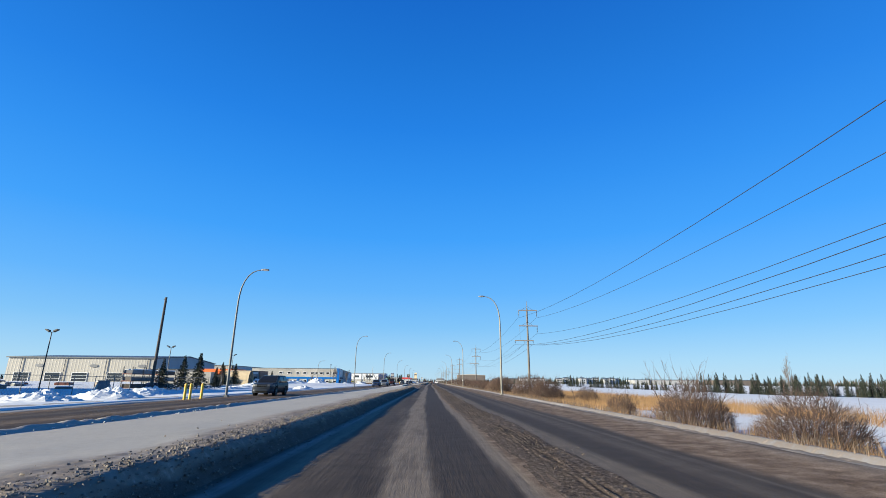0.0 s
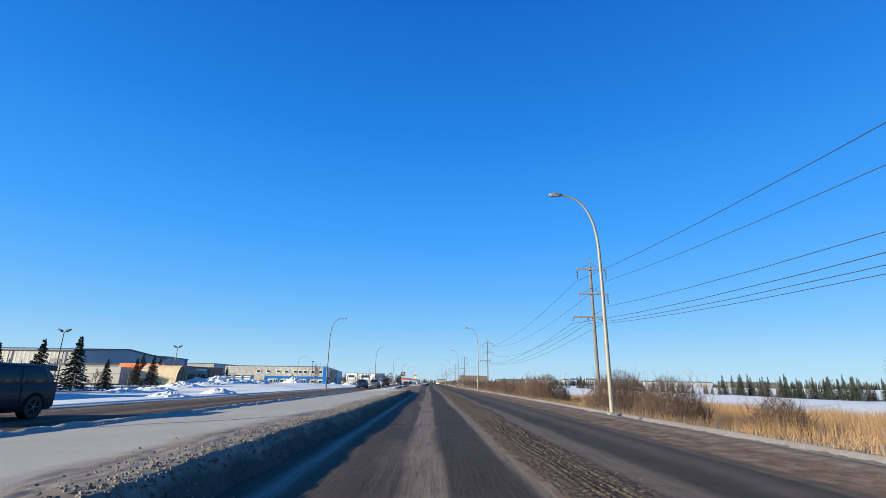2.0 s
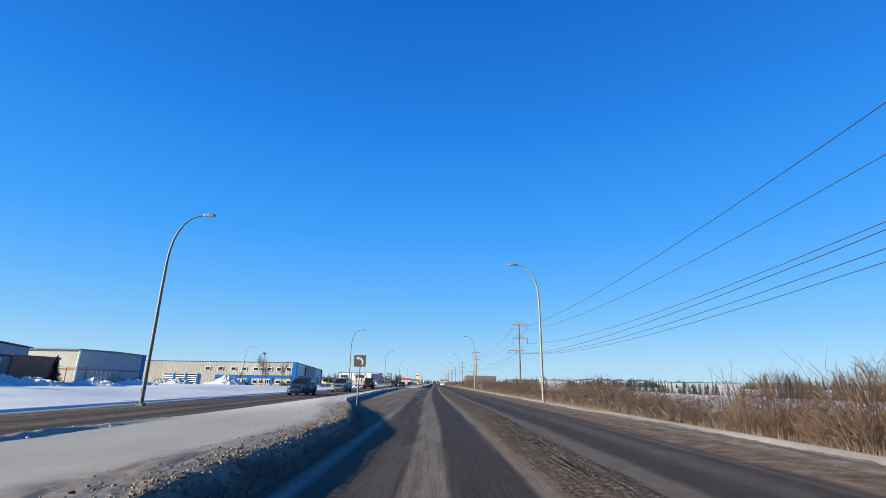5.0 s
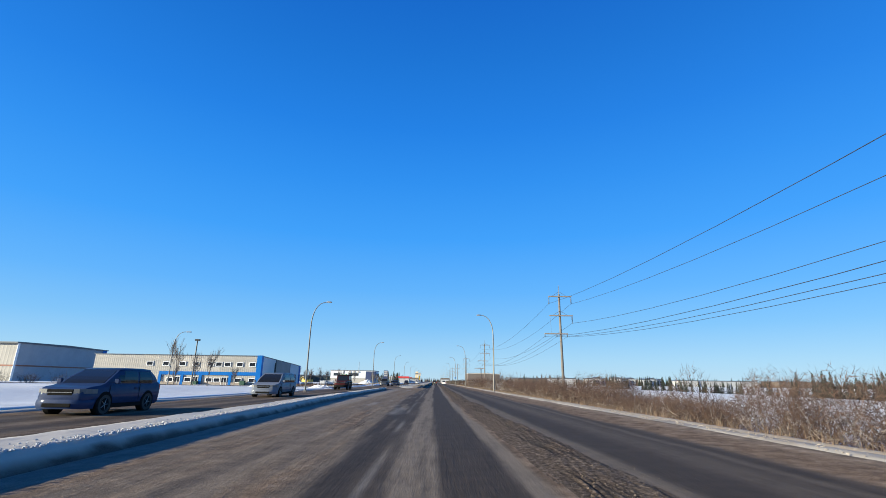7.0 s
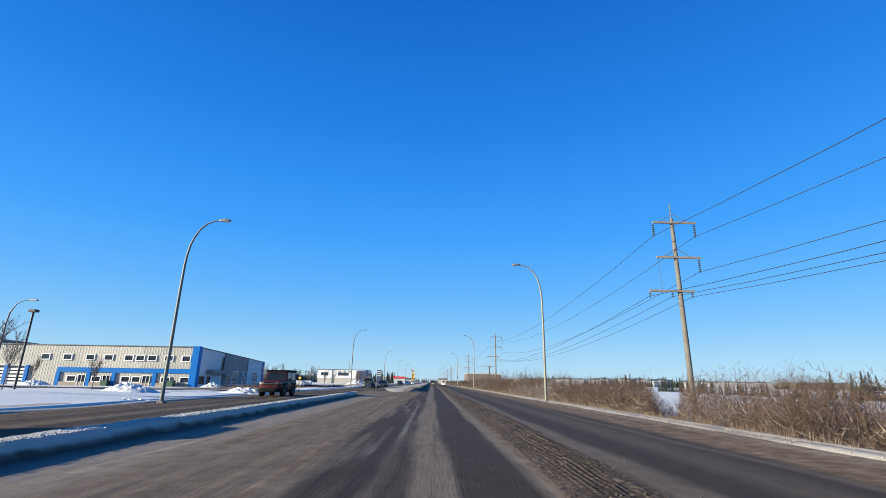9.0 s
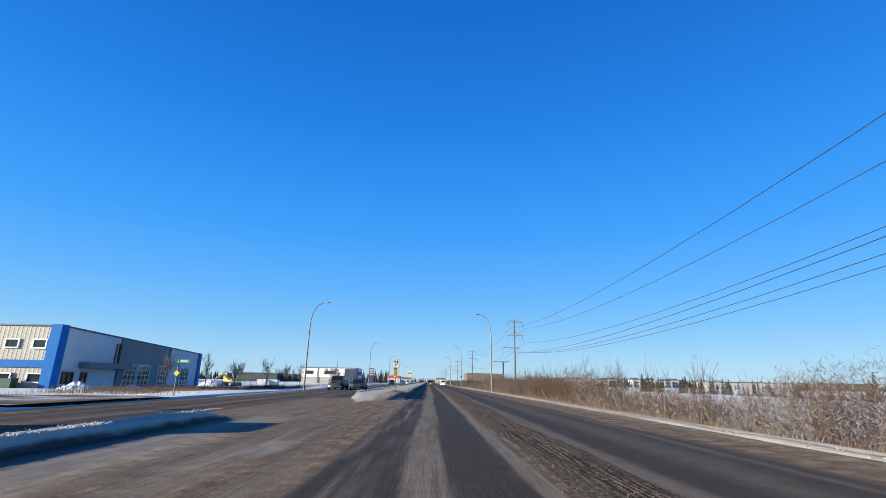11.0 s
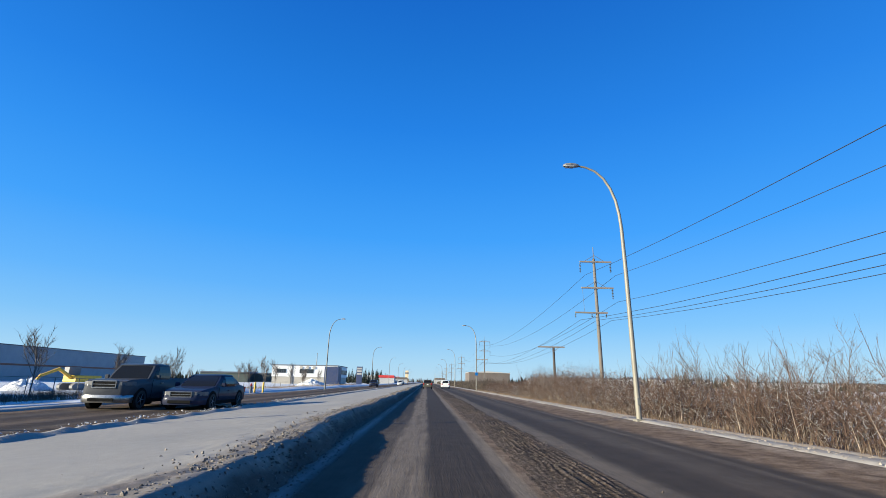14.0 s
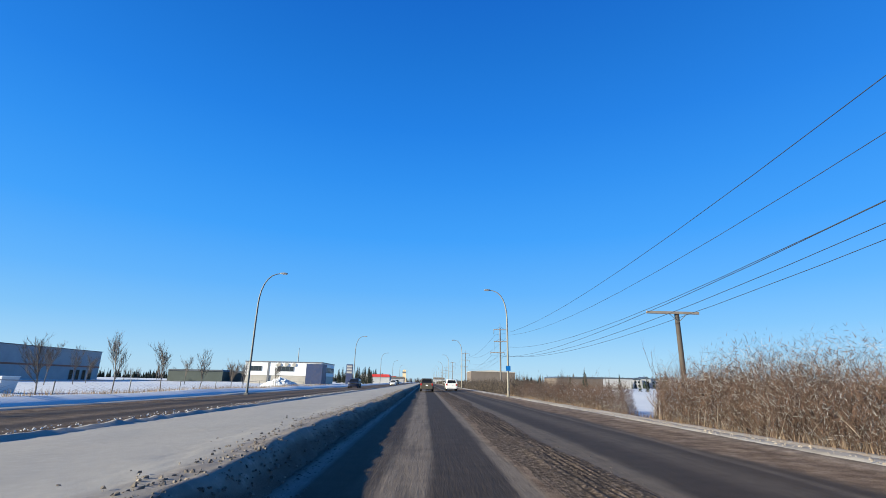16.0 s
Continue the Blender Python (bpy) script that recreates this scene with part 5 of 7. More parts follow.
def spruce_meshes(k, rise=0.15, steps=4):
    rnd = random.Random(500 + k)
    trunk = Solid().tube([(0, 0, -0.3), (0, 0, 2), (0, 0, 4.0)], [0.09, 0.06, 0.015], 6)
    s = Solid()
    z = 0.25
    while z < 4.0:
        r = (4.1 - z) * 0.36 * rnd.uniform(0.8, 1.15)
        n = max(4, int(9 - z))
        for j in range(n):
            a = 2 * math.pi * (j + rnd.random()) / n
            rr = r * rnd.uniform(0.7, 1.1)
            d = Vector((math.cos(a), math.sin(a), 0))
            side = Vector((-d.y, d.x, 0))
            lift = rnd.uniform(-0.5, 0.5) * rise
            for t in range(steps):
                u0 = t / steps
                p = d * (rr * u0) + Vector((0, 0, z + lift + 0.12 - 0.35 * rr * u0))
                w = 0.32 * (1 - u0 * 0.6) * (0.5 + r * 0.5)
                for sd in (-1, 1):
                    tip = p + d * (rr * 1.44 / steps) + side * sd * w + Vector((0, 0, rnd.uniform(-0.16, 0.02)))
                    b = len(s.v)
                    s.v += [tuple(p - side * 0.05), tuple(p + d * 0.14 + Vector((0, 0, 0.05))), tuple(tip)]
                    s.f += [(b, b + 1, b + 2)]
        z += rise
    return trunk.mesh("trunk", BARK), s.mesh("crown", NEEDLE, tidy=False)


SPRUCES = [spruce_meshes(k) for k in range(3)]
FAR_SPRUCES = [spruce_meshes(10 + k, 0.22, 3) for k in range(4)]


def spruce(x, y, size, k, label="dark green spruce tree standing in snow", group="spruce trees", z=None):
    slim = 0.68 if "far" in group or "past" in group else 1.0
    ob = thing("spruce_tree", label, "tree", group, (x, y, land_z(x, y) if z is None else z), plant_rnd.uniform(0, 360))
    ob.scale = (size * slim, size * slim, size)
    kind = FAR_SPRUCES[k % 4] if slim < 1 else SPRUCES[k % 3]
    part("trunk", kind[0], None, ob)
    part("crown", kind[1], None, ob)
    return ob


for i, (x, y, size) in enumerate(((-39.8, 77.0, 1.05), (-38.4, 80.2, 1.2), (-38.0, 84.5, 1.35), (-36.0, 86.5, 0.8), (-42.5, 104.0, 1.0), (-42.0, 107.6, 0.85), (-40.2, 128, 0.7),
                                  (-86.0, 188.0, 0.85), (-39.3, 97.3, 0.85), (-37.3, 97.6, 0.95))):
    spruce(x, y, size, i)
# far rows
far_rnd = random.Random(77)
for i in range(130):
    u = far_rnd.random()
    spruce(222 + 112 * u + far_rnd.uniform(-6, 6), 390 - 60 * u + far_rnd.uniform(-16, 16), far_rnd.choice((2.0, 2.6, 3.1, 3.4)) * far_rnd.uniform(0.85, 1.2), i, "tall dark spruce tree across the snowy field", "far spruce row")
for i in range(26):
    u = far_rnd.random()
    bare_tree(214 + 120 * u, 396 - 62 * u + far_rnd.uniform(-18, 10), far_rnd.uniform(2.2, 3.6), i, "leafless tree across the snowy field", "far bare trees")
for i in range(60):
    u = far_rnd.random()
    spruce(128 + 110 * u + far_rnd.uniform(-5, 5), 455 - 25 * u + far_rnd.uniform(-14, 14), far_rnd.uniform(1.5, 2.6), i, "distant dark spruce tree", "far spruce row")
spruce(98.5, 133, 1.25, 2, "dark spruce tree alone in the snowy field", "far spruce row")
bare_tree(94, 130, 2.3, 1, "large leafless tree across the snowy field", "far bare trees")
for i in range(24):
    y = far_rnd.uniform(330, 560)
    spruce(45 + far_rnd.uniform(0, 110) + (y - 330) * 0.1, y, far_rnd.uniform(1.0, 1.7), i, "distant dark spruce tree", "far spruce row")
for i in range(34):
    y = far_rnd.uniform(455, 640)
    spruce(-42 + far_rnd.uniform(-8, 14) - (y - 455) * 0.03, y, far_rnd.uniform(1.5, 2.3), i, "dark spruce in a dense row past the office", "spruce row past the office")
for i in range(30):
    bare_tree(far_rnd.uniform(-150, -60), far_rnd.uniform(460, 620), far_rnd.uniform(1.2, 2.2), i, "distant leafless tree behind the yards", "far bare trees")


def far_thicket(name, label, x0, x1, y, h, seed, n):
    """A distant belt of woods as many small uprights of uneven height."""
    rnd = random.Random(seed)
    v, f = [], []
    for i in range(n):
        x, yy = rnd.uniform(x0, x1), y + rnd.uniform(-25, 25)
        hh, w = h * rnd.uniform(0.35, 1.0) * (0.6 + 0.8 * float(vnoise(np.array([x / 30]), np.array([seed * 1.0]), 9)[0])), rnd.uniform(0.6, 2.0)
        b = len(v)
        v += [(x - w, yy, -1), (x + w, yy, -1), (x + rnd.uniform(-0.4, 0.4), yy, hh), (x, yy - w, -1), (x, yy + w, -1)]
        f += [(b, b + 1, b + 2), (b + 3, b + 4, b + 2)]
    me = bpy.data.meshes.new(name)
    me.from_pydata(v, [], f)
    me.materials.append(NEEDLE if seed % 2 else BARK)
    tagged(new(name, me), label, "woods", kind="stuff")


far_thicket("far_woods", "distant belt of bare brown woods", 90, 900, 700, 9, 2, 900)
far_thicket("far_woods", "distant belt of dark evergreen woods", 60, 800, 620, 8, 3, 500)
far_thicket("far_woods", "distant dark evergreen belt behind the yards", -700, -60, 800, 9, 5, 900)
far_thicket("far_woods", "distant belt of bare woods at the end of the road", -300, 300, 1500, 10, 6, 900)


# ---- vehicles ----
def paint(name, colour, rough=0.58):
    m, n, l, b = nodes_of(name)
    coord = n.new("ShaderNodeTexCoord").outputs["Object"]
    dirty = ramp_node(n, l, noise_node(n, l, coord, 2.5, 6.0, 0.7), [(0.35, (0, 0, 0)), (0.75, (0.08, 0.08, 0.08))])
    l.new(mix_node(n, l, dirty, colour, (0.16, 0.145, 0.13)), b.inputs["Base Color"])
    l.new(math_node(n, l, "ADD", math_node(n, l, "MULTIPLY", noise_node(n, l, coord, 4.0), 0.3), rough - 0.1), b.inputs["Roughness"])
    b.inputs["Coat Weight"].default_value = 0.25
    b.inputs["Coat Roughness"].default_value = 0.12
    b.inputs["Specular IOR Level"].default_value = 0.1
    return m


CHROME = surf("worn_chrome", (0.25, 0.25, 0.25), (0.35, 0.35, 0.35), 5, 40, 0.3, 0.9, 0, 0)
RIM = surf("salted_alloy_rim", (0.22, 0.22, 0.22), (0.36, 0.36, 0.35), 6, 40, 0.5, 0.5, 0.1, 0.002)
HEADLAMP = surf("clear_headlamp", (0.07, 0.075, 0.08), (0.13, 0.135, 0.14), 6, 40, 0.4, 0, 0, 0)
TAILLAMP = surf("red_tail_lamp", (0.32, 0.01, 0.01), (0.42, 0.02, 0.02), 6, 40, 0.2, 0, 0, 0)
TRIM = surf("black_plastic_trim", (0.010, 0.010, 0.010), (0.018, 0.018, 0.017), 5, 40, 0.88, 0, 0, 0)
TRIM.node_tree.nodes["Principled BSDF"].inputs["Specular IOR Level"].default_value = 0.03


def body_ring(y, z0, z1, w):
    """One cross-section of a car's body, bulged at the doors and rounded at the shoulder."""
    return [(-w * 0.88, y, z0), (-w * 0.97, y, z0 + (z1 - z0) * 0.18), (-w, y, z0 + (z1 - z0) * 0.5), (-w * 0.97, y, z0 + (z1 - z0) * 0.86), (-w * 0.9, y, z1),
            (w * 0.9, y, z1), (w * 0.97, y, z0 + (z1 - z0) * 0.86), (w, y, z0 + (z1 - z0) * 0.5), (w * 0.97, y, z0 + (z1 - z0) * 0.18), (w * 0.88, y, z0)]


def car(label, category, colour, length, width, height, hood, roof, tyre=0.34, belt=None, boxy=0.0, bed=None, at=(0, 0), turn=0.0, bumper=None, name="car"):
    """A vehicle that faces -y. hood: height at the nose and at the windscreen; roof: where windscreen base, roof front, roof rear and rear glass base lie, from the nose."""
    c = thing(name, label, category, "vehicles on the road", (at[0], at[1], 0.0), turn)
    n0, h, low = -length / 2, width / 2, 0.24 + (tyre - 0.34) * 1.2
    belt = belt or hood[1]
    tail = length / 2
    ws, rf, rr, rg = (n0 + v for v in roof)
    st = [(n0, low + 0.18, hood[0] - 0.22, h * 0.66), (n0 + 0.05, low + 0.06, hood[0] - 0.12, h * 0.80), (n0 + 0.16, low, hood[0] - 0.04, h * 0.90), (n0 + 0.36, low, hood[0] + 0.01, h * 0.96), (n0 + 0.7, low, hood[0] + 0.4 * (hood[1] - hood[0]), h * 0.99), (ws, low, hood[1], h), (rf, low, belt, h), (rr, low, belt + 0.02, h)]
    if bed:
        st += [(n0 + bed - 0.02, low, belt + 0.02, h), (n0 + bed, low, belt + 0.03, h), (tail - 0.05, low, belt + 0.03, h), (tail, low + 0.1, belt - 0.02, h * 0.95)]
    else:
        st += [(max(rg, rr + 0.15), low, belt + 0.03, h * 0.99), (tail - 0.12, low, belt - 0.02, h * 0.94), (tail, low + 0.12, belt - 0.12, h * 0.86)]
    part("body", Solid().loft([body_ring(*s) for s in st]), colour, c, smooth=True)
    # cabin: glass with a painted roof and pillars
    top = height - 0.04
    wr = h * (0.86 + 0.08 * boxy) - 0.06
    wb = h * 0.93
    b, e = belt - 0.03, top - 0.03
    ring_low = [(-wb * 0.92, ws, b), (wb * 0.92, ws, b), (wb, rf, b), (wb, rr, b), (wb * 0.92, rg, b), (-wb * 0.92, rg, b), (-wb, rr, b), (-wb, rf, b)]
    ring_top = [(-wr * 0.9, rf - 0.05, e), (wr * 0.9, rf - 0.05, e), (wr, rf + 0.12, e), (wr, rr - 0.1, e), (wr * 0.92, rr + 0.05, e), (-wr * 0.92, rr + 0.05, e), (-wr, rr - 0.1, e), (-wr, rf + 0.12, e)]
    levels = (0.0, 0.3, 0.6, 0.82, 1.0)

    def hull(i, j, u, v):
        """A point of the cabin between corners i and j: u along, v up, bulged a little."""
        q = Vector(ring_low[i]).lerp(Vector(ring_low[j]), u).lerp(Vector(ring_top[i]).lerp(Vector(ring_top[j]), u), v)
        mid_y = (ws + rg) / 2
        k = 0.055 * math.sin(math.pi * v) * (1 - 0.75 * boxy)
        return Vector((q.x * (1 + k), mid_y + (q.y - mid_y) * (1 + 0.8 * k), q.z))
    part("cabin", Solid().loft([[hull(i, i, 0.0, v) for i in range(8)] for v in levels]), colour, c)

    def pane(i, j, u0, u1, v0=0.07, v1=0.9, title="window"):
        """A curved pane of glass on the cabin between corners i and j."""
        inner, outer = [], []
        for k in range(5):
            v = v0 + (v1 - v0) * k / 4
            p, q = hull(i, j, u0 + 0.02 * k / 4, v), hull(i, j, u1 - 0.02 * k / 4, v)
            out = (q - p).cross(hull(i, j, u0, v + 0.05) - hull(i, j, u0, v - 0.05)).normalized()
            if out.dot((p + q) / 2 - Vector((0, (rf + rr) / 2, b))) < 0:
                out = -out
            inner.append([p - out * 0.012, q - out * 0.012])
            outer.append([p + out * 0.009, q + out * 0.009])
        part(title, Solid().loft([[x_[0], x_[1], y_[1], y_[0]] for x_, y_ in zip(inner, outer)]), CARGLASS, c, "dark tinted glass")
    pane(0, 1, 0.04, 0.96, 0.05, 0.93, "windscreen")
    pane(4, 5, 0.07, 0.93, 0.12, 0.9, "rear_window")
    long_cabin = rr - rf > 1.3
    for i, j in ((2, 3), (7, 6)):
        if long_cabin:
            pane(i, j, -0.02, 0.46)
            pane(i, j, 0.51, 0.98)
        else:
            pane(i, j, -0.02, 0.95)
    for i, j in ((1, 2), (0, 7)):
        pane(i, j, 0.52, 0.97, 0.07, 0.62, "quarter_window")
    rs = Solid().loft([[(-wr * 0.94, rf - 0.1, e), (wr * 0.94, rf - 0.1, e), (wr + 0.015, rf + 0.1, e), (wr + 0.015, rr - 0.08, e), (wr * 0.94, rr + 0.1, e), (-wr * 0.94, rr + 0.1, e), (-wr - 0.015, rr - 0.08, e), (-wr - 0.015, rf + 0.1, e)],
                       [(-wr * 0.9, rf + 0.02, e + 0.04), (wr * 0.9, rf + 0.02, e + 0.04), (wr * 0.95, rf + 0.2, e + 0.045), (wr * 0.95, rr - 0.18, e + 0.045), (wr * 0.9, rr + 0.02, e + 0.04), (-wr * 0.9, rr + 0.02, e + 0.04), (-wr * 0.95, rr - 0.18, e + 0.045), (-wr * 0.95, rf + 0.2, e + 0.045)],
                       [(-wr * 0.7, rf + 0.25, top + 0.04), (wr * 0.7, rf + 0.25, top + 0.04), (wr * 0.78, rf + 0.4, top + 0.045), (wr * 0.78, rr - 0.4, top + 0.045), (wr * 0.7, rr - 0.25, top + 0.04), (-wr * 0.7, rr - 0.25, top + 0.04), (-wr * 0.78, rr - 0.4, top + 0.045), (-wr * 0.78, rf + 0.4, top + 0.045)]])
    part("roof", rs, colour, c, smooth=True)
    mid = (rf + rr) / 2
    for s in (-1, 1):
        part("door_handle", Solid().box(min(s * h * 0.985, s * (h + 0.012)), max(s * h * 0.985, s * (h + 0.012)), mid - 0.3, mid - 0.08, belt - 0.2, belt - 0.165), CHROME if bumper is CHROME else colour, c)
        for y in (ws + 0.15, mid + 0.02) if long_cabin else (ws + 0.15,):
            part("door_seam", Solid().box(min(s * h * 0.99, s * (h + 0.003)), max(s * h * 0.99, s * (h + 0.003)), y - 0.008, y + 0.008, low + 0.2, belt - 0.05), TRIM, c)
        part("side_mirror", Solid().box(min(s * (h + 0.02), s * (h + 0.2)), max(s * (h + 0.02), s * (h + 0.2)), ws + 0.25, ws + 0.36, belt - 0.02, belt + 0.15, 0.03), colour, c)
        lamp_z = hood[0] - 0.2
        part("headlight", Solid().prism([(s * h * 0.48, n0 - 0.005), (s * h * 0.68, n0 + 0.02), (s * h * 0.84, n0 + 0.09), (s * h * 0.945, n0 + 0.26), (s * h * 0.98, n0 + 0.5), (s * h * 0.8, n0 + 0.5), (s * h * 0.48, n0 + 0.2)], "z", lamp_z - 0.02, lamp_z + 0.13), HEADLAMP, c, "clear headlight")
        part("tail_light", Solid().box(min(s * h * 0.68, s * h * 0.93), max(s * h * 0.68, s * h * 0.93), tail - 0.2, tail + 0.01, belt - 0.32, belt - 0.04, 0.03), TAILLAMP, c, "red tail light")
        part("door_sill", Solid().box(min(s * h * 0.9, s * (h + 0.005)), max(s * h * 0.9, s * (h + 0.005)), n0 + 1.25, tail - 1.3, low - 0.03, low + 0.12, 0.02), TRIM, c)
        for j, y in enumerate((n0 + 0.86 + tyre * 0.2, tail - 0.92)):
            part("wheel_arch", Solid().wheel(s * (h - 0.11), y, tyre + 0.03, tyre + 0.075, 0.118, 24), TRIM, c)
            w = part("wheel", Solid().wheel(s * (h - 0.10), y, tyre, tyre, 0.115, 24, tyre * 0.62), RUBBER, c, "dusty black tyre on an alloy rim")
            rim = Solid().wheel(s * (h - 0.09), y, tyre, tyre * 0.63, 0.085, 20)
            for k in range(5):
                a = 2 * math.pi * k / 5
                rim.tube([(s * (h - 0.005), y, tyre), (s * (h - 0.015), y + tyre * 0.58 * math.cos(a), tyre + tyre * 0.58 * math.sin(a))], 0.03, 4)
            part("rim", rim, RIM, w)
    part("grille", Solid().box(-h * 0.46, h * 0.46, n0 - 0.006, n0 + 0.2, hood[0] - 0.28, hood[0] - 0.08, 0.02), TRIM, c)
    if bumper is CHROME or name == "sedan":
        g0, g1 = (hood[0] - 0.30, hood[0] - 0.06) if bumper is CHROME else (hood[0] - 0.27, hood[0] - 0.09)
        for za, zb in ((g0 - 0.03, g0 + 0.01), (g1 - 0.01, g1 + 0.03)):
            part("grille_surround", Solid().box(-h * 0.49, h * 0.49, n0 - 0.035, n0 + 0.1, za, zb, 0.008), CHROME, c, "chrome grille surround")
        for s in (-1, 1):
            part("grille_surround", Solid().box(s * h * 0.47 - 0.02, s * h * 0.47 + 0.02, n0 - 0.034, n0 + 0.1, g0, g1, 0.008), CHROME, c, "chrome grille surround")
    part("grille_bar", Solid().box(-h * 0.44, h * 0.44, n0 - 0.03, n0 + 0.05, hood[0] - 0.19, hood[0] - 0.17), CHROME, c)
    part("front_bumper", Solid().loft([[(u * h * k, n0 + v + (1 - k) * 0.8, z) for u, v in ((-0.99, 0.42), (-0.93, 0.14), (-0.74, -0.02), (-0.4, -0.07), (0.4, -0.07), (0.74, -0.02), (0.93, 0.14), (0.99, 0.42))] for z, k in ((low - 0.02, 0.96), (low + 0.05, 0.985), (low + 0.14, 0.995), (low + 0.22, 0.99), (low + 0.28, 0.965))]), bumper or colour, c, smooth=True)
    part("lower_grille", Solid().box(-h * 0.5, h * 0.5, n0 - 0.085, n0 + 0.05, low + 0.05, low + 0.16), TRIM, c)
    part("rear_bumper", Solid().box(-h * 0.88, h * 0.88, tail - 0.25, tail + 0.06, low + 0.05, low + 0.3, 0.05), bumper or colour, c)
    part("number_plate", Solid().box(-0.15, 0.15, tail + 0.012, tail + 0.03, belt - 0.38, belt - 0.23), WHITEPAINT, c)
    return c


P_DARK = paint("dark_blue_black_car_paint", (0.016, 0.022, 0.032))
P_BLUE = paint("deep_blue_car_paint", (0.012, 0.03, 0.085))
P_SILVER = paint("silver_blue_car_paint", (0.14, 0.16, 0.2))
P_RED = paint("dark_red_car_paint", (0.055, 0.008, 0.009))
P_PICKUP = paint("dark_grey_truck_paint", (0.05, 0.055, 0.065))
P_BEIGE = paint("dusty_grey_brown_car_paint", (0.085, 0.078, 0.062))
P_WHITE = paint("white_car_paint", (0.72, 0.72, 0.70))
P_NAVY = paint("navy_car_paint", (0.012, 0.018, 0.045))

car("dark blue compact utility car on the oncoming lanes", "car", P_DARK, 4.5, 1.84, 1.66, (0.98, 1.08), (1.05, 1.95, 4.0, 4.4), 0.35, at=(-13.9, 47.0), name="utility_car")
car("deep blue crossover car on the oncoming lanes", "car", P_BLUE, 4.38, 1.84, 1.60, (0.93, 1.05), (0.95, 1.9, 3.75, 4.25), 0.34, at=(-13.3, 124.0), name="utility_car")
car("silver-blue minivan on the oncoming lanes", "car", P_SILVER, 5.1, 1.98, 1.75, (0.92, 1.05), (0.9, 2.05, 4.6, 4.98), 0.34, at=(-13.2, 143.5), name="minivan")
jeep = car("dark red off-road car with black top and big tyres", "car", P_RED, 4.3, 1.86, 1.95, (1.15, 1.22), (1.45, 1.65, 3.9, 4.15), 0.44, boxy=1.0, at=(-13.6, 174.3), bumper=TRIM, name="off_road_car")
part("black_top", Solid().box(-0.86, 0.86, -0.6, 2.05, 1.86, 2.02, 0.05), TRIM, jeep, "black soft top")
part("spare_wheel", Solid().wheel(0, 0, 0, 0.42, 0.13, 24), RUBBER, jeep).matrix_local = pose(0, 2.22, 1.05, 0, 0, 90)
for s in (-1, 1):
    for y in (-1.3, 1.2):
        part("fender_flare", Solid().box(min(s * 0.86, s * 1.02), max(s * 0.86, s * 1.02), y - 0.5, y + 0.5, 0.9, 1.0, 0.03), TRIM, jeep)
car("dark navy sedan on the oncoming lanes", "car", P_NAVY, 4.8, 1.83, 1.46, (0.80, 0.94), (1.35, 2.2, 3.35, 4.25), 0.33, at=(-10.8, 232.5), name="sedan")
truck = car("old dark grey pickup truck with chrome bumper", "truck", P_PICKUP, 5.7, 1.98, 1.86, (1.16, 1.22), (1.5, 2.1, 3.15, 3.35), 0.38, boxy=0.6, bed=3.45, at=(-13.6, 232.4), bumper=CHROME, name="pickup_truck")
part("bed_floor", Solid().box(-0.82, 0.82, 0.7, 2.72, 1.26, 1.275), TRIM, truck)
car("dusty grey-brown utility car driving in the same lane ahead", "car", P_BEIGE, 4.6, 1.85, 1.72, (0.98, 1.1), (1.05, 1.95, 4.1, 4.5), 0.36, at=(-0.55, 308.5), turn=180, name="utility_car")
car("white utility car in the kerb lane ahead", "car", P_WHITE, 4.5, 1.85, 1.70, (0.96, 1.08), (1.05, 1.9, 4.0, 4.4), 0.35, at=(3.4, 319.0), turn=180, name="utility_car")
car("dark blue car far down the oncoming lanes", "car", P_NAVY, 4.6, 1.84, 1.6, (0.95, 1.06), (1.05, 1.95, 3.9, 4.4), 0.34, at=(-13.4, 328.0), name="utility_car")
car("white car far down the oncoming lanes", "car", P_WHITE, 4.6, 1.84, 1.6, (0.95, 1.06), (1.05, 1.95, 3.9, 4.4), 0.34, at=(-10.6, 392.0), name="utility_car")
car("grey van far down the oncoming lanes", "car", P_SILVER, 5.1, 1.95, 1.9, (0.95, 1.1), (0.9, 1.9, 4.7, 5.0), 0.34, at=(-13.2, 455.0), name="minivan")


# ---- road signs ----
SIGNFACE = surf("white_reflective_sheet", (0.48, 0.468, 0.42), (0.576, 0.564, 0.504), 4, 50, 0.45, 0, 0, 0)
SIGNGREY = surf("dark_grey_sign_face", (0.05, 0.05, 0.048), (0.075, 0.075, 0.07), 3, 40, 0.6, 0, 0, 0)
SIGNYELLOW = surf("yellow_reflective_sheet", (0.72, 0.42, 0.02), (0.82, 0.50, 0.04), 3, 40, 0.5, 0, 0, 0)


def ribbon(points, widths, y0, y1):
    """A flat curved stroke in the xz plane."""
    left, right = [], []
    for i, (x, z) in enumerate(points):
        a, b = points[max(i - 1, 0)], points[min(i + 1, len(points) - 1)]
        dx, dz = b[0] - a[0], b[1] - a[1]
        q = math.hypot(dx, dz) or 1
        left.append((x - dz / q * widths[i], z + dx / q * widths[i]))
        right.append((x + dz / q * widths[i], z - dx / q * widths[i]))
    s = Solid()
    for i in range(len(points) - 1):
        s.prism([left[i], left[i + 1], right[i + 1], right[i]], "y", y0, y1)
    return s


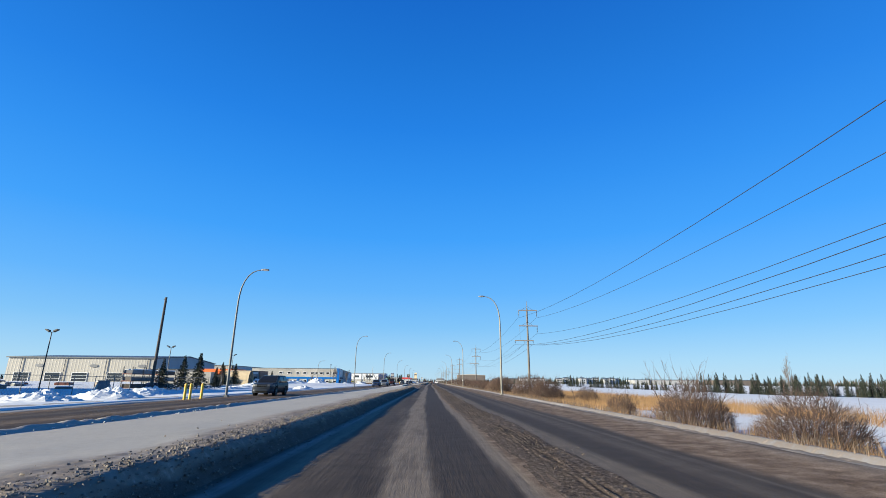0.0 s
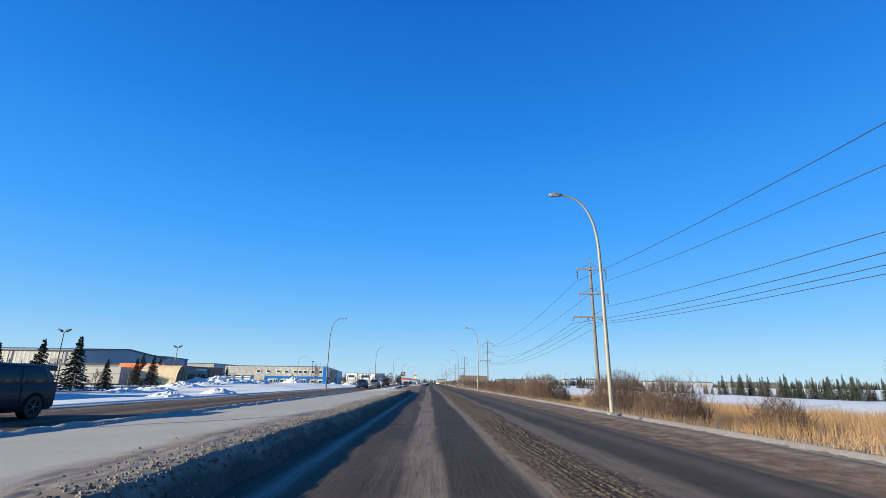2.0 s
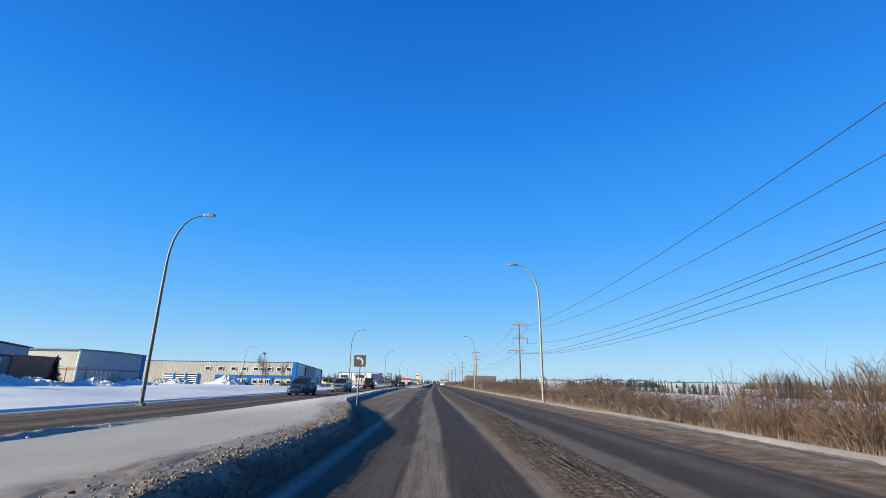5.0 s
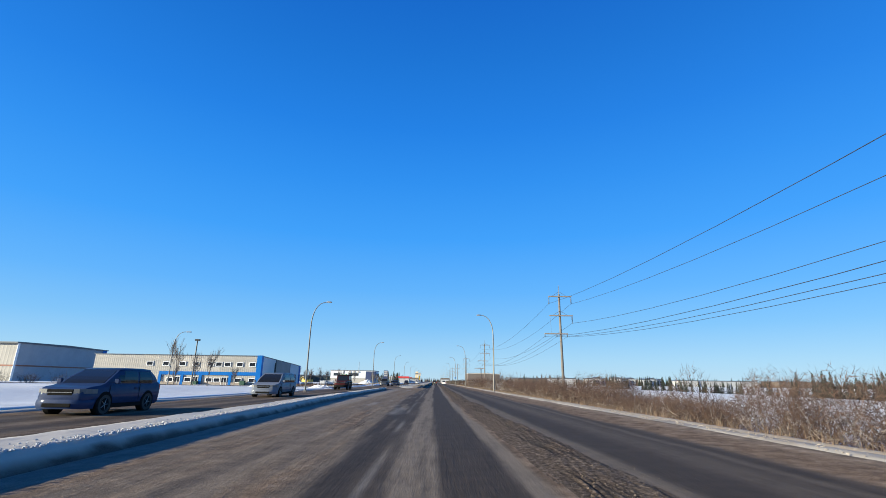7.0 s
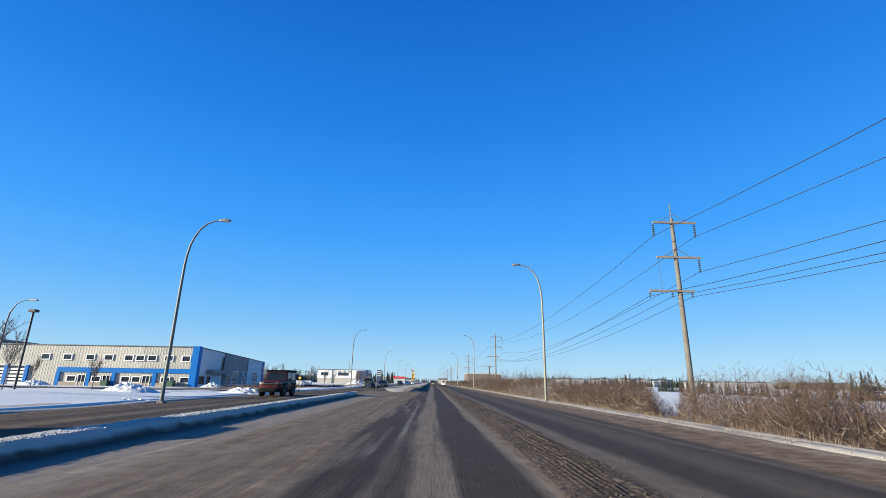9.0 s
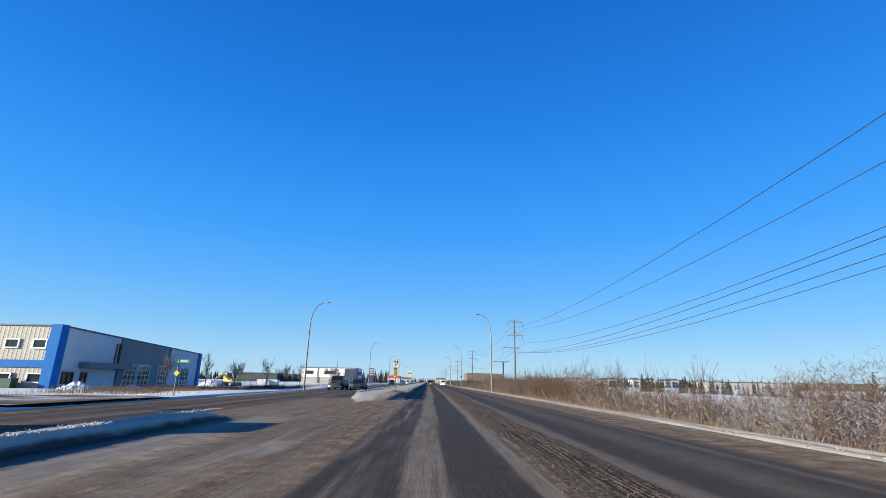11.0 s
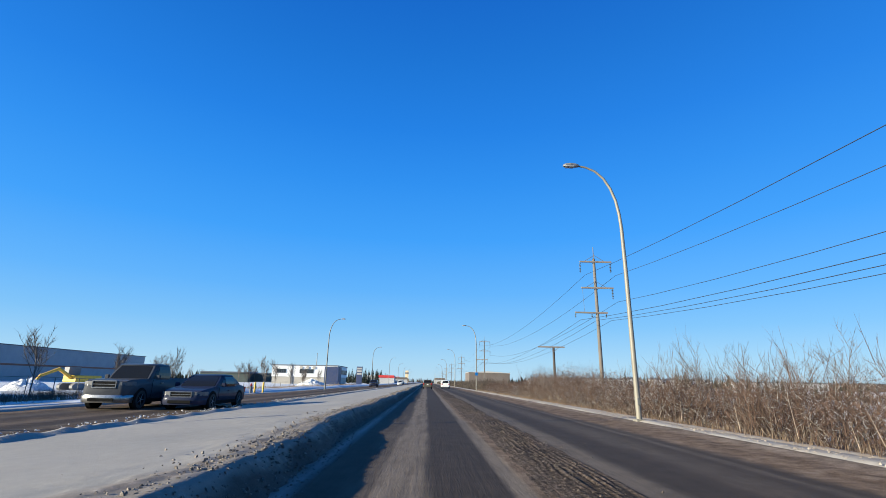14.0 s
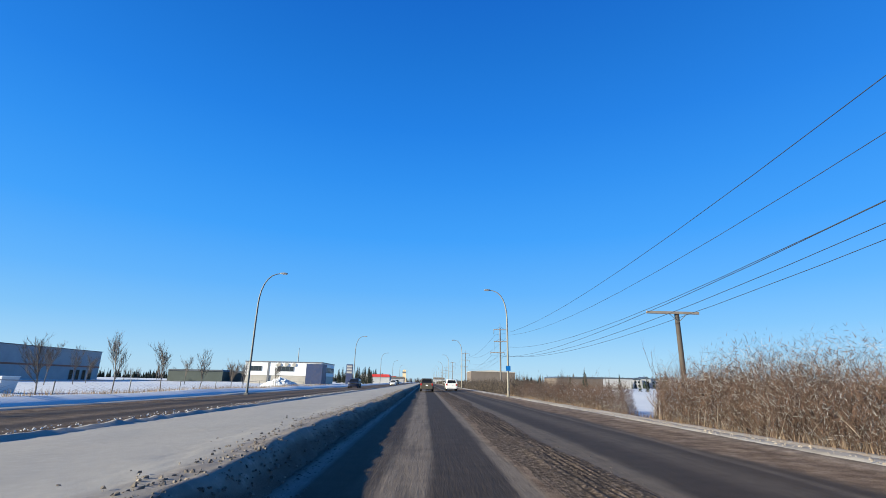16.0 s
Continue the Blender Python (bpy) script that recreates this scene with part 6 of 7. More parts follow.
turn_sign = thing("turn_sign", "dark square left-turn lane sign with a white bent arrow", "road sign", at=(-4.5, 101.4, 0.25))
part("post", Solid().tube([(0, 0.04, -0.3), (0.05, 0.04, 2.0)], 0.035, 8), STEEL, turn_sign)
plate = part("sign_plate", Solid().box(-0.27, 0.33, 0, 0.012, 1.78, 2.36), SIGNGREY, turn_sign)
part("border", Solid().box(-0.285, 0.345, 0.004, 0.010, 1.765, 2.375), SIGNFACE, plate)
part("arrow", ribbon([(0.17, 1.87), (0.175, 2.0), (0.16, 2.1), (0.10, 2.17), (0.02, 2.2), (-0.04, 2.2)], [0.042] * 6, -0.006, -0.001), SIGNFACE, plate, "white bent arrow")
part("arrow_head", Solid().prism([(-0.18, 2.205), (-0.03, 2.295), (-0.03, 2.115)], "y", -0.006, -0.001), SIGNFACE, plate)

keep_sign = thing("traffic_sign", "white traffic sign with black arrow above a striped hazard board", "road sign", at=(-3.72, 201.3, 0.25))
part("post", Solid().tube([(0, 0.04, -0.3), (0, 0.04, 2.66)], 0.034, 8), STEEL, keep_sign)
plate = part("sign_plate", Solid().box(-0.23, 0.27, 0, 0.012, 2.04, 2.62), SIGNFACE, keep_sign)
part("border", Solid().box(-0.245, 0.285, 0.003, 0.009, 2.025, 2.635), BLACK, plate)
part("shield_mark", Solid().prism([(-0.14, 2.53), (-0.02, 2.53), (-0.02, 2.43), (-0.05, 2.37), (-0.08, 2.35), (-0.11, 2.37), (-0.14, 2.43)], "y", -0.006, -0.001), BLACK, plate)
part("arrow", ribbon([(-0.07, 2.11), (-0.05, 2.18), (0.0, 2.25), (0.07, 2.31), (0.11, 2.38), (0.115, 2.46)], [0.032] * 6, -0.006, -0.001), BLACK, plate, "black curved arrow")
part("arrow_head", Solid().prism([(0.115, 2.57), (0.195, 2.44), (0.035, 2.44)], "y", -0.006, -0.001), BLACK, plate)
hazard = part("hazard_board", Solid().box(-0.14, 0.14, 0, 0.012, 1.30, 2.0), SIGNYELLOW, keep_sign, "yellow board with black diagonal stripes")
for k in range(5):
    z = 1.30 + k * 0.155
    lo, hi = z + 0.155, z
    part("stripe", Solid().prism([(-0.139, min(lo, 1.93)), (0.139, max(hi - 0.05, 1.301)), (0.139, max(hi + 0.03, 1.302)), (-0.139, min(lo + 0.08, 1.999))], "y", -0.006, -0.001), BLACK, hazard)

corner = thing("street_name_sign", "green street name blades on a post at the corner", "road sign", at=(-18.0, 197.2, 0.0))
part("post", Solid().tube([(0, 0, -0.3), (0, 0, 2.5)], 0.035, 8), STEEL, corner)
b1 = part("name_blade", Solid().box(-0.1, 0.75, -0.012, 0.012, 2.2, 2.42), GREENSIGN, corner)
part("text_bar", Solid().box(0.1, 0.6, -0.018, -0.013, 2.26, 2.36), SIGNFACE, b1)
b2 = part("name_blade", Solid().box(-0.012, 0.012, -0.8, 0.1, 1.95, 2.15), GREENSIGN, corner)
part("text_bar", Solid().box(0.013, 0.018, -0.65, -0.1, 2.01, 2.10), SIGNFACE, b2)
part("warning_plate", Solid().prism([(0, 1.32), (0.2, 1.52), (0, 1.72), (-0.2, 1.52)], "y", -0.06, -0.045), SIGNYELLOW, corner)

note = thing("pole_notice", "small white notice fixed to a street lamp pole", "sign", at=(6.98, 111.5, 0.1))
part("plate", Solid().box(-0.13, 0.13, -0.14, -0.12, 1.38, 1.62), SIGNFACE, note)
part("mark", Solid().box(-0.03, 0.03, -0.146, -0.141, 1.48, 1.53), BLACK, note)
bus = thing("bus_stop_sign", "small blue square sign on a street lamp pole", "sign", at=(6.98, 285.2, 0.1))
part("plate", Solid().box(-0.22, 0.22, -0.14, -0.12, 2.3, 2.75), BLUE, bus)

# ---- posts and hydrant ----
for x, y in ((-15.75, 35.9), (-15.8, 36.7), (-15.7, 38.1), (-16.6, 255.5), (-16.4, 257.2)):
    b = thing("bollard", "short yellow steel bollard in the snow", "bollard", "yellow bollards", (x, y, 0.0))
    part("post", Solid().tube([(0, 0, -0.3), (0, 0, 0.95)], 0.085, 10), YELLOW, b, smooth=True)
    part("cap", Solid().tube([(0, 0, 0.95), (0, 0, 0.99), (0, 0, 1.02)], [0.085, 0.07, 0.02], 10), YELLOW, b)
hyd = thing("fire_hydrant", "dark fire hydrant with a red bonnet in the snowy verge", "hydrant", at=(-16.5, 254.2, 0.05))
part("barrel", Solid().tube([(0, 0, -0.2), (0, 0, 0.1), (0, 0, 0.55), (0, 0, 0.62)], [0.14, 0.11, 0.11, 0.14], 12), CHARCOAL, hyd)
part("bonnet", Solid().tube([(0, 0, 0.62), (0, 0, 0.74), (0, 0, 0.8), (0, 0, 0.86)], [0.13, 0.10, 0.05, 0.03], 12), RED, hyd)
for s in (-1, 1):
    part("outlet", Solid().tube([(0.1 * s, 0, 0.45), (0.2 * s, 0, 0.45)], 0.06, 10), CHARCOAL, hyd)

# ---- yard lamps ----
for x, y in ((-50.7, 68.6), (-50.7, 98.6), (-50.8, 128.7)):
    f = thing("floodlight_pole", "slim dark pole with two yard floodlights", "lamp", "yard floodlights", (x, y, -0.4))
    part("pole", Solid().tube([(0, 0, -0.5), (0, 0, 7.6)], [0.085, 0.06], 8), BLACK, f)
    part("crossbar", Solid().tube([(-0.5, 0, 7.6), (0.5, 0, 7.6)], 0.035, 6), BLACK, f)
    for s in (-1, 1):
        part("floodlight", Solid().prism([(s * 0.3, 7.6), (s * 0.85, 7.9), (s * 0.75, 8.02), (s * 0.3, 7.85)], "y", -0.22, 0.22), BLACK, f)
p = thing("street_lamp", "curved dark parking lot lamp by the side street", "street lamp", at=(-40.6, 179.0, -0.4))
part("pole", Solid().tube([(0, 0, -0.4), (0, 0, 6.4)], [0.10, 0.07], 8), STEEL, p)
part("arm", Solid().tube([(0, 0, 6.4), (0.1, 0, 7.3), (0.5, 0, 8.1), (1.1, 0, 8.45), (1.7, 0, 8.5)], [0.07, 0.06, 0.05, 0.045, 0.04], 8), STEEL, p)
part("lamp_head", Solid().box(1.65, 2.35, -0.14, 0.14, 8.42, 8.55, 0.03), LAMP_GREY, p)
p = thing("floodlight_pole", "dark square-headed parking lamp", "lamp", at=(-35.3, 175.3, -0.4))
part("pole", Solid().tube([(0, 0, -0.4), (0, 0, 6.9)], 0.085, 8), BLACK, p)
part("lamp_head", Solid().box(-0.32, 0.32, -0.25, 0.25, 6.9, 7.12, 0.04), BLACK, p)

# ---- yard behind the fence ----
yard_shop = thing("shop_building", "low dark grey shop with an orange fascia and a rust-brown panel", "building")
part("wall", Solid().box(-60, -42.4, 109.2, 131.2, -1, 3.2), CHARCOAL, yard_shop)
part("parapet", Solid().box(-60.1, -42.3, 109.1, 131.3, 3.2, 3.38), BLACK, yard_shop)
part("orange_fascia", Solid().box(-42.39, -42.2, 109.0, 116.0, 2.4, 3.5, 0.02), ORANGE, yard_shop, "bright orange fascia")
part("orange_fascia", Solid().box(-49.0, -42.4, 108.98, 109.18, 2.4, 3.5, 0.02), ORANGE, yard_shop, "bright orange fascia")
part("rust_panel", Solid().box(-42.39, -42.25, 125.0, 131.0, 1.2, 3.44, 0.02), RUST, yard_shop, "rust-brown sign panel")
part("text_bar", Solid().box(-42.39, -42.36, 120.1, 123.9, 2.72, 3.05), PALEPANEL, yard_shop)
for a in (117.0, 119.4, 121.8):
    window(yard_shop, "y", -42.4, a, a + 1.7, 0.3, 2.0, 1, BLACK, (2, 1))
for a in (110.5, 113.5):
    window(yard_shop, "y", -42.4, a, a + 1.2, -0.4, 1.9, 1, BLACK, (1, 2), "door")
for a in (-57, -53, -48):
    window(yard_shop, "x", 109.2, a, a + 2.2, 0.2, 1.9, -1, BLACK, (2, 1))

q = thing("storage_shelter", "rounded tan canvas storage shelter with an open dark end", "shelter", at=(-39.8, 103.8, -0.45), turn=6)
def hoop(x, bulge):
    return [(x, 2.2 * (1 + bulge) * math.cos(a), 3.55 * (1 + bulge) * math.sin(a) ** 0.75) for a in (math.pi * j / 20 for j in range(21))]
part("cover", Solid().loft([hoop(-1.8 + 0.2 * k, 0.006 * (k % 4 in (1, 2, 3))) for k in range(26)], caps=False, closed=False), CANVAS, q, smooth=True)
part("end_wall", Solid().prism([(y_, z_) for x_, y_, z_ in hoop(0, -0.02)], "x", -1.75, -1.7), CANVAS, q)
# a charcoal sheet stands in for the shade inside the open end
part("end_wall", Solid().prism([(y_, z_) for x_, y_, z_ in hoop(0, -0.02)], "x", 2.2, 2.25), CHARCOAL, q, "charcoal sheet painted as the shade inside the open end")
for y_ in (-1.4, -0.5, 0.5, 1.4):
    part("end_post", Solid().tube([(3.05, y_, 0), (3.05, y_, 3.4 * math.sqrt(1 - (y_ / 2.2) ** 2))], 0.07, 6), STEEL, q)

t = thing("semi_trailer", "long tan-white box trailer parked in the yard", "trailer", at=(-49.3, 101.0, -0.4), turn=90)
part("box", Solid().box(-1.25, 1.25, -6.5, 6.5, 0.9, 3.1, 0.04), BEIGE, t)
part("chassis", Solid().box(-0.5, 0.5, -6.2, 6.2, 0.75, 1.0), CHARCOAL, t)
for y in (4.0, 5.2):
    for sx in (-1, 1):
        part("wheel", Solid().wheel(sx * 1.05, y, 0.5, 0.5, 0.14, 20), RUBBER, t)
yard_rnd = random.Random(61)
for k in range(30):
    x, y = yard_rnd.uniform(-82, -39), yard_rnd.uniform(66, 96) if k % 3 else yard_rnd.uniform(104, 120)
    if -57 < x < -41 and 98 < y < 104 or (x > -45 and y > 99) or (x > -63 and y > 103):
        continue
    m = (CHARCOAL, GREYWALL, WOOD, NAVY, RUST, STEEL, ARMWOOD)[k % 7]
    w, d, h = yard_rnd.uniform(0.6, 1.5), yard_rnd.uniform(0.5, 1.1), yard_rnd.uniform(0.5, 1.25)
    v = thing("equipment_crate", "stored goods on a pallet in the snowy yard", "crate", "stored goods in the yard", (x, y, -0.45), yard_rnd.uniform(0, 90))
    part("pallet", Solid().box(-w - 0.05, w + 0.05, -d - 0.05, d + 0.05, 0.0, 0.12), WOOD, v)
    part("crate", Solid().box(-w, w, -d, d, 0.12, h, 0.04), m, v)
    for sx in (-0.5, 0.5):
        part("strap", Solid().box(sx * w - 0.04, sx * w + 0.04, -d - 0.012, d + 0.012, 0.13, h + 0.012), BLACK, v)
    if k % 2:
        part("upright", Solid().tube([(w * 0.6, 0, h), (w * 0.55, 0.1, h + yard_rnd.uniform(0.5, 1.2))], 0.06, 6), STEEL, v)
    part("snow_cap", Solid().box(-w * 0.9, w * 0.9, -d * 0.9, d * 0.9, h + 0.013, h + 0.1, 0.05), SNOW, v)
for k, (x, y) in enumerate(((-46.5, 82.5), (-47.0, 90.5))):
    v = thing("timber_rack", "steel rack stacked with dark boards in the snowy yard", "rack", "timber racks in the yard", (x, y, -0.4))
    for sy in (-2.9, 0.0, 2.9):
        for sx in (-0.7, 0.7):
            part("upright", Solid().box(sx - 0.05, sx + 0.05, sy - 0.05, sy + 0.05, -0.1, 3.5), STEEL, v)
    for z in (0.35, 1.4, 2.45):
        part("shelf_beam", Solid().box(-0.75, 0.75, -3.0, 3.0, z - 0.1, z), RUST, v)
        part("board_stack", Solid().box(-0.65, 0.65, -2.8 + 0.3 * k, 2.7, z + 0.004, z + 0.55, 0.03), (DARKWOOD, WOOD, CHARCOAL)[(k + int(z)) % 3], v)
    part("snow_cap", Solid().box(-0.66, 0.66, -2.6, 2.6, 3.005, 3.14, 0.05), SNOW, v)
box = thing("utility_box", "dark green-grey electrical cabinet standing in the snow", "cabinet", at=(-38.5, 62.5, -0.35))
part("cabinet", Solid().box(-0.5, 0.5, -0.35, 0.35, -0.2, 1.35, 0.04), CHARCOAL, box)
part("lid", Solid().box(-0.54, 0.54, -0.39, 0.39, 1.35, 1.42, 0.02), CHARCOAL, box)


def chain_fence(label, points, height=1.8, gap_=3.0):
    """A chain-link fence: posts, top rail and a web of crossing wires."""
    f = thing("chain_link_fence", label, "fence", "chain-link fences")
    for (xa, ya), (xb, yb) in zip(points[:-1], points[1:]):
        n_ = max(1, round(math.hypot(xb - xa, yb - ya) / gap_))
        zs = []
        for k in range(n_ + 1):
            u = k / n_
            x, y = xa + (xb - xa) * u, ya + (yb - ya) * u
            z = land_z(x, y)
            zs.append((x, y, z))
            part("post", Solid().tube([(x, y, z - 0.3), (x, y, z + height)], 0.035, 6), CHAIN, f)
        part("top_rail", Solid().tube([(x, y, z + height - 0.03) for x, y, z in zs], 0.022, 5), CHAIN, f)
        web = Solid()
        for (x0, y0, z0), (x1, y1, z1) in zip(zs[:-1], zs[1:]):
            steps = 10
            for j in range(steps):
                for d in (-1, 1):
                    a, b = j / steps, min(max((j + d * 5) / steps, 0), 1)
                    p0 = Vector((x0 + (x1 - x0) * a, y0 + (y1 - y0) * a, z0 + (z1 - z0) * a + 0.05))
                    p1 = Vector((x0 + (x1 - x0) * b, y0 + (y1 - y0) * b, z0 + (z1 - z0) * b + 0.05 + (height - 0.1) * abs(b - a) * 2))
                    web.spike(p0, p1, 0.008)
        tagged(part("wire_web", web, CHAIN, f), kind="stuff")
    return f


chain_fence("chain-link fence round the snowy storage yard", [(-34.5, 40), (-34.5, 64), (-37.5, 92), (-40.5, 100), (-40.5, 133), (-52, 158)])
chain_fence("low chain-link fence along the snowy field", [(-22.8, 262), (-23.0, 300), (-24, 340)], 1.15, 7.0)
chain_fence("chain-link fence behind the weeds", [(-33.5, 236), (-33.0, 262)], 1.5)

# ---- excavator ----
ex = thing("excavator", "yellow excavator with its boom lowered in the snow", "excavator", at=(-44.0, 272.0, -0.4), turn=-20)
for sx in (-1, 1):
    part("track", Solid().prism([(-1.7, 0.25), (-1.4, 0.0), (1.4, 0.0), (1.7, 0.25), (1.7, 0.55), (1.4, 0.8), (-1.4, 0.8), (-1.7, 0.55)], "x", sx * 1.1 - 0.28, sx * 1.1 + 0.28), CHARCOAL, ex)
part("house", Solid().box(-1.2, 1.2, -1.3, 1.9, 0.95, 1.75, 0.1), YELLOW, ex)
cab = part("cab", Solid().box(-1.15, -0.2, -1.35, 0.1, 1.75, 2.75, 0.06), CHARCOAL, ex)
part("pane", Solid().box(-1.17, -1.155, -1.2, -0.1, 1.9, 2.6), WINDOW, cab)
part("boom", Solid().tube([(0.3, -1.2, 1.4), (0.3, -2.9, 2.45), (0.3, -4.9, 1.6)], [0.2, 0.22, 0.16], 6), YELLOW, ex)
part("stick", Solid().tube([(0.3, -4.7, 1.8), (0.3, -5.5, 0.6)], [0.15, 0.12], 6), YELLOW, ex)
part("bucket", Solid().prism([(-5.9, 0.1), (-5.3, 0.0), (-5.1, 0.5), (-5.4, 0.9), (-5.8, 0.6)], "x", -0.15, 0.75), CHARCOAL, ex)
for k, x in enumerate((-38.5, -36.2)):
    w = thing("site_bin", "pale blue-white site bin beside the excavator", "bin", "site bins", (x - 2.5, 283 + 1.5 * k, -0.4))
    part("bin", Solid().loft([[(-0.9, -0.8, 0), (0.9, -0.8, 0), (0.9, 0.8, 0), (-0.9, 0.8, 0)], [(-1.05, -0.95, 1.4), (1.05, -0.95, 1.4), (1.05, 0.95, 1.4), (-1.05, 0.95, 1.4)]]), PALEPANEL, w)
    part("lid", Solid().box(-1.1, 1.1, -1.0, 1.0, 1.4, 1.48, 0.02), WHITEPAINT, w)


# ---- heaps of snow ----
def heap(x, y, r, h, seed, label="heap of ploughed snow in broken lumps"):
    n_ = 40
    rs = np.linspace(0, 1, 16)
    s = Solid()
    rings = []
    for q in rs[::-1]:
        ring = []
        for j in range(n_):
            a = 2 * math.pi * j / n_
            px, py = q * r * math.cos(a), q * r * 0.7 * math.sin(a)
            z = h * (1 - q) ** 0.8 * (0.7 + 0.6 * float(fbm(np.array([px * 1.6 + seed]), np.array([py * 1.6]), seed)[0])) + (0.14 + 0.22 * h) * (float(vnoise(np.array([px * 4]), np.array([py * 4 + seed]), seed)[0]) + 0.7 * float(vnoise(np.array([px * 9]), np.array([py * 9 + seed]), seed + 3)[0]) - 0.85) * (1 - q * q)
            ring.append((px, py, z - 0.12))
        rings.append(ring)
    s.loft(rings, caps=False)
    z = land_z(x, y) if x < -16.4 or x > 7.6 else 0.0
    return whole("snow_mound", s, SNOW, label, "snow heap", "snow heaps", at=(x, y, z))


for i, (x, y, r, h) in enumerate(((-18.3, 66.4, 1.9, 0.45), (-18.0, 73.6, 1.7, 0.55), (-23.0, 33.5, 3.0, 0.8), (-22.5, 39.0, 2.8, 0.9), (-23.5, 44.5, 2.6, 0.7), (-26, 50, 2.6, 0.6), (-29.5, 57, 3.2, 0.8),
                                  (-17.3, 161.0, 1.5, 0.18), (-19.3, 162.5, 1.8, 0.1), (-66.0, 203.0, 4.5, 1.6), (-72.0, 207.0, 3.2, 1.3), (-61.0, 209.5, 2.6, 0.9), (-45.5, 209.0, 1.4, 0.2), (-17.4, 177.0, 2.3, 0.6),
                                  (-20.8, 199.0, 1.5, 0.15), (-19.0, 203.0, 1.3, 0.12), (-45.5, 266.0, 3.0, 1.5), (-35, 357, 5.0, 2.2), (-38.5, 120, 2.4, 0.9), (-38.3, 112.5, 2.6, 1.0), (-32.0, 84.0, 3.0, 0.5), (-32.8, 90.5, 3.2, 0.6), (-33.2, 97.5, 3.4, 0.8), (-33.6, 104.5, 3.4, 0.8), (-34.0, 111.0, 4.0, 1.2), (-34.4, 118.0, 3.4, 0.8), (-34.0, 125.0, 3.4, 0.7), (-34.6, 132.5, 3.6, 0.7), (-37.0, 163.0, 3.6, 1.7), (-36.8, 215.0, 2.2, 0.8), (-35, 221, 1.8, 0.6), (-24, 172, 2.2, 0.7))):
    heap(x, y, r, h, 600 + i)


# ---- crumbs of ice along the banks ----
def crumbs(name, label, n_, where, size, material, seed):
    rnd = random.Random(seed)
    v, f = [], []
    for i in range(n_):
        x, y, z = where(rnd)
        q = size * rnd.uniform(0.35, 1.0) ** 1.5
        b = len(v)
        ang = rnd.uniform(0, 6.28)
        tx, ty = rnd.uniform(-0.3, 0.3), rnd.uniform(-0.3, 0.3)
        long = rnd.uniform(0.6, 1.3)
        for level, wide in ((-0.4, 1.0), (rnd.uniform(0.3, 0.65), 0.62)):
            for k in range(4):
                a = 1.5708 * k + rnd.uniform(-0.5, 0.5)
                dx, dy = (math.cos(a) * wide * rnd.uniform(0.65, 1.2) + tx * level) * long, (math.sin(a) * wide * rnd.uniform(0.65, 1.2) + ty * level) / long
                v.append((x + q * (dx * math.cos(ang) - dy * math.sin(ang)), y + q * (dx * math.sin(ang) + dy * math.cos(ang)), z + q * (level + rnd.uniform(-0.15, 0.15))))
        f += [(b + k, b + (k + 1) % 4, b + 4 + (k + 1) % 4, b + 4 + k) for k in range(4)]
        f.append((b + 4, b + 5, b + 6, b + 7))
    me = bpy.data.meshes.new(name)
    me.from_pydata(v, [], f)
    me.materials.append(material)
    return tagged(new(name, me), label, "ice lumps", kind="stuff")


DIRTYICE = surf("sandy_ice", (0.07, 0.056, 0.044), (0.21, 0.178, 0.148), 3, 25, 0.8, 0, 0.3, 0.01, None, 0.3, 0.45)
CLEANICE = surf("clean_ice_lumps", (0.36, 0.36, 0.36), (0.48, 0.48, 0.48), 3, 25, 0.7, 0, 0.2, 0.01, None, 0.3, 0.1)


def edge_z(u):
    """How high the crumbled side of a bank lies, u past its crest."""
    k = min(max((u + 0.12) / 0.46, 0), 1)
    return 0.38 * (1 - k * k * (3 - 2 * k))


def south_edge(r):
    y = r.uniform(2, 100)
    c = float(south_crest(np.array([y]))[0])
    u = min(r.gauss(-0.05, 0.26), 0.6) if r.random() < 0.93 else -abs(r.gauss(0, 0.5))
    return c + u, y, edge_z(u)


def north_edge(r):
    y = 199 + 95 * r.random() ** 1.3
    c = float(north_crest(np.array([y]))[0])
    u = min(max(r.gauss(0.0, 0.35 if y > 212 else 0.6), -1.8), 0.6)
    return c + u, y, edge_z(u) * min(1, (y - 197) / 8)


crumbs("ice_lumps", "dirty broken ice lumps along the edge of the median bank", 22000, south_edge, 0.025, DIRTYICE, 11)
crumbs("ice_lumps", "sandy ice lumps along the edge of the far median bank", 13000, north_edge, 0.028, DIRTYICE, 12)


def sign_rubble(r):
    x, y = min(r.gauss(-3.4, 0.42), -2.75), 200.3 + abs(r.gauss(0.5, 2.6))
    return x, y, max(float(north_profile(np.array([x]), np.array([y]))[0]) - 0.04, 0.0)


crumbs("ice_lumps", "sandy rubble of ice heaped about the foot of the traffic sign", 3000, sign_rubble, 0.034, DIRTYICE, 19)
crumbs("ice_lumps", "clean ice lumps along the oncoming lanes", 2000, lambda r: (-9.3 + r.gauss(0, 0.24), r.choice((r.uniform(5, 90), r.uniform(219, 300))), 0.11), 0.04, CLEANICE, 13)

CLOD = surf("frozen_sand_clods", (0.045, 0.034, 0.026), (0.12, 0.093, 0.072), 4, 30, 0.9, 0, 0.3, 0.01, None, 0.3, 0.45)


def ridge_clod(r):
    y = 4 + 246 * r.random()
    while float(fbm(np.array([1.4 / 0.7]), np.array([y / 4.0]), 64, 3)[0]) > 0.62 and r.random() < 0.8:
        y = 4 + 246 * r.random()
    return float(lane_shift(y)) + r.gauss(1.74, 0.3), y, 0.026


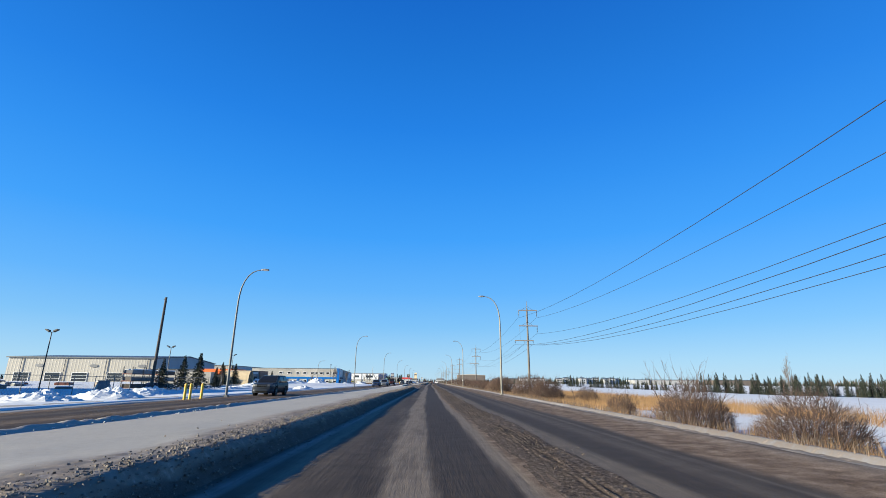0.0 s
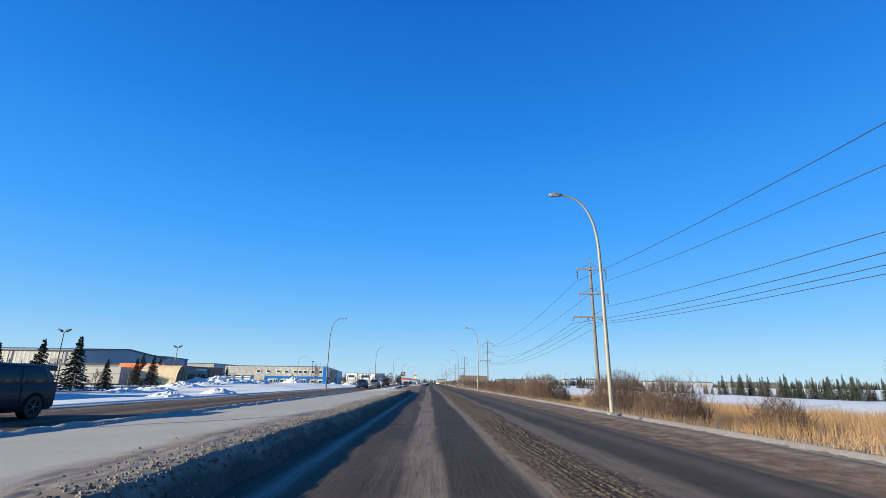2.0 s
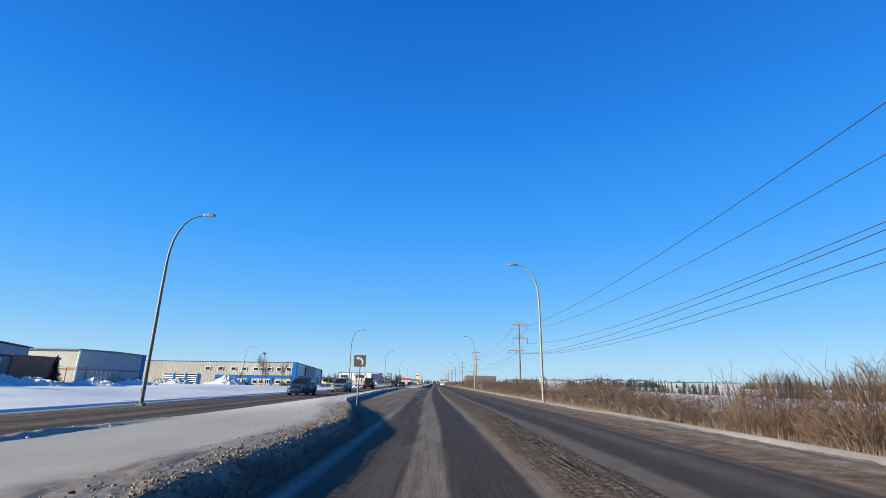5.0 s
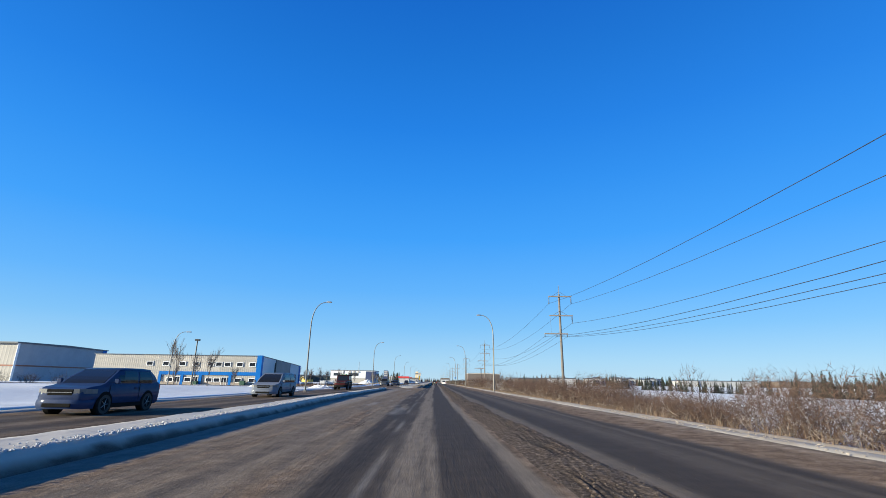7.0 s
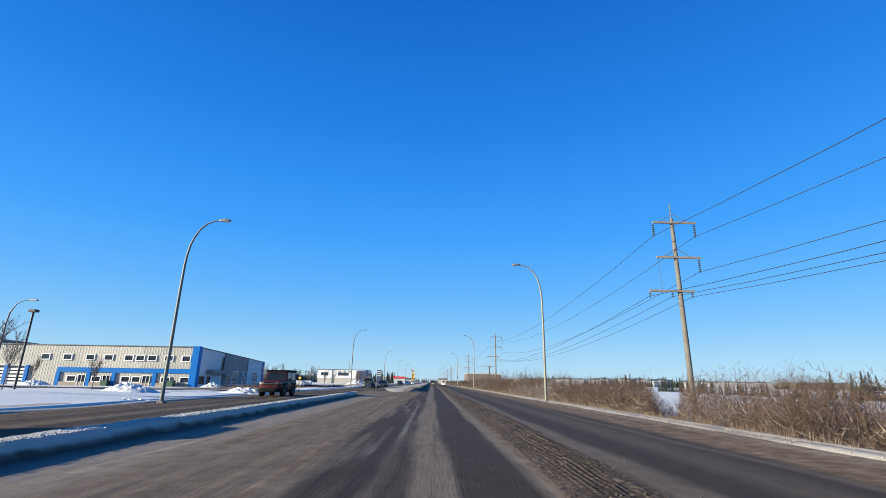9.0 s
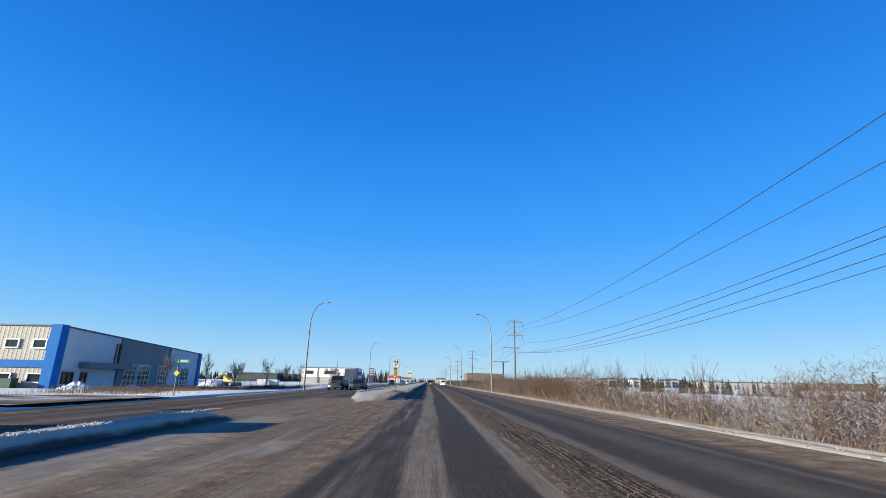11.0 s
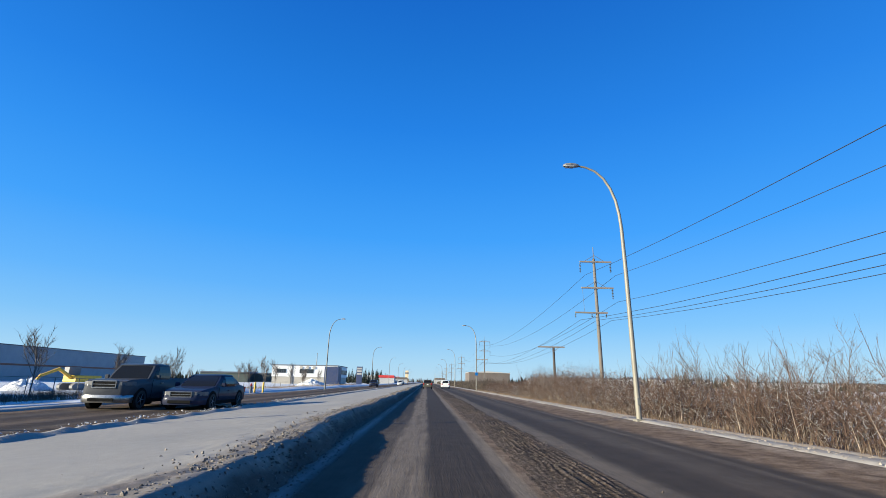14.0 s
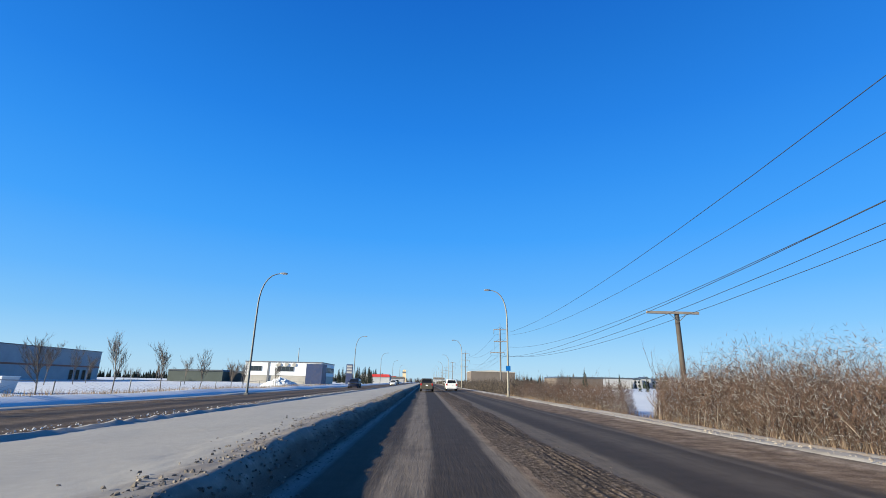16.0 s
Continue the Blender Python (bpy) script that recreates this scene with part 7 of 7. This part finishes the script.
crumbs("ice_lumps", "brown frozen clods of sand on the ridge between the lanes", 10000, ridge_clod, 0.02, CLOD, 15)

crumbs("ice_lumps", "white snow lumps along the narrow median by the turning lane", 5200, lambda r: (lambda y: (float(south_crest(np.array([y]))[0]) - abs(r.gauss(0.1, 0.2)), y, 0.29))(r.uniform(98, 181)), 0.03, CLEANICE, 16)

CREAMICE = surf("sandy_kerb_snow", (0.22, 0.185, 0.15), (0.36, 0.315, 0.265), 3, 25, 0.8, 0, 0.3, 0.01, None, 0.3, 0.25)
crumbs("ice_lumps", "sandy crumbs of snow along the kerb", 4500, lambda r: (r.gauss(7.16, 0.17), r.uniform(94, 285), 0.08), 0.03, CREAMICE, 14)

# ---- far buildings ----
GREENGREY = surf("dark_green_cladding", (0.03, 0.045, 0.04), (0.05, 0.068, 0.06), 0.3, 8, 0.6, 0, 0.1, 0.004)
for k in range(9):
    x = 158 + 9.6 * k
    a = thing("apartment_block", "distant white apartment block across the fields", "building", "far apartment blocks", (x, 600 + (k % 3) * 6, 0))
    part("wall", Solid().box(-3.6, 3.6, 0, 12, -1, 5.6 + (k % 2) * 0.8), FARWALL, a)
    part("roof", Solid().prism([(-3.9, 5.6 + (k % 2) * 0.8), (3.9, 5.6 + (k % 2) * 0.8), (0, 7.2 + (k % 2) * 0.8)], "y", -0.3, 12.3), ROOFDARK, a)
    for i in range(2):
        for j in range(2):
            part("window", Solid().box(-2.2 + 2.6 * i, -0.8 + 2.6 * i, -0.06, 0.02, 0.6 + 2.6 * j, 2.0 + 2.6 * j), WINDOW, a)
for x0, x1, y, h, m, lab in ((250, 330, 600, 5.2, FARWALL, "long distant white warehouse"), (345, 400, 590, 5.5, FARBROWN, "distant brown warehouse roof"), (95, 120, 520, 5.0, FARWALL, "distant pale shed beyond the field"), (62, 84, 470, 4.2, FARBROWN, "low brown shed beyond the thicket"), (-120, -95, 470, 4.2, GREENGREY, "low grey-green shed behind the field"), (-98, -80, 480, 3.8, GREENGREY, "low dark shed behind the field")):
    a = thing("warehouse", lab, "building", "far sheds", ((x0 + x1) / 2, y, 0))
    w = (x1 - x0) / 2
    part("wall", Solid().box(-w, w, 0, 25, -1, h), m, a)
    part("roof", Solid().prism([(-w - 0.4, h), (w + 0.4, h), (w * 0.96, h + 0.7), (-w * 0.96, h + 0.7)], "y", -0.3, 25.3), ROOFDARK, a)
pyl = thing("pylon_sign", "tall blue pylon sign with white panels by the road", "sign", at=(-38.0, 480.0, 0))
part("pylon", Solid().box(-1.6, 1.6, -0.3, 0.3, -1, 8.9, 0.05), NAVY, pyl)
for k in range(3):
    part("panel", Solid().box(-1.3, 1.3, -0.36, -0.31, 4.6 + 1.4 * k, 5.5 + 1.4 * k), WHITEWALL, pyl)
for k, (x, y, m, hh) in enumerate(((-30, 560, RED, 5.5), (-24, 640, FARBROWN, 5.0), (-34, 700, RED, 6.0), (-45, 620, FARWALL, 6.0), (14, 760, FARBROWN, 6))):
    a = thing("shop_building", "distant low shop building beside the road", "building", "far shops", (x, y, 0))
    part("wall", Solid().box(-6, 6, 0, 14, -1, hh * 0.7), FARWALL, a)
    part("roof", Solid().prism([(-6.5, hh * 0.7), (6.5, hh * 0.7), (5.5, hh), (-5.5, hh)], "y", -0.5, 14.5), m, a)
tower = thing("pylon_sign", "distant tall yellow sign tower over the road end", "sign", at=(-29.0, 900.0, 0))
part("tower", Solid().box(-2.2, 2.2, -1, 1, -1, 16.5), CANVAS, tower)
part("cap", Solid().box(-2.6, 2.6, -1.2, 1.2, 12, 14), CHARCOAL, tower)
